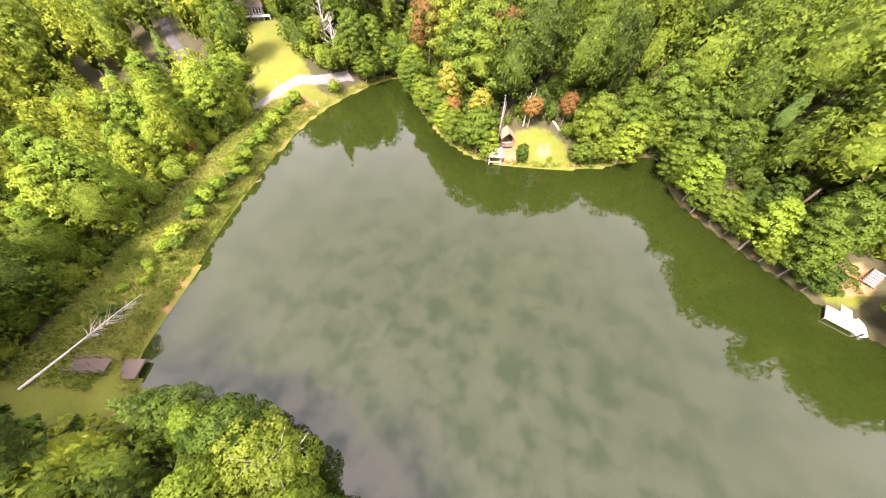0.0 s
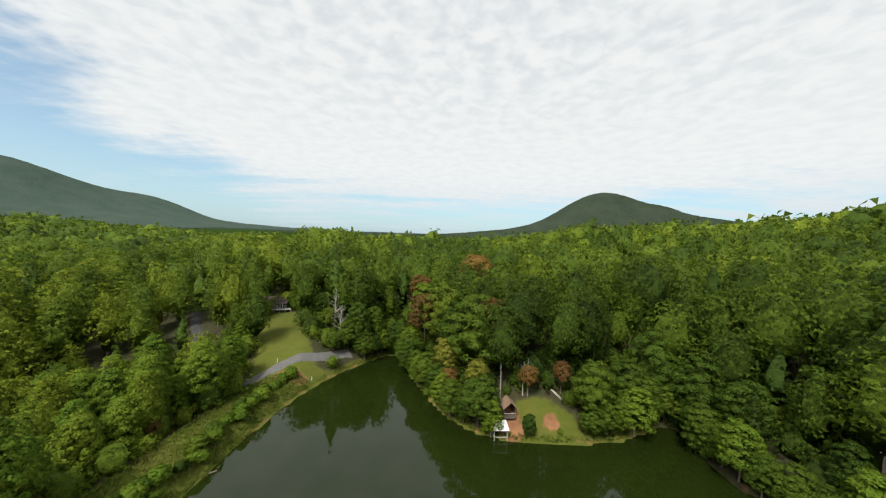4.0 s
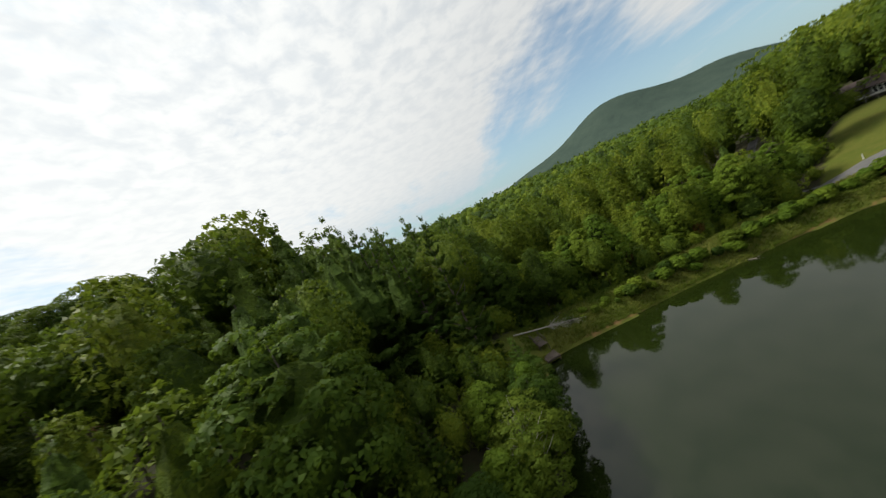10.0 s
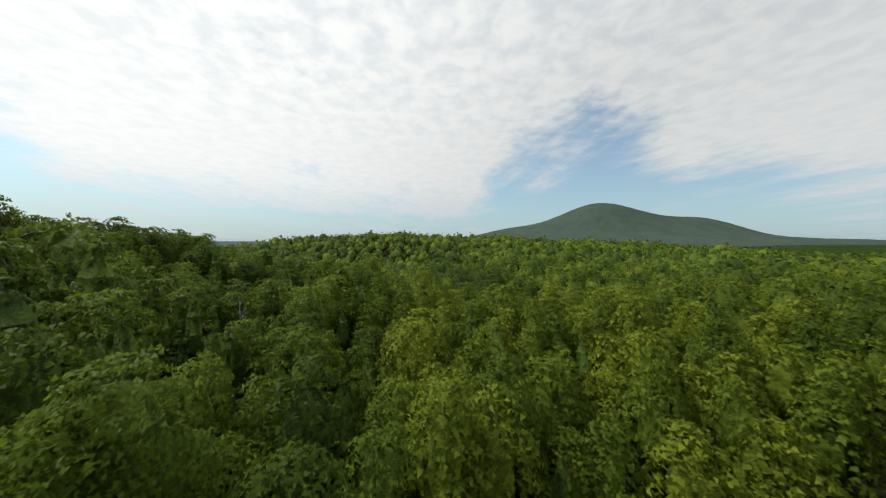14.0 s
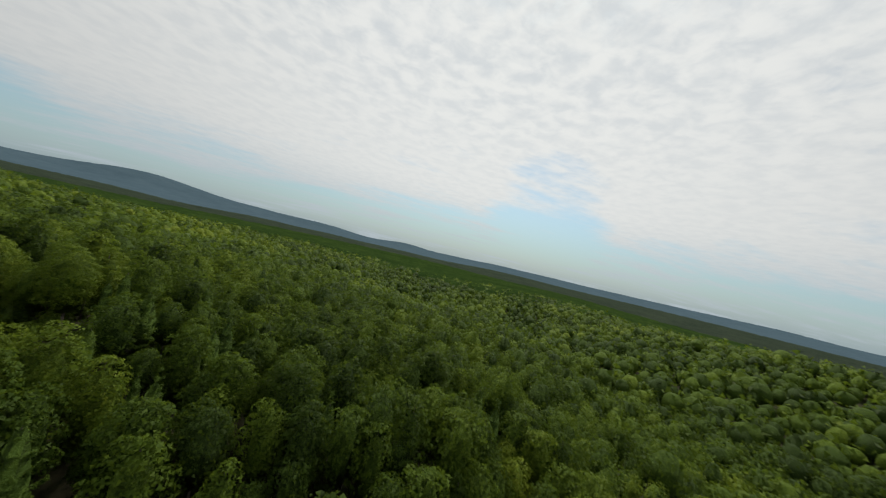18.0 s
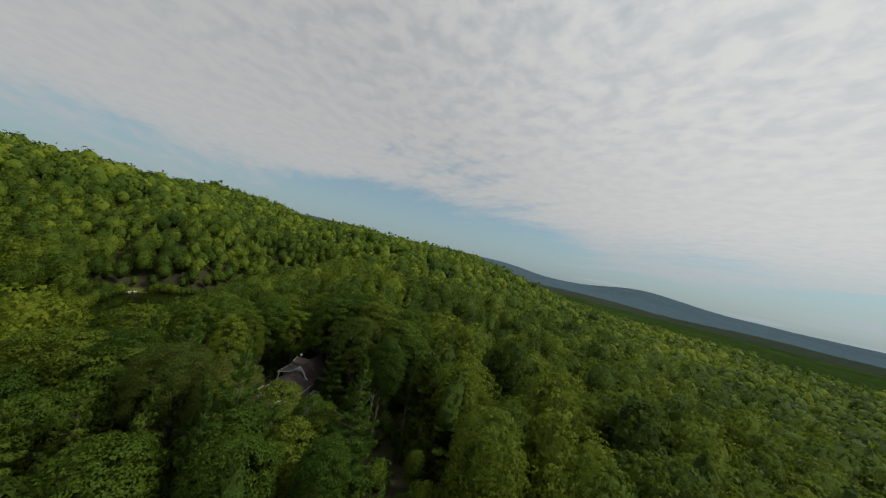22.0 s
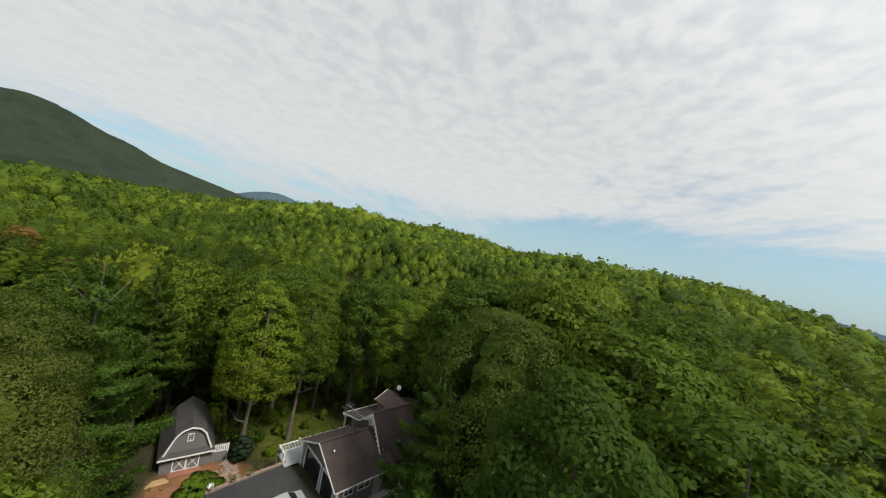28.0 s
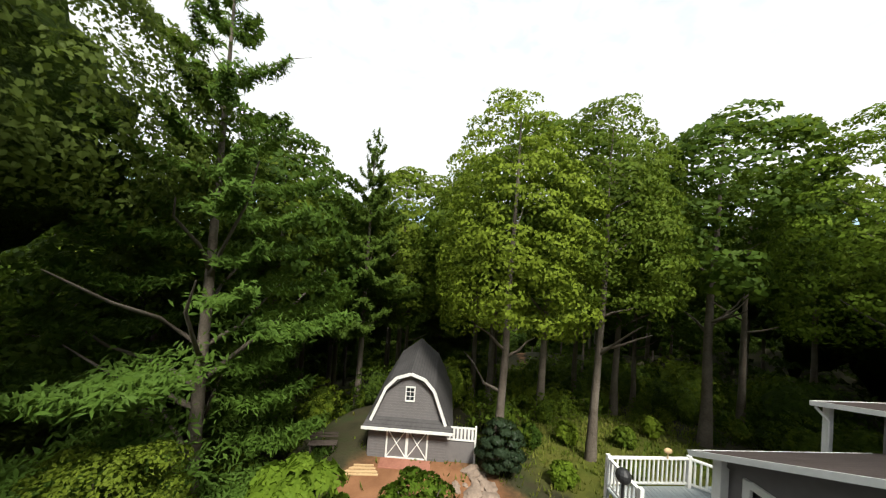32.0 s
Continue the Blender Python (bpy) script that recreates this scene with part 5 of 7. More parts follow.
# ---------------------------------------------------------------- bare and fallen trees
def bare_tree(name, label, base, tip, girth, branches, seed, mat, reach=2.2, start=0.3):
    r = np.random.default_rng(seed)
    base, tip = np.array(base, float), np.array(tip, float)
    t = thing(name, Matrix.Translation(Vector(base)), label, "dead tree")
    ks = np.linspace(0, 1, 8)
    line = (tip - base) * ks[:, None] + np.cumsum(r.normal(0, 0.05, (8, 3)), 0) * ks[:, None]
    v, f = tube(line, girth * (1 - 0.9 * ks), 7)
    child("trunk", mesh_of("trunk", v, f, [mat], shade=True), t)
    along = (tip - base) / np.linalg.norm(tip - base)
    pieces = []
    for _ in range(branches):
        s = start + (1 - start) * r.random()
        o = (tip - base) * s
        d = r.normal(0, 1, 3)
        d = d - along * (d @ along)
        d = d / np.linalg.norm(d) + along * r.uniform(0.5, 1.4)
        d[2] += 0.1
        ln = reach * (1.25 - s) * r.uniform(0.5, 1.2)
        q = [o + d * ln * w + r.normal(0, 0.05 * ln, 3) * (w > 0) for w in (0, 0.4, 0.75, 1)]
        pieces.append(tube(q, girth * (1.05 - s) * np.array([0.5, 0.32, 0.2, 0.06]), 4))
        if r.random() < 0.6:
            o2 = q[1]
            d2 = d + r.normal(0, 0.6, 3)
            pieces.append(tube([o2, o2 + d2 * ln * 0.3, o2 + d2 * ln * 0.55], girth * (1.05 - s) * np.array([0.26, 0.15, 0.05]), 4))
    v, f = join(pieces)
    child("bare_crown", mesh_of("bare_crown", v, f, [mat], shade=True), t)
    return t


bare_tree("fallen_tree", "bleached dead tree fallen across the old dock", (-38.3, 5.4, 3.1), (-35.1, 16.4, 2.0), 0.15, 70, 31, M_PALE_BARK, 2.0, 0.45)
bare_tree("bare_trunk", "tall bleached bare trunk beside the small cabin", (8.4, 55.2, ground_at(8.4, 55.2) - 0.2), (8.1, 55.4, 11.5), 0.15, 8, 32, M_PALE_BARK, 1.2, 0.7)
for _x, _y, _h, _s in ((13.4, 59.2, 10.5, 33), (14.3, 59.0, 11.0, 34)):
    bare_tree("bare_trunk", "pale bare trunk, one of a pair above the clearing", (_x, _y, ground_at(_x, _y) - 0.2), (_x - 0.2, _y, _h), 0.14, 14, _s, M_PALE_BARK, 1.6, 0.65)
for _a, _b, _s in (((19.0, 61.0), (21.0, 58.2), 35), ((19.6, 60.4), (21.8, 58.0), 36)):
    bare_tree("fallen_log", "bleached fallen log lying on the grass", (*_a, ground_at(*_a) + 0.15), (*_b, ground_at(*_b) + 0.15), 0.13, 4, _s, M_PALE_BARK, 0.8, 0.5)
for _x, _y, _h, _s in ((-12.8, 1.4, 7.0, 37), (71, 73.5, 17, 45), (-33.2, 84.5, 12, 38), (-31.0, 83, 9, 39), (-150, -52, 16, 40), (-128, -22, 17, 41), (-117, 12, 15, 42), (-75, -100, 18, 43)):
    bare_tree("dead_tree", "grey leafless dead tree standing in the wood", (_x, _y, ground_at(_x, _y) - 0.2), (_x + 0.4, _y, ground_at(_x, _y) + _h), 0.2, 34, _s, M_PALE_BARK, 3.2, 0.3)
bare_tree("drift_log", "mossy log floating at the shore", (-33.4, 40.3, 0.02), (-31.9, 41.6, 0.08), 0.16, 1, 46, M_BARK, 0.5, 0.3)


# ---------------------------------------------------------------- docks and boats
def plank_mesh(name, long, wide, thick, mat):
    bm = bmesh.new()
    box(bm, -long / 2, long / 2, -wide / 2, wide / 2, -thick, 0, 0.006)
    me = bpy.data.meshes.new(name)
    bm.to_mesh(me)
    bm.free()
    me.materials.append(mat)
    return me


def deck_of(parent, x0, x1, y0, y1, z, mat, wide=0.15, across=True):
    """Planks laid side by side, each an object on one shared mesh."""
    span = (y1 - y0) if across else (x1 - x0)
    n = max(1, int(span / wide))
    me = plank_mesh("plank", (x1 - x0) if across else (y1 - y0), wide - 0.012, 0.04, mat)
    for k in range(n):
        m = pose((x0 + x1) / 2, y0 + (k + 0.5) * span / n, z, 0, 0, 0) if across else pose(x0 + (k + 0.5) * span / n, (y0 + y1) / 2, z, 0, 0, 90)
        child("plank", me, parent, m)


def posts_of(parent, spots, low, high, r, mat):
    for x, y in spots:
        bm = bmesh.new()
        rod(bm, (x, y, low), (x, y, high), r, r, 8)
        part("post", bm, mat, parent)


def beam_frame(parent, x0, x1, y0, y1, z, mat):
    for a, b in (((x0, y0), (x1, y0)), ((x1, y0), (x1, y1)), ((x1, y1), (x0, y1)), ((x0, y1), (x0, y0))):
        bm = bmesh.new()
        bar(bm, (*a, z), (*b, z), 0.06, 0.2)
        part("edge_beam", bm, mat, parent)


dock = thing("old_dock", pose(-31.2, 8.7, 0, 0, 0, 186), "weathered dark wooden dock with a sagging walkway", "dock")
deck_of(dock, -0.2, 2.0, -1.0, 1.0, 0.72, M_OLD_WOOD, 0.16, False)
beam_frame(dock, -0.2, 2.0, -1.0, 1.0, 0.58, M_OLD_WOOD)
deck_of(dock, 2.0, 5.6, -0.7, 0.7, 1.98, M_OLD_WOOD, 0.17, False)
posts_of(dock, ((-0.1, -0.9), (-0.1, 0.9), (1.9, -0.9), (1.9, 0.9), (3.8, -0.6), (3.8, 0.6)), -2.2, 0.66, 0.08, M_OLD_WOOD)
for _y in (-0.7, 0.7):
    bm = bmesh.new()
    bar(bm, (2.0, _y, 2.7), (5.4, _y, 2.85), 0.06, 0.09)
    for _k in range(4):
        bar(bm, (2.1 + _k * 1.05, _y, 0.3), (2.1 + _k * 1.05, _y, 2.75), 0.07)
    part("handrail", bm, M_OLD_WOOD, dock)

landing = thing("boat_landing", pose(52.3, 22.2, 0, 0, 0, -39), "pale wooden dock with a long gangway from the shore", "dock")
deck_of(landing, -1.6, 1.6, -1.3, 1.1, 0.55, M_PALE_WOOD, 0.16)
beam_frame(landing, -1.6, 1.6, -1.3, 1.1, 0.42, M_PALE_WOOD)
deck_of(landing, -0.2, 1.0, 1.1, 4.6, 0.62, M_PALE_WOOD, 0.16)
posts_of(landing, ((-1.5, -1.2), (1.5, -1.2), (-1.5, 1.0), (1.5, 1.0), (0.05, 3.2), (1.15, 3.2)), -2.5, 0.5, 0.07, M_OLD_WOOD)


_gz = ground_at(57.6, 27.2)
steps = thing("plank_steps", pose(57.6, 27.2, _gz, 0, 0, -52), "weathered plank steps up the bank behind the dock", "steps")
for _k in range(6):
    bm = bmesh.new()
    box(bm, -0.6, 0.6, -1.2 + 0.42 * _k, -0.84 + 0.42 * _k, 0.02 + 0.16 * _k, 0.08 + 0.16 * _k, 0.006)
    part("tread", bm, M_PALE_WOOD, steps)
for _x in (-0.66, 0.66):
    bm = bmesh.new()
    bar(bm, (_x, -1.3, -0.1), (_x, 1.4, 0.95), 0.07, 0.22)
    part("stringer", bm, M_OLD_WOOD, steps)
_gz = ground_at(61.8, 32.6)
hut = thing("picnic_shelter", pose(61.8, 32.6, _gz, 0, 0, -40), "small open shelter with a grey roof among the trees", "shelter")
for _x in (-1.3, 1.3):
    for _y in (-1.0, 1.0):
        bm = bmesh.new()
        rod(bm, (_x, _y, -0.6), (_x, _y, 2.1), 0.07)
        part("post", bm, M_PALE_WOOD, hut)
for _s in (-1, 1):
    bm = bmesh.new()
    slab(bm, [(-1.6, 0, 2.75), (1.6, 0, 2.75), (1.6, _s * 1.35, 2.05), (-1.6, _s * 1.35, 2.05)], 0.07)
    part("roof_slope", bm, M_GREY_SHINGLE, hut)
bm = bmesh.new()
box(bm, -0.8, 0.8, -0.35, 0.35, 0.68, 0.74, 0.01)
for _x in (-0.6, 0.6):
    box(bm, _x - 0.05, _x + 0.05, -0.3, 0.3, -0.2, 0.68)
part("table", bm, M_OLD_WOOD, hut)


def hull_rings(length, beam, height, sections):
    rings = []
    for k in range(sections + 1):
        t = k / sections
        w = beam / 2 * (1 - max(0, (t - 0.55) / 0.45) ** 2 * 0.92)
        keel = height * 0.32 * max(0, (t - 0.6) / 0.4) ** 2
        y = -length / 2 + length * t
        rings.append([(-w, y, height), (-w * 0.92, y, height * 0.45 + keel * 0.5), (0, y, keel), (w * 0.92, y, height * 0.45 + keel * 0.5), (w, y, height), (w * 0.82, y, height), (0, y, height * (0.35 if 0.1 < t < 0.85 else 0.96)), (-w * 0.82, y, height)])
    return rings


def boat(name, label, m, length, beam, height, mat):
    t = thing(name, m, label, "boat")
    bm = bmesh.new()
    rings = [[bm.verts.new(c) for c in ring] for ring in hull_rings(length, beam, height, 12)]
    for a, b in zip(rings[:-1], rings[1:]):
        for k in range(8):
            bm.faces.new((a[k], a[(k + 1) % 8], b[(k + 1) % 8], b[k]))
    bm.faces.new(rings[0][::-1])
    bm.faces.new(rings[-1])
    bmesh.ops.recalc_face_normals(bm, faces=bm.faces[:])
    part("hull", bm, mat, t)
    for y in (-0.2, 0.18):
        bm = bmesh.new()
        box(bm, -beam * 0.4, beam * 0.4, length * y - 0.14, length * y + 0.14, height * 0.62, height * 0.7, 0.01)
        part("bench", bm, M_PALE_WOOD, t)
    bm = bmesh.new()
    box(bm, -0.14, 0.14, -length / 2 - 0.22, -length / 2 + 0.02, height * 0.5, height * 1.35, 0.05)
    rod(bm, (0, -length / 2 - 0.12, -0.3), (0, -length / 2 - 0.12, height * 0.5), 0.05)
    part("outboard_motor", bm, M_DARK_METAL, t)
    return t


boat("motor_boat", "small white motor boat moored at the pale dock", pose(53.9, 21.2, -0.1, 0, 0, -30), 2.6, 1.2, 0.65, M_WHITE)
boat("rowing_boat", "white rowing boat drawn up at the far shore", pose(132.5, -1.6, -0.05, 0, 0, 100), 3.8, 1.5, 0.6, M_WHITE)
boat("rowing_boat", "white rowing boat beside another at the far shore", pose(134.8, -3.8, -0.05, 0, 0, 96), 3.8, 1.5, 0.6, M_WHITE)

red = thing("swimming_dock", pose(46.8, -43.6, 0, 0, 0, 8), "red-stained wooden swimming dock at the shore", "dock")
deck_of(red, -1.9, 1.9, -2.4, 1.6, 0.55, M_RED_WOOD, 0.15)
beam_frame(red, -1.9, 1.9, -2.4, 1.6, 0.42, M_RED_WOOD)
deck_of(red, -0.6, 0.6, -4.6, -2.4, 0.62, M_RED_WOOD, 0.15)
posts_of(red, ((-1.8, 1.5), (1.8, 1.5), (-1.8, -2.3), (1.8, -2.3)), -2.2, 0.5, 0.08, M_OLD_WOOD)

pale = thing("house_dock", pose(6.9, -20.6, 0, 0, 0, -32), "sun-bleached pale wooden dock below the house path", "dock")
deck_of(pale, -0.75, 0.75, -2.6, 2.2, 0.55, M_PALE_WOOD, 0.15)
beam_frame(pale, -0.75, 0.75, -2.6, 2.2, 0.42, M_PALE_WOOD)
posts_of(pale, ((-0.7, 2.1), (0.7, 2.1), (-0.7, -0.4), (0.7, -0.4)), -2.2, 0.5, 0.07, M_OLD_WOOD)


# ---------------------------------------------------------------- the point: boat shelter, small cabin, steps
shelter = thing("boat_shelter", pose(7.9, 51.7, 0.0, 0, 0, 4), "open boat shelter with a white roof standing in the shallows", "boat shelter")
for _x in (-1.1, 1.1):
    for _y in (-0.9, 0.9):
        bm = bmesh.new()
        rod(bm, (_x, _y, -1.2), (_x, _y, 1.9 + 0.12 * _y), 0.07)
        part("post", bm, M_PALE_WOOD, shelter)
bm = bmesh.new()
slab(bm, [(-1.35, -1.2, 1.92), (1.35, -1.2, 1.92), (1.35, 1.25, 2.3), (-1.35, 1.25, 2.3)], 0.08)
part("roof", bm, M_WHITE, shelter, "flat white sheet roof")
for _y, _z in ((-1.0, 1.84), (1.0, 2.14)):
    bm = bmesh.new()
    bar(bm, (-1.25, _y, _z), (1.25, _y, _z), 0.08, 0.12)
    part("roof_beam", bm, M_PALE_WOOD, shelter)
bm = bmesh.new()
for _x in (-1.1, 1.1):
    bar(bm, (_x, -0.9, 0.6), (_x, 0.9, 0.6), 0.06, 0.1)
bar(bm, (-1.1, -0.9, 0.6), (1.1, -0.9, 0.6), 0.06, 0.1)
part("rails", bm, M_PALE_WOOD, shelter)

_cz = ground_at(10.0, 55.6)
cabin = thing("small_cabin", pose(10.0, 55.6, _cz, 0, 0, 6), "tiny open-fronted cabin with a bronze tin roof", "cabin")
bm = bmesh.new()
box(bm, -1.1, 1.1, -1.3, 1.4, 0.0, 0.22, 0.02)
part("floor", bm, M_OLD_WOOD, cabin)
for _x in (-1.05, 1.05):
    bm = bmesh.new()
    box(bm, _x - 0.04, _x + 0.04, -0.5, 1.3, 0.22, 2.0)
    part("side_wall", bm, M_OLD_WOOD, cabin)
    bm = bmesh.new()
    box(bm, _x - 0.05, _x + 0.05, -1.25, -1.15, 0.22, 2.0)
    part("post", bm, M_OLD_WOOD, cabin)
bm = bmesh.new()
prism(bm, [(-1.05, 0.22), (1.05, 0.22), (1.05, 2.0), (0, 2.95), (-1.05, 2.0)], 1.24, 1.32)
part("back_wall", bm, M_OLD_WOOD, cabin)
for _s in (-1, 1):
    bm = bmesh.new()
    slab(bm, [(0, -1.5, 3.05), (0, 1.5, 3.05), (_s * 1.35, 1.5, 1.82), (_s * 1.35, -1.5, 1.82)], 0.06)
    part("roof_slope", bm, M_TIN, cabin)
bm = bmesh.new()
bar(bm, (-1.0, -1.2, 1.0), (1.0, -1.2, 1.0), 0.05, 0.08)
part("front_rail", bm, M_PALE_WOOD, cabin)

steps = thing("bank_steps", pose(6.2, 53.6, ground_at(6.2, 53.6), 0, 0, 8), "timber steps up the bank beside the cabin", "steps")
for _k in range(5):
    bm = bmesh.new()
    box(bm, -0.45, 0.45, -0.6 + 0.3 * _k, -0.3 + 0.3 * _k, -0.3, 0.1 + 0.17 * _k, 0.015)
    part("step", bm, M_OLD_WOOD, steps)
slide = thing("play_slide", pose(6.4, 55.6, ground_at(6.4, 55.6), 0, 0, 0), "pale narrow slide leaning on the bank", "slide")
bm = bmesh.new()
bar(bm, (0, -0.9, 0.25), (0, 0.9, 1.3), 0.42, 0.04)
bar(bm, (-0.22, -0.9, 0.32), (-0.22, 0.9, 1.37), 0.04, 0.14)
bar(bm, (0.22, -0.9, 0.32), (0.22, 0.9, 1.37), 0.04, 0.14)
part("chute", bm, M_PALE_WOOD, slide)
bm = bmesh.new()
for _x in (-0.18, 0.18):
    rod(bm, (_x, 0.8, -0.1), (_x, 0.8, 1.25), 0.03)
    rod(bm, (_x, -0.8, -0.1), (_x, -0.8, 0.35), 0.03)
part("legs", bm, M_STEEL, slide)


# ---------------------------------------------------------------- roads
def ribbon(name, label, line, width, mat, category, lift_=0.06):
    """A road laid over the land along a bent line."""
    p = np.array(line, float)
    t = np.linspace(0, len(p) - 1, 14 * (len(p) - 1) + 1)
    c = np.stack([np.interp(t, np.arange(len(p)), p[:, q]) for q in (0, 1)], 1)
    for _ in range(6):
        c[1:-1] = (c[:-2] + 2 * c[1:-1] + c[2:]) / 4
    d = np.gradient(c, axis=0)
    d /= np.linalg.norm(d, axis=1)[:, None]
    nrm = np.stack([-d[:, 1], d[:, 0]], 1)
    cols = np.linspace(-0.5, 0.5, 7)
    v = []
    for o in cols:
        q = c + nrm * o * width * (1 + 0.06 * np.sin(np.arange(len(c)) * 1.7)[:, None])
        v.append(np.column_stack([q, land(q[:, 0], q[:, 1]) + lift_ * (1.0 if abs(o) < 0.49 else -1.0)]))
    v = np.array(v).transpose(1, 0, 2).reshape(-1, 3)
    n, k = len(c), len(cols)
    q = (np.arange(n - 1)[:, None] * k + np.arange(k - 1)[None]).ravel()
    me = mesh_of(name, v, np.stack([q, q + 1, q + k + 1, q + k], 1), [mat], shade=True)
    return tagged(new(name, me), label, category, kind="structure")


ribbon("gravel_road", "grey gravel road across the foot of the lawn", [(-27, 80), (-32.5, 74), (-43.6, 64.6), (-52, 65)], 3.1, M_GRAVEL, "road", 0.12)
ribbon("drive", "narrow asphalt drive climbing through the trees", [(-52, 65), (-58, 69), (-63, 75), (-72, 84), (-80, 94)], 2.6, M_ASPHALT, "road", 0.14)
for _x, _y in ((-40.5, 69.5), (-31.2, 66.8)):
    stake = thing("white_marker", pose(_x, _y, ground_at(_x, _y)), "short white marker post on the lawn", "marker post")
    bm = bmesh.new()
    rod(bm, (0, 0, -0.1), (0, 0, 0.8), 0.07, 0.06)
    part("stake", bm, M_WHITE, stake)


# ---------------------------------------------------------------- homes among the trees
M_PINK_WALL = plain("pinkish_siding", (0.42, 0.33, 0.29), (0.55, 0.45, 0.40), 1.0, 0.8, 0.1, 0.01)
M_BROWN_WALL = plain("brown_siding", (0.10, 0.075, 0.06), (0.16, 0.13, 0.10), 1.0, 0.8, 0.1, 0.01)
WALLS = {"pink": M_PINK_WALL, "grey": M_GREY_SIDING, "white": M_WHITE, "brown": M_BROWN_WALL}


def window_part(parent, m, w, h, nx=2, ny=2):
    """A white sash window with its panes, as a part of a wall; it looks along -y."""
    bm = bmesh.new()
    t = 0.07
    for x in (-w / 2, w / 2):
        box(bm, x - t / 2, x + t / 2, -0.05, 0.03, -h / 2 - t / 2, h / 2 + t / 2)
    for z in (-h / 2, h / 2):
        box(bm, -w / 2 + t / 2, w / 2 - t / 2, -0.05, 0.03, z - t / 2, z + t / 2)
    for k in range(1, nx):
        x = -w / 2 + w * k / nx
        box(bm, x - 0.015, x + 0.015, -0.035, 0.0, -h / 2, h / 2)
    for k in range(1, ny):
        z = -h / 2 + h * k / ny
        box(bm, -w / 2, w / 2, -0.03, -0.002, z - 0.015, z + 0.015)
    win = part("window", bm, M_WHITE, parent, "white-framed window")
    win.matrix_basis = m
    bm = bmesh.new()
    box(bm, -w / 2 + 0.02, w / 2 - 0.02, 0.004, 0.02, -h / 2 + 0.02, h / 2 - 0.02)
    part("pane", bm, M_GLASS, win)
    return win


def cottage(x, y, turn, long, walls):
    """A plain gabled home with windows, a porch and a chimney."""
    z = ground_at(x, y)
    t = thing("house", pose(x, y, z - 0.3, 0, 0, turn), walls + "-walled house with a dark shingle roof, half hidden by trees", "house")
    wide, eave, ridge = long * 0.62, 4.4, 7.0
    a, b = long / 2, wide / 2
    for s in (-1, 1):
        bm = bmesh.new()
        box(bm, -a, a, s * b - 0.1, s * b + 0.1, -1.0, eave)
        part("long_wall", bm, WALLS[walls], t)
        bm = bmesh.new()
        pts = [(-b + 0.1, -1.0), (b - 0.1, -1.0), (b - 0.1, eave), (0, ridge - 0.2), (-b + 0.1, eave)]
        va = [bm.verts.new((s * a - 0.1, q, w)) for q, w in pts]
        vb = [bm.verts.new((s * a + 0.1, q, w)) for q, w in pts]
        bm.faces.new(va)
        bm.faces.new(vb[::-1])
        for k in range(5):
            bm.faces.new((va[k], vb[k], vb[(k + 1) % 5], va[(k + 1) % 5]))
        bmesh.ops.recalc_face_normals(bm, faces=bm.faces[:])
        part("gable_wall", bm, WALLS[walls], t)
        bm = bmesh.new()
        slab(bm, [(-a - 0.5, 0, ridge), (a + 0.5, 0, ridge), (a + 0.5, s * (b + 0.6), eave - 0.25), (-a - 0.5, s * (b + 0.6), eave - 0.25)], 0.16)
        part("roof_slope", bm, M_GREY_SHINGLE, t)
        for k in range(3):
            window_part(t, pose(-a + long * (k + 0.5) / 3, s * (b + 0.12), 2.6, 0, 0, 0 if s < 0 else 180), 1.1, 1.3)
        window_part(t, pose(s * (a + 0.12), 0, 4.6, 0, 0, 90 if s > 0 else -90), 1.0, 1.1)
    bm = bmesh.new()
    box(bm, a * 0.4, a * 0.4 + 0.8, -0.4, 0.4, eave, ridge + 0.9, 0.03)
    part("chimney", bm, M_BRICK, t)
    bm = bmesh.new()
    box(bm, -a, a, -b - 2.4, -b - 0.1, 0.9, 1.05, 0.01)
    part("porch_deck", bm, M_PALE_WOOD, t)
    for k in range(5):
        bm = bmesh.new()
        px_ = -a + 0.1 + (long - 0.2) * k / 4
        box(bm, px_ - 0.07, px_ + 0.07, -b - 2.35, -b - 2.2, -1.5, 2.0)
        part("porch_post", bm, M_WHITE, t)
    bm = bmesh.new()
    bar(bm, (-a, -b - 2.28, 1.95), (a, -b - 2.28, 1.95), 0.08, 0.06)
    part("porch_rail", bm, M_WHITE, t)
    return t


for x, y, turn, long, walls in HOMES:
    cottage(x, y, turn, long, walls)

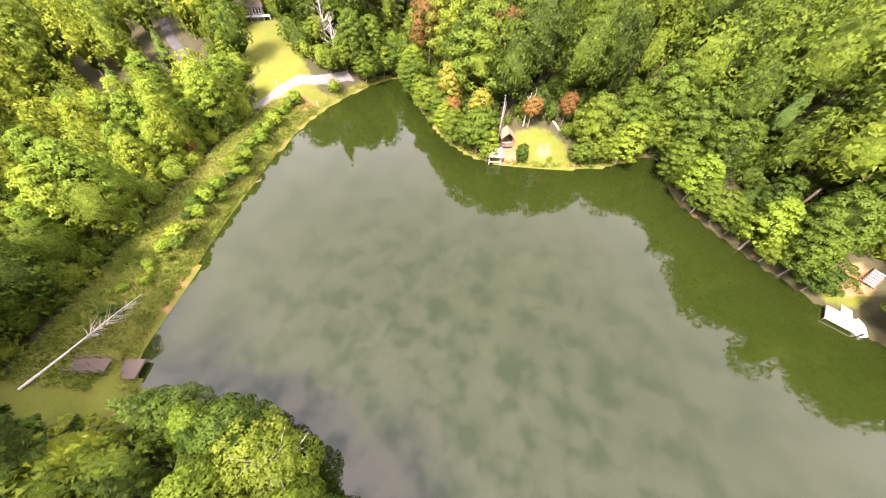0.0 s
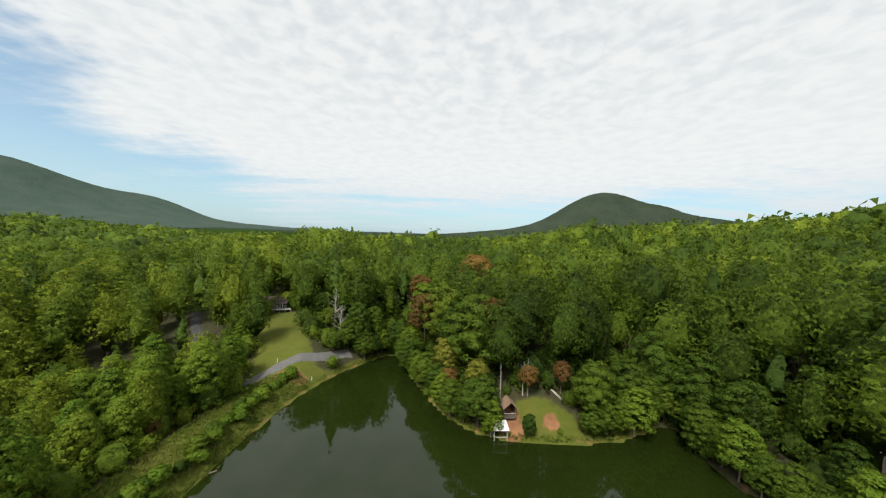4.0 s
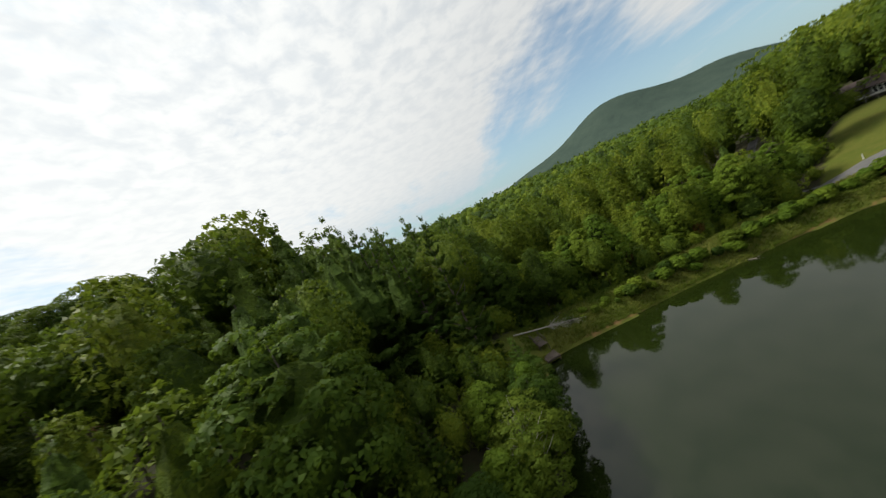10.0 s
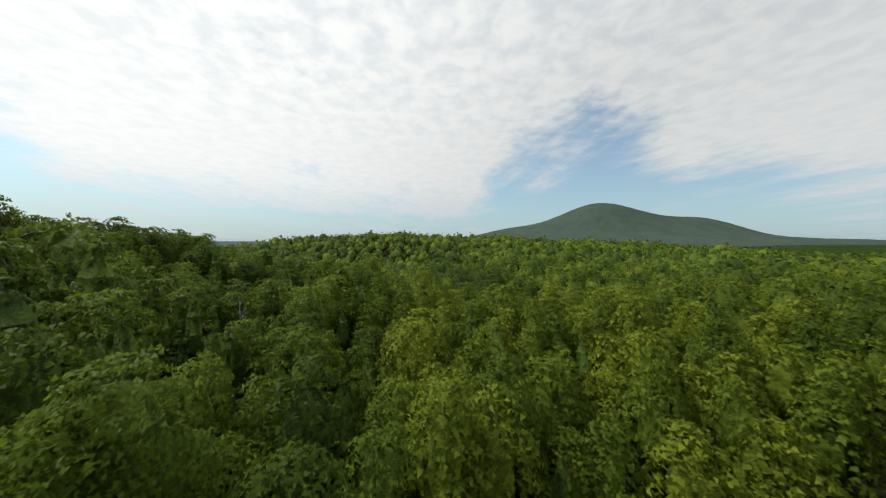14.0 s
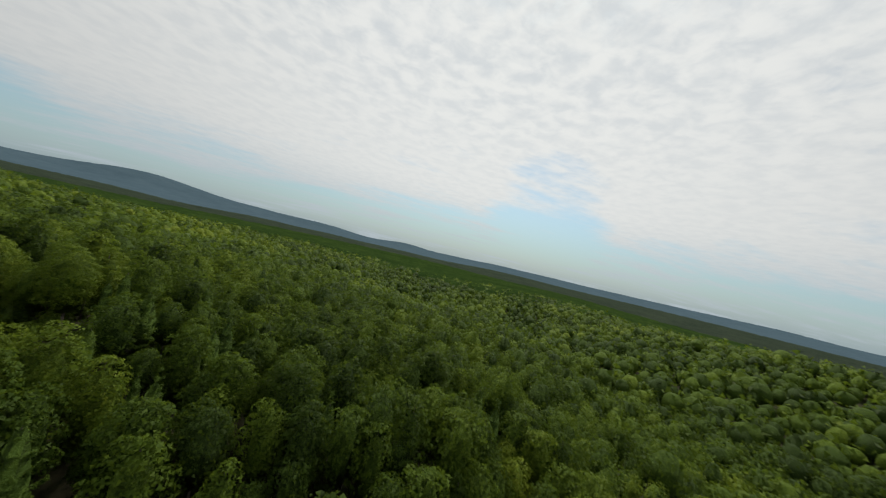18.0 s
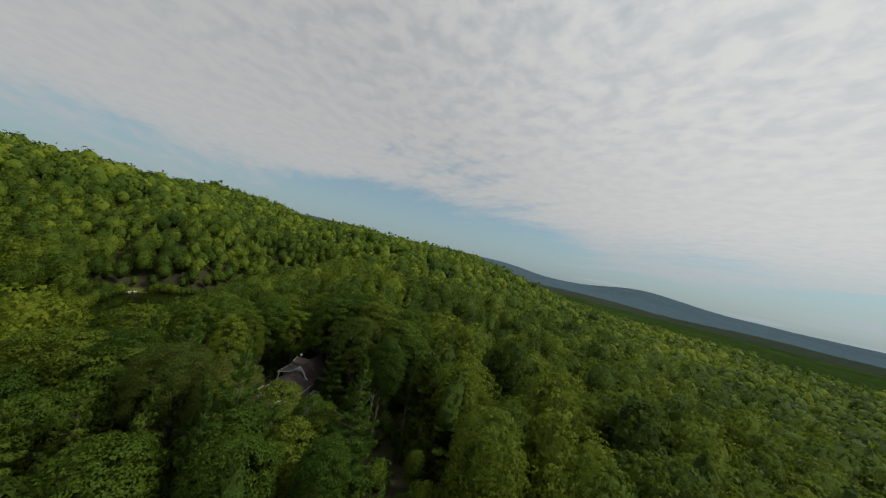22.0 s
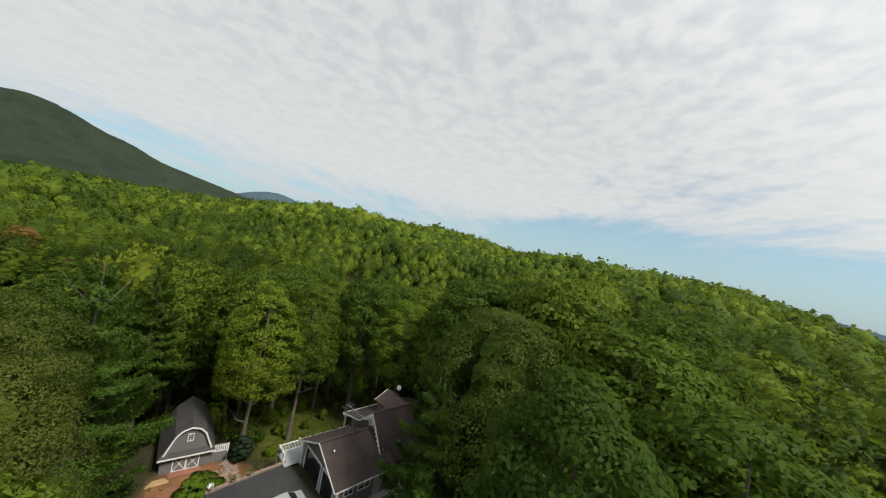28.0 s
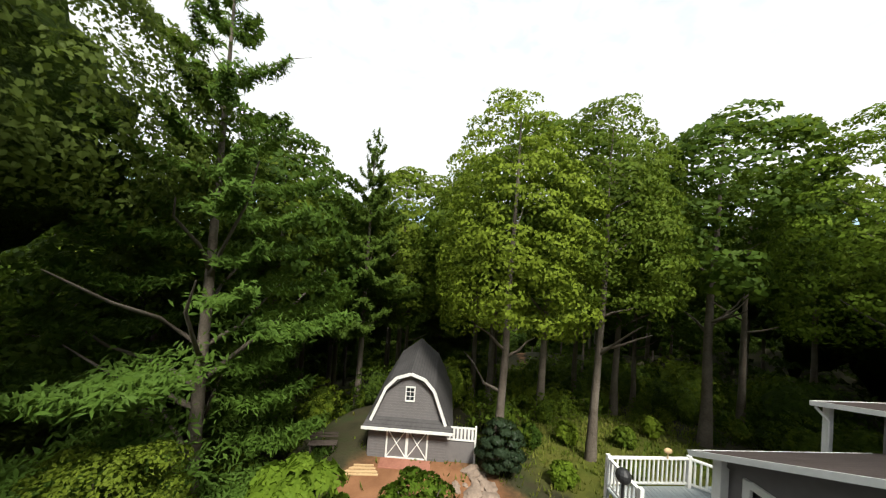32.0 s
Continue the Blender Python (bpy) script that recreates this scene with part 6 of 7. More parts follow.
# the home at the top of the lawn: long dark roof, white porch rail, deck on posts
_hz = ground_at(-52.5, 94.5)
villa = thing("lawn_house", pose(-56.2, 95.6, _hz, 0, 0, 24), "grey house with a long dark roof above the lawn", "house")
for _x0, _x1, _y0, _zr in ((-6.0, 0.6, 0.0, 5.6), (0.6, 4.2, -0.9, 5.3)):
    bm = bmesh.new()
    box(bm, _x0 + 0.1, _x1 - 0.1, _y0, _y0 + 0.2, -0.5, 3.6)
    part("front_wall", bm, M_GREY_SIDING, villa)
    bm = bmesh.new()
    box(bm, _x0 + 0.1, _x1 - 0.1, 6.0, 6.2, -0.5, 3.6)
    part("back_wall", bm, M_GREY_SIDING, villa)
    for _e in (_x0, _x1):
        bm = bmesh.new()
        _v = [(_y0 + 0.0, -0.5), (6.2, -0.5), (6.2, 3.6), ((_y0 + 6.2) / 2, _zr - 0.15), (_y0, 3.6)]
        _a = [bm.verts.new((_e - 0.1, q, w)) for q, w in _v]
        _b2 = [bm.verts.new((_e + 0.1, q, w)) for q, w in _v]
        bm.faces.new(_a)
        bm.faces.new(_b2[::-1])
        for _k in range(5):
            bm.faces.new((_a[_k], _b2[_k], _b2[(_k + 1) % 5], _a[(_k + 1) % 5]))
        bmesh.ops.recalc_face_normals(bm, faces=bm.faces[:])
        part("end_wall", bm, M_GREY_SIDING, villa)
    for _s in (-1, 1):
        _mid, _edge2 = (_y0 + 6.2) / 2, (_y0 - 0.7 if _s < 0 else 6.8)
        bm = bmesh.new()
        slab(bm, [(_x0 - 0.3, _mid, _zr), (_x1 + 0.3, _mid, _zr), (_x1 + 0.3, _edge2, 3.3), (_x0 - 0.3, _edge2, 3.3)], 0.15)
        part("roof_slope", bm, M_SHINGLE, villa)
for _x in (-4.8, -2.6):
    window_part(villa, pose(_x, -0.02, 2.3), 1.2, 1.4)
for _x in (1.5, 2.4, 3.3):
    window_part(villa, pose(_x, -0.92, 2.2), 0.75, 1.6, 1, 2)
bm = bmesh.new()
box(bm, -6.0, 6.0, -3.2, -1.0, 1.05, 1.2, 0.01)
part("deck_floor", bm, M_PALE_WOOD, villa)
for _k in range(7):
    bm = bmesh.new()
    box(bm, -6.0 + 2.0 * _k - 0.08, -6.0 + 2.0 * _k + 0.08, -3.2, -3.04, -1.6, 2.1 if _k < 4 else 1.05)
    part("deck_post", bm, M_PALE_WOOD, villa)
for _z in (1.5, 2.1):
    bm = bmesh.new()
    bar(bm, (-6.0, -3.12, _z), (0.1, -3.12, _z), 0.06, 0.08)
    part("deck_rail", bm, M_PALE_WOOD, villa)

villa.scale = (0.78, 0.78, 0.78)

# ---------------------------------------------------------------- the house by the court
HX, HY, HZ, HT = -65.29, -82.39, 28.6, -125.9
house = thing("gabled_house", pose(HX, HY, HZ, 0, 0, HT), "grey gabled house with brown shingle roofs and white trim", "house")


def house_part(name, bm, mat, label=""):
    return part(name, bm, mat, house, label)


# garage wing: walls, two wide openings filled with dark sheets, roof
for _x in (-3.45, 3.45):
    bm = bmesh.new()
    box(bm, _x - 0.1, _x + 0.1, 0.55, 6.0, -0.3, 2.55)
    house_part("side_wall", bm, M_GREY_SIDING)
bm = bmesh.new()
for _x0, _x1 in ((-3.35, -3.0), (0.35, 0.75), (3.0, 3.35)):
    box(bm, _x0, _x1, 0.45, 0.65, -0.3, 2.25)
prism(bm, [(-3.55, 2.25), (3.55, 2.25), (3.55, 2.55), (0, 4.12), (-3.55, 2.55)], 0.45, 0.65)
house_part("front_gable_wall", bm, M_GREY_SIDING)
# dark glass sheets stand in for the shade inside the open garage
for _x0, _x1 in ((-3.0, 0.35), (0.75, 3.0)):
    bm = bmesh.new()
    box(bm, _x0 + 0.02, _x1 - 0.02, 0.54, 0.58, -0.1, 2.2)
    _door = house_part("glazed_opening", bm, M_GLASS)
    bm = bmesh.new()
    for _x in (_x0, _x1):
        box(bm, _x - 0.08, _x + 0.08, 0.38, 0.46, -0.1, 2.3)
    box(bm, _x0 + 0.08, _x1 - 0.08, 0.38, 0.46, 2.16, 2.32)
    part("white_surround", bm, M_WHITE, _door)
for _x in (-3.62, 3.62):
    bm = bmesh.new()
    box(bm, _x - 0.11, _x + 0.11, 0.3, 0.52, -0.2, 2.4)
    house_part("corner_post", bm, M_WHITE)
for _s in (-1, 1):
    bm = bmesh.new()
    slab(bm, [(0, -0.05, 4.32), (0, 6.4, 4.32), (_s * 4.0, 6.4, 2.36), (_s * 4.0, -0.05, 2.36)], 0.12)
    house_part("garage_roof_slope", bm, M_SHINGLE, "brown shingle roof slope")
    bm = bmesh.new()
    bar(bm, (0, -0.09, 4.25), (_s * 4.02, -0.09, 2.29), 0.05, 0.13)
    house_part("barge_board", bm, M_WHITE)
    bm = bmesh.new()
    bar(bm, (_s * 4.04, -0.05, 2.28), (_s * 4.04, 5.5, 2.28), 0.05, 0.11)
    house_part("eave_board", bm, M_WHITE)
bm = bmesh.new()
bar(bm, (0, -0.05, 4.35), (0, 5.6, 4.35), 0.28, 0.06)
house_part("ridge_cap", bm, M_SHINGLE)
# main block: a steep slope on one side, a long low one on the other
PROFILE = [(3.3, 2.2), (0.15, 5.92), (-1.9, 4.15), (-5.3, 3.2)]
bm = bmesh.new()
prism(bm, [(3.1, -0.3), (3.1, 2.3), (0.15, 5.75), (-1.85, 4.0), (-4.0, 3.4), (-4.0, -0.3)], 5.75, 5.95)
house_part("gable_wall", bm, M_GREY_SIDING)
bm = bmesh.new()
prism(bm, [(3.1, -0.3), (3.1, 2.3), (0.15, 5.75), (-1.85, 4.0), (-4.0, 3.4), (-4.0, -0.3)], 14.6, 14.8)
house_part("far_gable_wall", bm, M_GREY_SIDING)
for _x, _z in ((3.0, 2.3), (-3.9, 3.35)):
    bm = bmesh.new()
    box(bm, _x - 0.1, _x + 0.1, 5.95, 14.6, -0.3, _z)
    house_part("long_wall", bm, M_GREY_SIDING)
for (xa, za), (xb, zb) in zip(PROFILE[:-1], PROFILE[1:]):
    bm = bmesh.new()
    slab(bm, [(xa, 5.35, za), (xb, 5.35, zb), (xb, 15.1, zb), (xa, 15.1, za)], 0.12)
    house_part("main_roof_slope", bm, M_SHINGLE, "brown shingle roof slope")
    bm = bmesh.new()
    bar(bm, (xa, 5.31, za - 0.06), (xb, 5.31, zb - 0.06), 0.05, 0.14)
    house_part("barge_board", bm, M_WHITE)
bm = bmesh.new()
bar(bm, (0.15, 5.3, 5.95), (0.15, 15.1, 5.95), 0.26, 0.06)
house_part("ridge_cap", bm, M_SHINGLE)
bm = bmesh.new()
bar(bm, (-5.34, 5.35, 3.12), (-5.34, 15.0, 3.12), 0.05, 0.15)
house_part("eave_board", bm, M_WHITE)
# scalloped white trim and a sunburst under the gable's peak
bm = bmesh.new()
for (xa, za), (xb, zb) in (((0.15, 5.75), (3.2, 2.2)), ((0.15, 5.75), (-0.95, 4.8))):
    for _k in range(11):
        f = (_k + 0.5) / 11
        rod(bm, (xa + (xb - xa) * f, 5.27, za + (zb - za) * f - 0.12), (xa + (xb - xa) * f, 5.33, za + (zb - za) * f - 0.12), 0.1, 0.1, 10)
house_part("scalloped_trim", bm, M_WHITE)
bm = bmesh.new()
for _k in range(7):
    a = radians(205 + _k * 22)
    bar(bm, (0.15, 5.3, 5.5), (0.15 + 0.68 * math.cos(a), 5.3, 5.5 + 0.68 * math.sin(a)), 0.035, 0.05)
for _k in range(12):
    a, b = radians(205 + _k * 11), radians(205 + (_k + 1) * 11)
    bar(bm, (0.15 + 0.68 * math.cos(a), 5.3, 5.5 + 0.68 * math.sin(a)), (0.15 + 0.68 * math.cos(b), 5.3, 5.5 + 0.68 * math.sin(b)), 0.05, 0.06)
house_part("sunburst_trim", bm, M_WHITE)
window_part(house, pose(-0.35, 5.73, 4.55), 0.55, 0.75)
window_part(house, pose(2.1, 5.73, 2.9), 0.55, 0.8)
# porch under the low slope
for _y in (5.6, 8.6, 11.6, 14.6):
    bm = bmesh.new()
    box(bm, -5.2, -5.04, _y, _y + 0.16, -0.9, 3.1)
    house_part("porch_post", bm, M_WHITE)
bm = bmesh.new()
box(bm, -5.3, -4.0, 5.6, 14.8, -0.2, 0.0, 0.01)
house_part("porch_floor", bm, M_DECK)
for _y in (7.5, 10.0, 12.5):
    window_part(house, pose(-4.02, _y, 1.6, 0, 0, -90), 1.1, 1.3)
# dormer
bm = bmesh.new()
va = [bm.verts.new((-3.45, q, w)) for q, w in ((8.7, 3.4), (11.5, 3.4), (11.5, 4.95), (10.1, 5.72), (8.7, 4.95))]
vb = [bm.verts.new((-3.25, q, w)) for q, w in ((8.7, 3.4), (11.5, 3.4), (11.5, 4.95), (10.1, 5.72), (8.7, 4.95))]
bm.faces.new(va)
bm.faces.new(vb[::-1])
for _k in range(5):
    bm.faces.new((va[_k], vb[_k], vb[(_k + 1) % 5], va[(_k + 1) % 5]))
bmesh.ops.recalc_face_normals(bm, faces=bm.faces[:])
house_part("dormer_wall", bm, M_GREY_SIDING)
for _y in (8.75, 11.45):
    bm = bmesh.new()
    box(bm, -3.25, 0.0, _y - 0.05, _y + 0.05, 3.6, 4.95)
    house_part("dormer_cheek", bm, M_GREY_SIDING)
for _s in (-1, 1):
    bm = bmesh.new()
    slab(bm, [(-3.8, 10.1, 5.85), (0.1, 10.1, 5.85), (0.1, 10.1 + _s * 1.7, 4.9), (-3.8, 10.1 + _s * 1.7, 4.9)], 0.1)
    house_part("dormer_roof_slope", bm, M_SHINGLE)
    bm = bmesh.new()
    bar(bm, (-3.83, 10.1, 5.78), (-3.83, 10.1 + _s * 1.72, 4.82), 0.05, 0.16)
    house_part("dormer_barge_board", bm, M_WHITE)
window_part(house, pose(-3.47, 10.1, 4.4, 0, 0, -90), 0.9, 0.9)
# side door, windows and a pale patio on the other side
window_part(house, pose(3.57, 3.2, 1.6, 0, 0, 90), 1.3, 0.8)
window_part(house, pose(3.57, 1.6, 1.6, 0, 0, 90), 0.9, 0.8)
bm = bmesh.new()
box(bm, 3.56, 3.62, 4.3, 5.2, -0.05, 2.0, 0.01)
house_part("side_door", bm, M_PALE_WOOD)
bm = bmesh.new()
slab(bm, [(3.6, 1.0, 0.06), (5.6, 1.6, 0.06), (6.6, 4.4, 0.06), (5.2, 7.4, 0.06), (3.6, 7.6, 0.06)], 0.3)
house_part("patio_slab", bm, M_PALE_WOOD, "pale concrete patio")
bm = bmesh.new()
rod(bm, (1.27, 0.85, 3.5), (1.27, 0.85, 4.05), 0.07)
rod(bm, (1.27, 0.85, 4.05), (1.27, 0.85, 4.14), 0.13, 0.05)
house_part("roof_vent", bm, M_STEEL)
bm = bmesh.new()
rod(bm, (1.6, 9.0, 4.1), (1.6, 9.0, 4.55), 0.07)
house_part("roof_vent", bm, M_STEEL)
# gutter pipe at the porch corner
bm = bmesh.new()
rod(bm, (-5.25, 5.4, 3.05), (-5.0, 5.55, 2.7), 0.04)
rod(bm, (-5.0, 5.55, 2.7), (-5.0, 5.55, 0.0), 0.04)
house_part("downpipe", bm, M_WHITE)

# deck at the garage corner: floor boards, posts, rails with balusters
deck = thing("corner_deck", pose(HX, HY, HZ, 0, 0, HT), "small grey-blue deck with white railings at the garage corner", "deck")
deck_of(deck, -5.75, -3.62, -1.2, 2.6, 0.15, M_DECK, 0.14)
baluster = None
RAILS = [((-5.7, -1.15), (-5.7, 1.6)), ((-5.7, 1.6), (-4.9, 2.5)), ((-4.9, 2.5), (-3.75, 2.5)), ((-5.7, -1.15), (-4.3, -1.15))]
for (xa, ya), (xb, yb) in RAILS:
    for _z in (1.06, 0.28):
        bm = bmesh.new()
        bar(bm, (xa, ya, _z), (xb, yb, _z), 0.1 if _z > 1 else 0.06, 0.05)
        part("rail", bm, M_WHITE, deck)
    ln = math.hypot(xb - xa, yb - ya)
    n = int(ln / 0.15)
    if baluster is None:
        bm = bmesh.new()
        box(bm, -0.022, 0.022, -0.022, 0.022, 0.29, 1.04)
        baluster = bpy.data.meshes.new("baluster")
        bm.to_mesh(baluster)
        bm.free()
        baluster.materials.append(M_WHITE)
    for k in range(1, n):
        child("baluster", baluster, deck, pose(xa + (xb - xa) * k / n, ya + (yb - ya) * k / n, 0))
for x, y in ((-5.7, -1.15), (-5.7, 1.6), (-4.9, 2.5), (-4.3, -1.15)):
    bm = bmesh.new()
    box(bm, x - 0.06, x + 0.06, y - 0.06, y + 0.06, -2.4, 1.15, 0.008)
    part("deck_post", bm, M_WHITE, deck)
bm = bmesh.new()
for _k in range(15):
    _y = -1.2 + _k * 0.2
    bar(bm, (-5.72, _y, -0.9), (-5.72, _y + 0.5, 0.05), 0.02, 0.03)
    bar(bm, (-5.74, _y + 0.5, -0.9), (-5.74, _y, 0.05), 0.02, 0.03)
part("lattice", bm, M_WHITE, deck)
m_house = pose(HX, HY, HZ, 0, 0, HT)
lamp_post = thing("post_lamp", m_house @ pose(-4.4, -1.6, 0), "black post lamp beside the deck", "lamp")
bm = bmesh.new()
rod(bm, (0, 0, -0.3), (0, 0, 1.25), 0.04)
part("pole", bm, M_DARK_METAL, lamp_post)
bm = bmesh.new()
bmesh.ops.create_uvsphere(bm, u_segments=12, v_segments=8, radius=0.2, matrix=pose(0, 0, 1.4))
part("head", bm, M_DARK_METAL, lamp_post)
vane = thing("deck_ornament", m_house @ pose(-5.65, 0.8, 1.12), "small pale bird ornament on the deck rail", "ornament")
bm = bmesh.new()
bmesh.ops.create_uvsphere(bm, u_segments=10, v_segments=8, radius=0.1, matrix=pose(0, 0, 0.2) @ Matrix.Diagonal((0.7, 1.4, 0.9, 1)))
rod(bm, (0, 0, -0.04), (0, 0, 0.14), 0.02)
part("figure", bm, M_FRESH_WOOD, vane)

# television aerial and dish on the roof
aerial = thing("roof_aerial", m_house @ pose(-0.1, 3.3, 4.38), "old television aerial on a tripod on the garage ridge", "aerial")
bm = bmesh.new()
rod(bm, (0, 0, 0), (0, 0, 2.1), 0.025)
part("mast", bm, M_STEEL, aerial)
for _k in range(3):
    a = _k * 2.1
    bm = bmesh.new()
    rod(bm, (0.5 * math.cos(a), 0.3 * math.sin(a), -0.28 * abs(math.cos(a)) - 0.02), (0, 0, 0.75), 0.015)
    part("leg", bm, M_STEEL, aerial)
bm = bmesh.new()
rod(bm, (-1.2, -0.35, 2.3), (1.1, 0.4, 1.85), 0.02)
part("boom", bm, M_STEEL, aerial)
for _k in range(11):
    f = _k / 10
    c = Vector((-1.2 + 2.3 * f, -0.35 + 0.75 * f, 2.3 - 0.45 * f))
    w = Vector((-0.31, 0.95, 0.0)) * (0.75 - 0.4 * f)
    bm = bmesh.new()
    rod(bm, c - w, c + w, 0.009, sides=5)
    part("element", bm, M_STEEL, aerial)
dish = thing("satellite_dish", m_house @ pose(-3.6, 11.7, 4.95), "pale round satellite dish at the roof edge", "satellite dish")
bm = bmesh.new()
bmesh.ops.create_uvsphere(bm, u_segments=20, v_segments=10, radius=0.3, matrix=pose(0, 0, 0.85, 70, 0, 30) @ Matrix.Diagonal((1, 1, 0.22, 1)))
part("reflector", bm, M_WHITE, dish)
bm = bmesh.new()
rod(bm, (0, 0, -0.1), (0, 0, 0.8), 0.03)
rod(bm, (0, 0, 0.75), (0.1, -0.5, 0.9), 0.015)
part("arm", bm, M_STEEL, dish)

# ---- the court, its kerb and pots, and the car
bm = bmesh.new()
slab(bm, [(-63.35, -78.6, 28.62), (-69.8, -74.6, 28.62), (-77, -79, 28.62), (-83, -87, 28.62), (-78, -92, 28.62), (-69, -89, 28.62), (-67.3, -85.6, 28.62)], 0.12)
me = bpy.data.meshes.new("court")
bm.to_mesh(me)
bm.free()
me.materials.append(M_ASPHALT)
tagged(new("court", me), "dark asphalt court in front of the garage", "driveway", kind="structure")
kerb = thing("court_kerb", pose(-69.8, -74.5, 28.5, 0, 0, math.degrees(math.atan2(-3.9, 6.4))), "low stone kerb along the edge of the court", "kerb", kind="")
_rk = random.Random(3)
kerb_stone = None
for k in range(15):
    if kerb_stone is None:
        bm = bmesh.new()
        box(bm, -0.24, 0.24, -0.14, 0.14, -0.15, 0.3, 0.03)
        kerb_stone = bpy.data.meshes.new("stone")
        bm.to_mesh(kerb_stone)
        bm.free()
        kerb_stone.materials.append(M_STONE)
    child("stone", kerb_stone, kerb, pose(0.25 + 0.5 * k, _rk.uniform(-0.03, 0.03), _rk.uniform(-0.03, 0.03), 0, 0, _rk.uniform(-4, 4)))


def lathe(bm, profile, sides=14):
    rings = [[bm.verts.new((r * math.cos(2 * math.pi * k / sides), r * math.sin(2 * math.pi * k / sides), z)) for k in range(sides)] for r, z in profile]
    for a, b in zip(rings[:-1], rings[1:]):
        for k in range(sides):
            bm.faces.new((a[k], a[(k + 1) % sides], b[(k + 1) % sides], b[k]))
    bm.faces.new(rings[0][::-1])
    bm.faces.new(rings[-1])
    bmesh.ops.recalc_face_normals(bm, faces=bm.faces[:])


for k, (px_, py_) in enumerate(((-68.9, -75.1), (-67.5, -76.0), (-66.3, -76.7))):
    pot = thing("flower_pot", pose(px_, py_, 28.79), "stone flower pot with pale flowers on the kerb", "flower pot", "pots on the kerb")
    bm = bmesh.new()
    lathe(bm, [(0.12, 0), (0.16, 0.05), (0.22, 0.28), (0.25, 0.3), (0.2, 0.3), (0.17, 0.25)])
    part("pot", bm, M_STONE, pot)
    r = np.random.default_rng(70 + k)
    d = sphere_points(70, r)
    v, f = leaf_quads(d * 0.2 * np.array([1.2, 1.2, 0.8]) + np.array([0, 0, 0.42]), d, 0.09, r)
    child("plant", mesh_of("plant", v, f, [M_BRIGHT if k else M_WHITE]), pot)

car = thing("silver_car", pose(-69.0, -81.6, 28.63, 0, 0, 145), "silver saloon car parked on the court", "car")
side = [(-2.2, 0.28), (2.15, 0.28), (2.25, 0.55), (2.2, 0.75), (1.1, 0.92), (0.45, 1.38), (-0.75, 1.42), (-1.5, 1.0), (-2.15, 0.92), (-2.28, 0.6)]
bm = bmesh.new()
for lo, hi, tuck in ((-0.86, 0.86, 0.0),):
    left = [bm.verts.new((x, -0.86 + (0.16 if z > 1.0 else 0.0), z)) for x, z in side]
    right = [bm.verts.new((x, 0.86 - (0.16 if z > 1.0 else 0.0), z)) for x, z in side]
    bm.faces.new(left)
    bm.faces.new(right[::-1])
    for k in range(len(side)):
        bm.faces.new((left[k], right[k], right[(k + 1) % len(side)], left[(k + 1) % len(side)]))
bmesh.ops.recalc_face_normals(bm, faces=bm.faces[:])
bmesh.ops.bevel(bm, geom=bm.edges[:], offset=0.06, segments=2, affect="EDGES")
part("body", bm, M_CAR, car)
for name, pts in (("windscreen", [(1.06, 0.95), (0.5, 1.35)]), ("rear_window", [(-1.46, 1.03), (-0.8, 1.38)])):
    bm = bmesh.new()
    (xa, za), (xb, zb) = pts
    off = 0.03 if name == "windscreen" else -0.03
    slab(bm, [(xa + off, -0.66, za + 0.03), (xa + off, 0.66, za + 0.03), (xb + off, 0.58, zb + 0.03), (xb + off, -0.58, zb + 0.03)], 0.02)
    part(name, bm, M_GLASS, car)
for s in (-1, 1):
    bm = bmesh.new()
    pts = [(0.95, 0.97), (0.42, 1.32), (-0.72, 1.35), (-1.35, 1.02)]
    vs = [bm.verts.new((x, s * (0.79 if z > 1.1 else 0.875), z)) for x, z in pts]
    vs2 = [bm.verts.new((x, s * (0.81 if z > 1.1 else 0.895), z)) for x, z in pts]
    bm.faces.new(vs)
    bm.faces.new(vs2[::-1])
    for k in range(4):
        bm.faces.new((vs[k], vs2[k], vs2[(k + 1) % 4], vs[(k + 1) % 4]))
    bmesh.ops.recalc_face_normals(bm, faces=bm.faces[:])
    part("side_window", bm, M_GLASS, car)
    for x in (-1.35, 1.4):
        bm = bmesh.new()
        rod(bm, (x, s * 0.7, 0.31), (x, s * 0.9, 0.31), 0.31, 0.31, 20)
        wheel = part("wheel", bm, M_RUBBER, car)
        bm = bmesh.new()
        rod(bm, (x, s * 0.88, 0.31), (x, s * 0.912, 0.31), 0.2, 0.18, 14)
        part("rim", bm, M_STEEL, wheel)
    bm = bmesh.new()
    box(bm, 2.12, 2.25, s * 0.6 - 0.16, s * 0.6 + 0.16, 0.6, 0.74, 0.02)
    part("headlight", bm, M_WHITE, car)

# ---------------------------------------------------------------- the barn
barn = thing("barn_shed", pose(-63.5, -67.35, 24.62, 0, 0, -42), "grey gambrel-roofed barn shed with white trim and crossed doors", "shed")
W2 = 2.35
bm = bmesh.new()
for _x0, _x1 in ((-W2, -1.25), (1.25, W2)):
    box(bm, _x0, _x1, 0, 0.12, -0.4, 1.9)
box(bm, -1.25, 1.25, 0, 0.12, 1.78, 1.9)
prism(bm, [(-W2, 1.9), (W2, 1.9), (1.35, 3.9), (0, 4.95), (-1.35, 3.9)], 0.0, 0.12)
part("front_wall", bm, M_GREY_SIDING, barn)
bm = bmesh.new()
prism(bm, [(-W2, -0.4), (W2, -0.4), (W2, 1.9), (1.35, 3.9), (0, 4.95), (-1.35, 3.9), (-W2, 1.9)], 6.4, 6.52)
part("back_wall", bm, M_GREY_SIDING, barn)
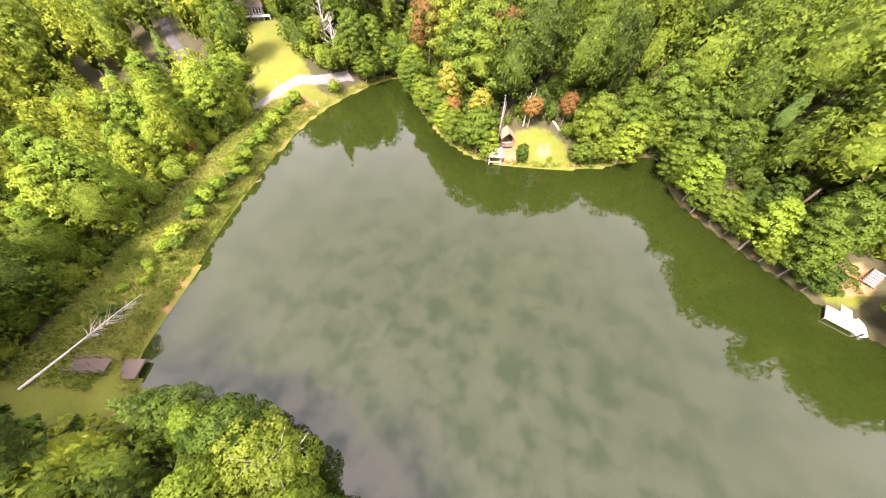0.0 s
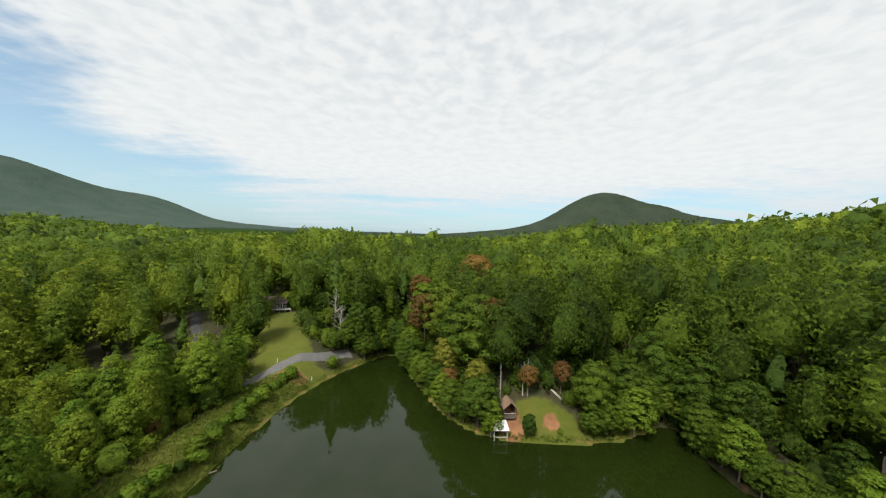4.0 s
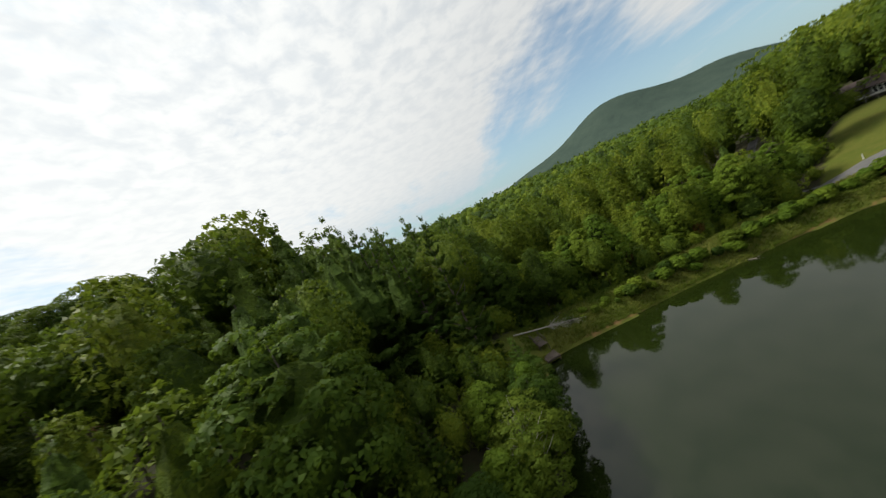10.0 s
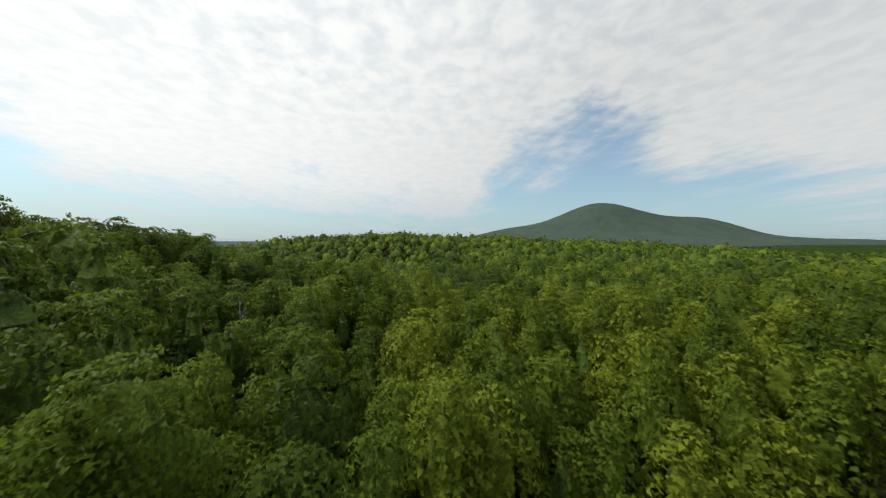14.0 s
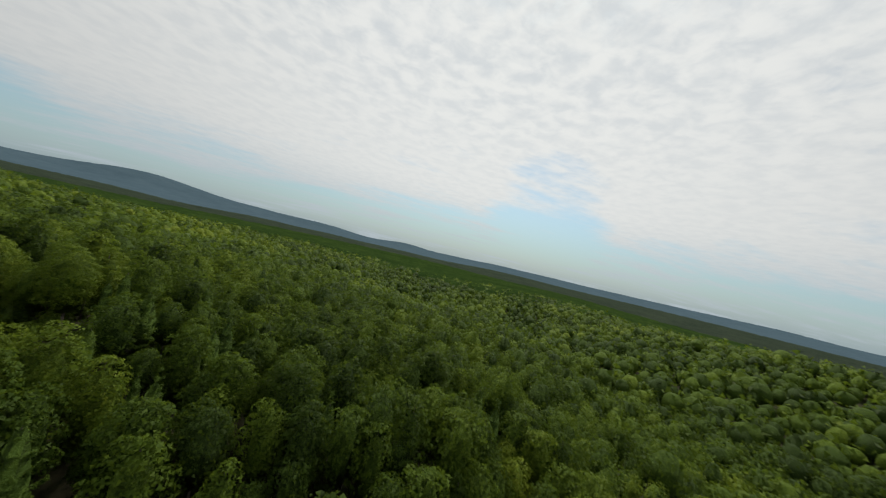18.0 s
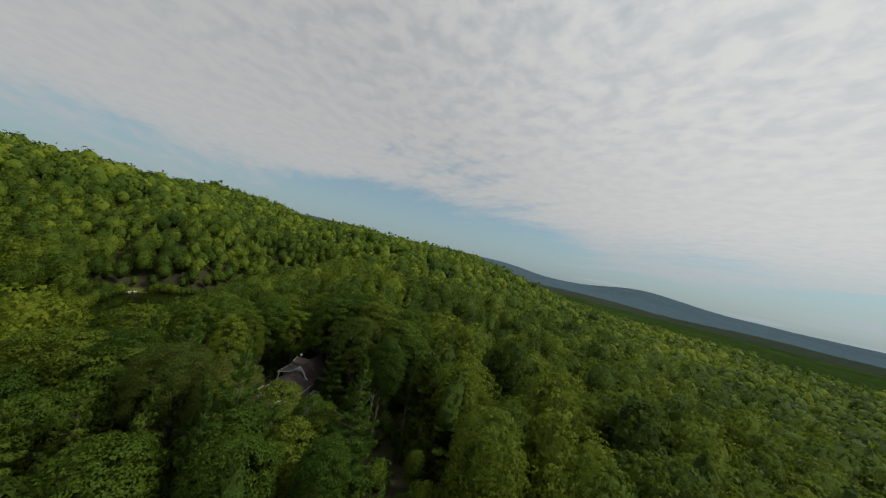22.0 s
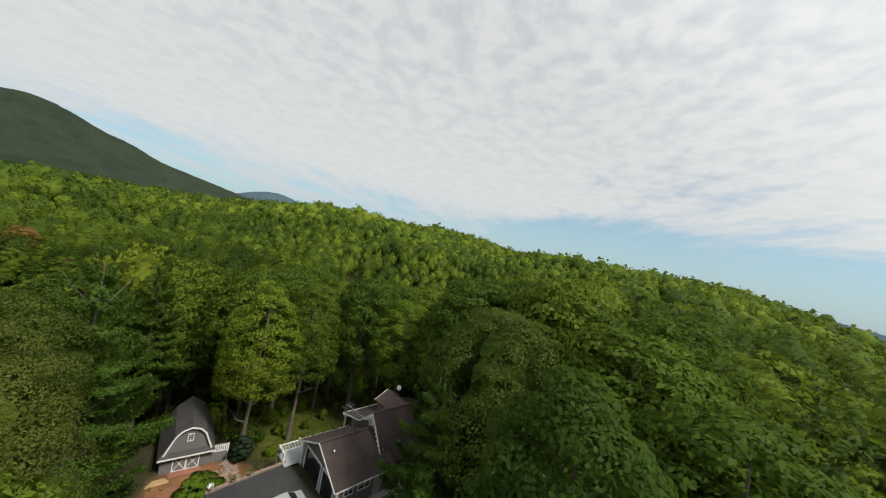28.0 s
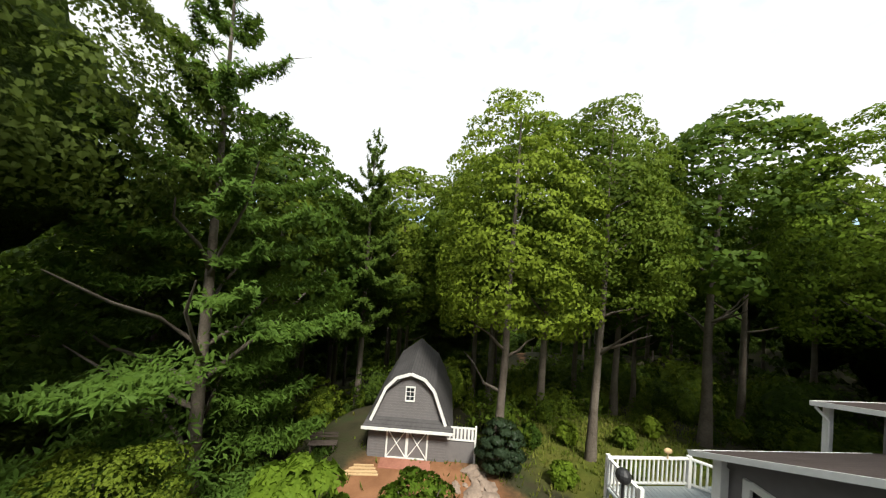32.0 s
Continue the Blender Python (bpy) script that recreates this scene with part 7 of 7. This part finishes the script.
for s in (-1, 1):
    bm = bmesh.new()
    box(bm, s * W2 - 0.06, s * W2 + 0.06, 0.12, 6.4, -0.4, 1.9)
    part("side_wall", bm, M_GREY_SIDING, barn)
    for (xa, za), (xb, zb) in (((0, 5.15), (1.5, 4.02)), ((1.5, 4.02), (2.75, 1.72))):
        bm = bmesh.new()
        slab(bm, [(s * xa, -0.22, za), (s * xa, 6.75, za), (s * xb, 6.75, zb), (s * xb, -0.22, zb)], 0.1)
        part("roof_slope", bm, M_GREY_SHINGLE, barn)
    for (xa, za), (xb, zb) in (((0.0, 5.0), (0.85, 4.72)), ((0.85, 4.72), (1.45, 4.1)), ((1.45, 4.1), (2.25, 2.2))):
        bm = bmesh.new()
        bar(bm, (s * xa, -0.27, za), (s * xb, -0.27, zb), 0.05, 0.17)
        part("barge_board", bm, M_WHITE, barn)
bm = bmesh.new()
slab(bm, [(-2.65, -0.55, 1.98), (2.65, -0.55, 1.98), (2.45, 0.0, 2.34), (-2.45, 0.0, 2.34)], 0.08)
part("pent_roof", bm, M_GREY_SHINGLE, barn)
bm = bmesh.new()
bar(bm, (-2.7, -0.58, 1.93), (2.7, -0.58, 1.93), 0.04, 0.16)
part("eave_board", bm, M_WHITE, barn)
window_part(barn, pose(0, -0.02, 3.75), 0.52, 0.8, 2, 3)
bm = bmesh.new()
for z in np.arange(0.12, 1.7, 0.16):
    box(bm, -W2, -1.33, -0.015, 0.0, float(z), float(z) + 0.02)
    box(bm, 1.33, W2, -0.015, 0.0, float(z), float(z) + 0.02)
for z in np.arange(2.35, 4.5, 0.16):
    h = 2.2 - max(0.0, (float(z) - 1.9)) * 0.47 if z < 3.9 else 1.2 - (float(z) - 3.9) * 1.2
    for xa, xb in ((-h, -0.33), (0.33, h)) if 3.3 < z < 4.2 else ((-h, h),):
        box(bm, xa, xb, -0.012, 0.0, float(z), float(z) + 0.018)
part("lap_siding", bm, M_GREY_SIDING, barn)
for s in (-1, 1):
    bm = bmesh.new()
    x0, x1 = (s * 0.03, s * 1.22) if s > 0 else (s * 1.22, s * 0.03)
    box(bm, x0, x1, -0.03, 0.02, 0.02, 1.76)
    door = part("door", bm, M_GREY_SIDING, barn)
    bm = bmesh.new()
    for x in (x0, x1):
        box(bm, x - 0.05, x + 0.05, -0.07, -0.03, 0.0, 1.78)
    for z in (0.05, 1.72):
        box(bm, x0, x1, -0.068, -0.032, z - 0.05, z + 0.05)
    bar(bm, (x0, -0.052, 0.08), (x1, -0.052, 1.7), 0.04, 0.09, (0, 1, 0))
    bar(bm, (x1, -0.056, 0.08), (x0, -0.056, 1.7), 0.04, 0.09, (0, 1, 0))
    part("cross_brace", bm, M_WHITE, door, "white crossed bracing")
bm = bmesh.new()
box(bm, -1.5, 1.5, -0.9, -0.08, -0.3, 0.05, 0.02)
part("ramp", bm, M_RED_WOOD, barn, "fresh timber threshold ramp")
barn.scale = (0.89, 0.95, 0.92)
stoop = thing("side_stoop", pose(-63.73, -67.14, 24.62, 0, 0, -42), "grey side stoop with a white baluster rail beside the barn", "stoop")
bm = bmesh.new()
box(bm, 2.45, 3.95, 0.1, 1.6, -0.4, 1.05)
part("skirt", bm, M_GREY_SIDING, stoop)
for z in (1.18, 1.82):
    bm = bmesh.new()
    bar(bm, (2.45, 0.08, z), (4.0, 0.08, z), 0.06, 0.08)
    part("rail", bm, M_WHITE, stoop)
for k in range(7):
    bm = bmesh.new()
    box(bm, 2.55 + 0.2 * k, 2.66 + 0.2 * k, 0.06, 0.1, 1.2, 1.8)
    part("baluster", bm, M_WHITE, stoop)
bm = bmesh.new()
box(bm, 3.92, 4.02, 0.02, 0.14, -0.4, 1.95)
part("corner_post", bm, M_WHITE, stoop)

# ---- round the barn
m_barn = pose(-63.5, -67.35, 24.62, 0, 0, -42)


def at_barn(x, y, turn=0.0):
    p = m_barn @ Vector((x, y, 0))
    return pose(p.x, p.y, ground_at(p.x, p.y), 0, 0, -42 + turn)


timber = thing("timber_stack", at_barn(-2.1, -1.2, 5), "fresh timber boards lying by the barn door", "timber")
for k in range(6):
    bm = bmesh.new()
    box(bm, -0.9 + 0.1 * k, 0.9 - 0.06 * k, -0.3 + 0.12 * k, -0.2 + 0.12 * k, 0.0 + 0.05 * (k % 2), 0.05 + 0.05 * (k % 2))
    part("board", bm, M_FRESH_WOOD, timber)
bench = thing("garden_bench", at_barn(-4.6, 0.2, 10), "weathered dark bench under the trees by the barn", "bench")
for k in range(4):
    bm = bmesh.new()
    box(bm, -0.75, 0.75, -0.22 + 0.12 * k, -0.13 + 0.12 * k, 0.42, 0.46)
    part("slat", bm, M_OLD_WOOD, bench)
for x in (-0.6, 0.6):
    for y in (-0.18, 0.2):
        bm = bmesh.new()
        box(bm, x - 0.04, x + 0.04, y - 0.04, y + 0.04, -0.1, 0.42)
        part("leg", bm, M_OLD_WOOD, bench)
for k in range(2):
    bm = bmesh.new()
    box(bm, -0.75, 0.75, 0.28, 0.31, 0.58 + 0.16 * k, 0.69 + 0.16 * k)
    part("back_slat", bm, M_OLD_WOOD, bench)
trunk_log = thing("log_edging", at_barn(-4.2, -3.8, 50), "pale fallen pole along the bare earth", "log")
v, f = tube([(-2.6, 0, 0.06), (-0.5, 0.1, 0.05), (2.4, -0.1, 0.06)], (0.07, 0.07, 0.05), 7)
child("pole", mesh_of("pole", v, f, [M_PALE_BARK], shade=True), trunk_log)

# boulders on the slope between barn and court
_rr = random.Random(17)


def boulder(name, m, size, seed):
    r = np.random.default_rng(seed)
    bm = bmesh.new()
    bmesh.ops.create_icosphere(bm, subdivisions=2, radius=1)
    for v_ in bm.verts:
        n_ = noise.noise(v_.co * 1.3 + Vector((seed * 3.1, 0, 0)))
        v_.co *= 0.82 + 0.5 * n_
        v_.co = Vector((v_.co.x * size, v_.co.y * size * 0.75, v_.co.z * size * 0.5))
    me_ = bpy.data.meshes.new(name)
    bm.to_mesh(me_)
    bm.free()
    me_.materials.append(M_STONE)
    ob = new(name, me_)
    ob.matrix_basis = m
    return tagged(ob, "rough reddish-grey boulder on the bare slope", "rock", "boulders by the barn")


for k in range(46):
    f = _rr.random()
    x, y = -61.2 - 4.6 * f + _rr.uniform(-0.9, 0.9), -71.6 - 3.8 * f + 1.6 * _rr.random() + _rr.uniform(-0.7, 0.7)
    boulder("boulder", pose(x, y, ground_at(x, y) + 0.03, _rr.uniform(-15, 15), _rr.uniform(-15, 15), _rr.uniform(0, 360)), _rr.uniform(0.16, 0.6), k)
shrub("garden_shrub", "bright green leafy shrub above the barn yard", -72.0, -76.2, 32.7 - ground_at(-72.0, -76.2), 1.7, M_BRIGHT, 420, 5200, 0.12)
shrub("garden_shrub", "bright green leafy shrub above the barn yard", -66.2, -71.9, 2.9, 3.2, M_BRIGHT, 421, 5600, 0.13)
shrub("holly_bush", "dark dense clipped holly beside the barn path", -60.2, -71.0, 2.9, 2.2, M_HOLLY, 423, 6500, 0.11)
for k, (x, y, h) in enumerate(((-56.5, -70.5, 1.6), (-54.0, -71.5, 1.5), (-51.5, -74.0, 1.4), (-58.3, -73.5, 1.2), (-56.0, -75.8, 1.3), (-48.0, -74.5, 1.6))):
    shrub("azalea_bush", "low green bush in the grass behind the house", x, y, h, 1.1, (M_LEAF, M_BRIGHT)[k % 2], 430 + k, 700, 0.2, "bushes behind the house")
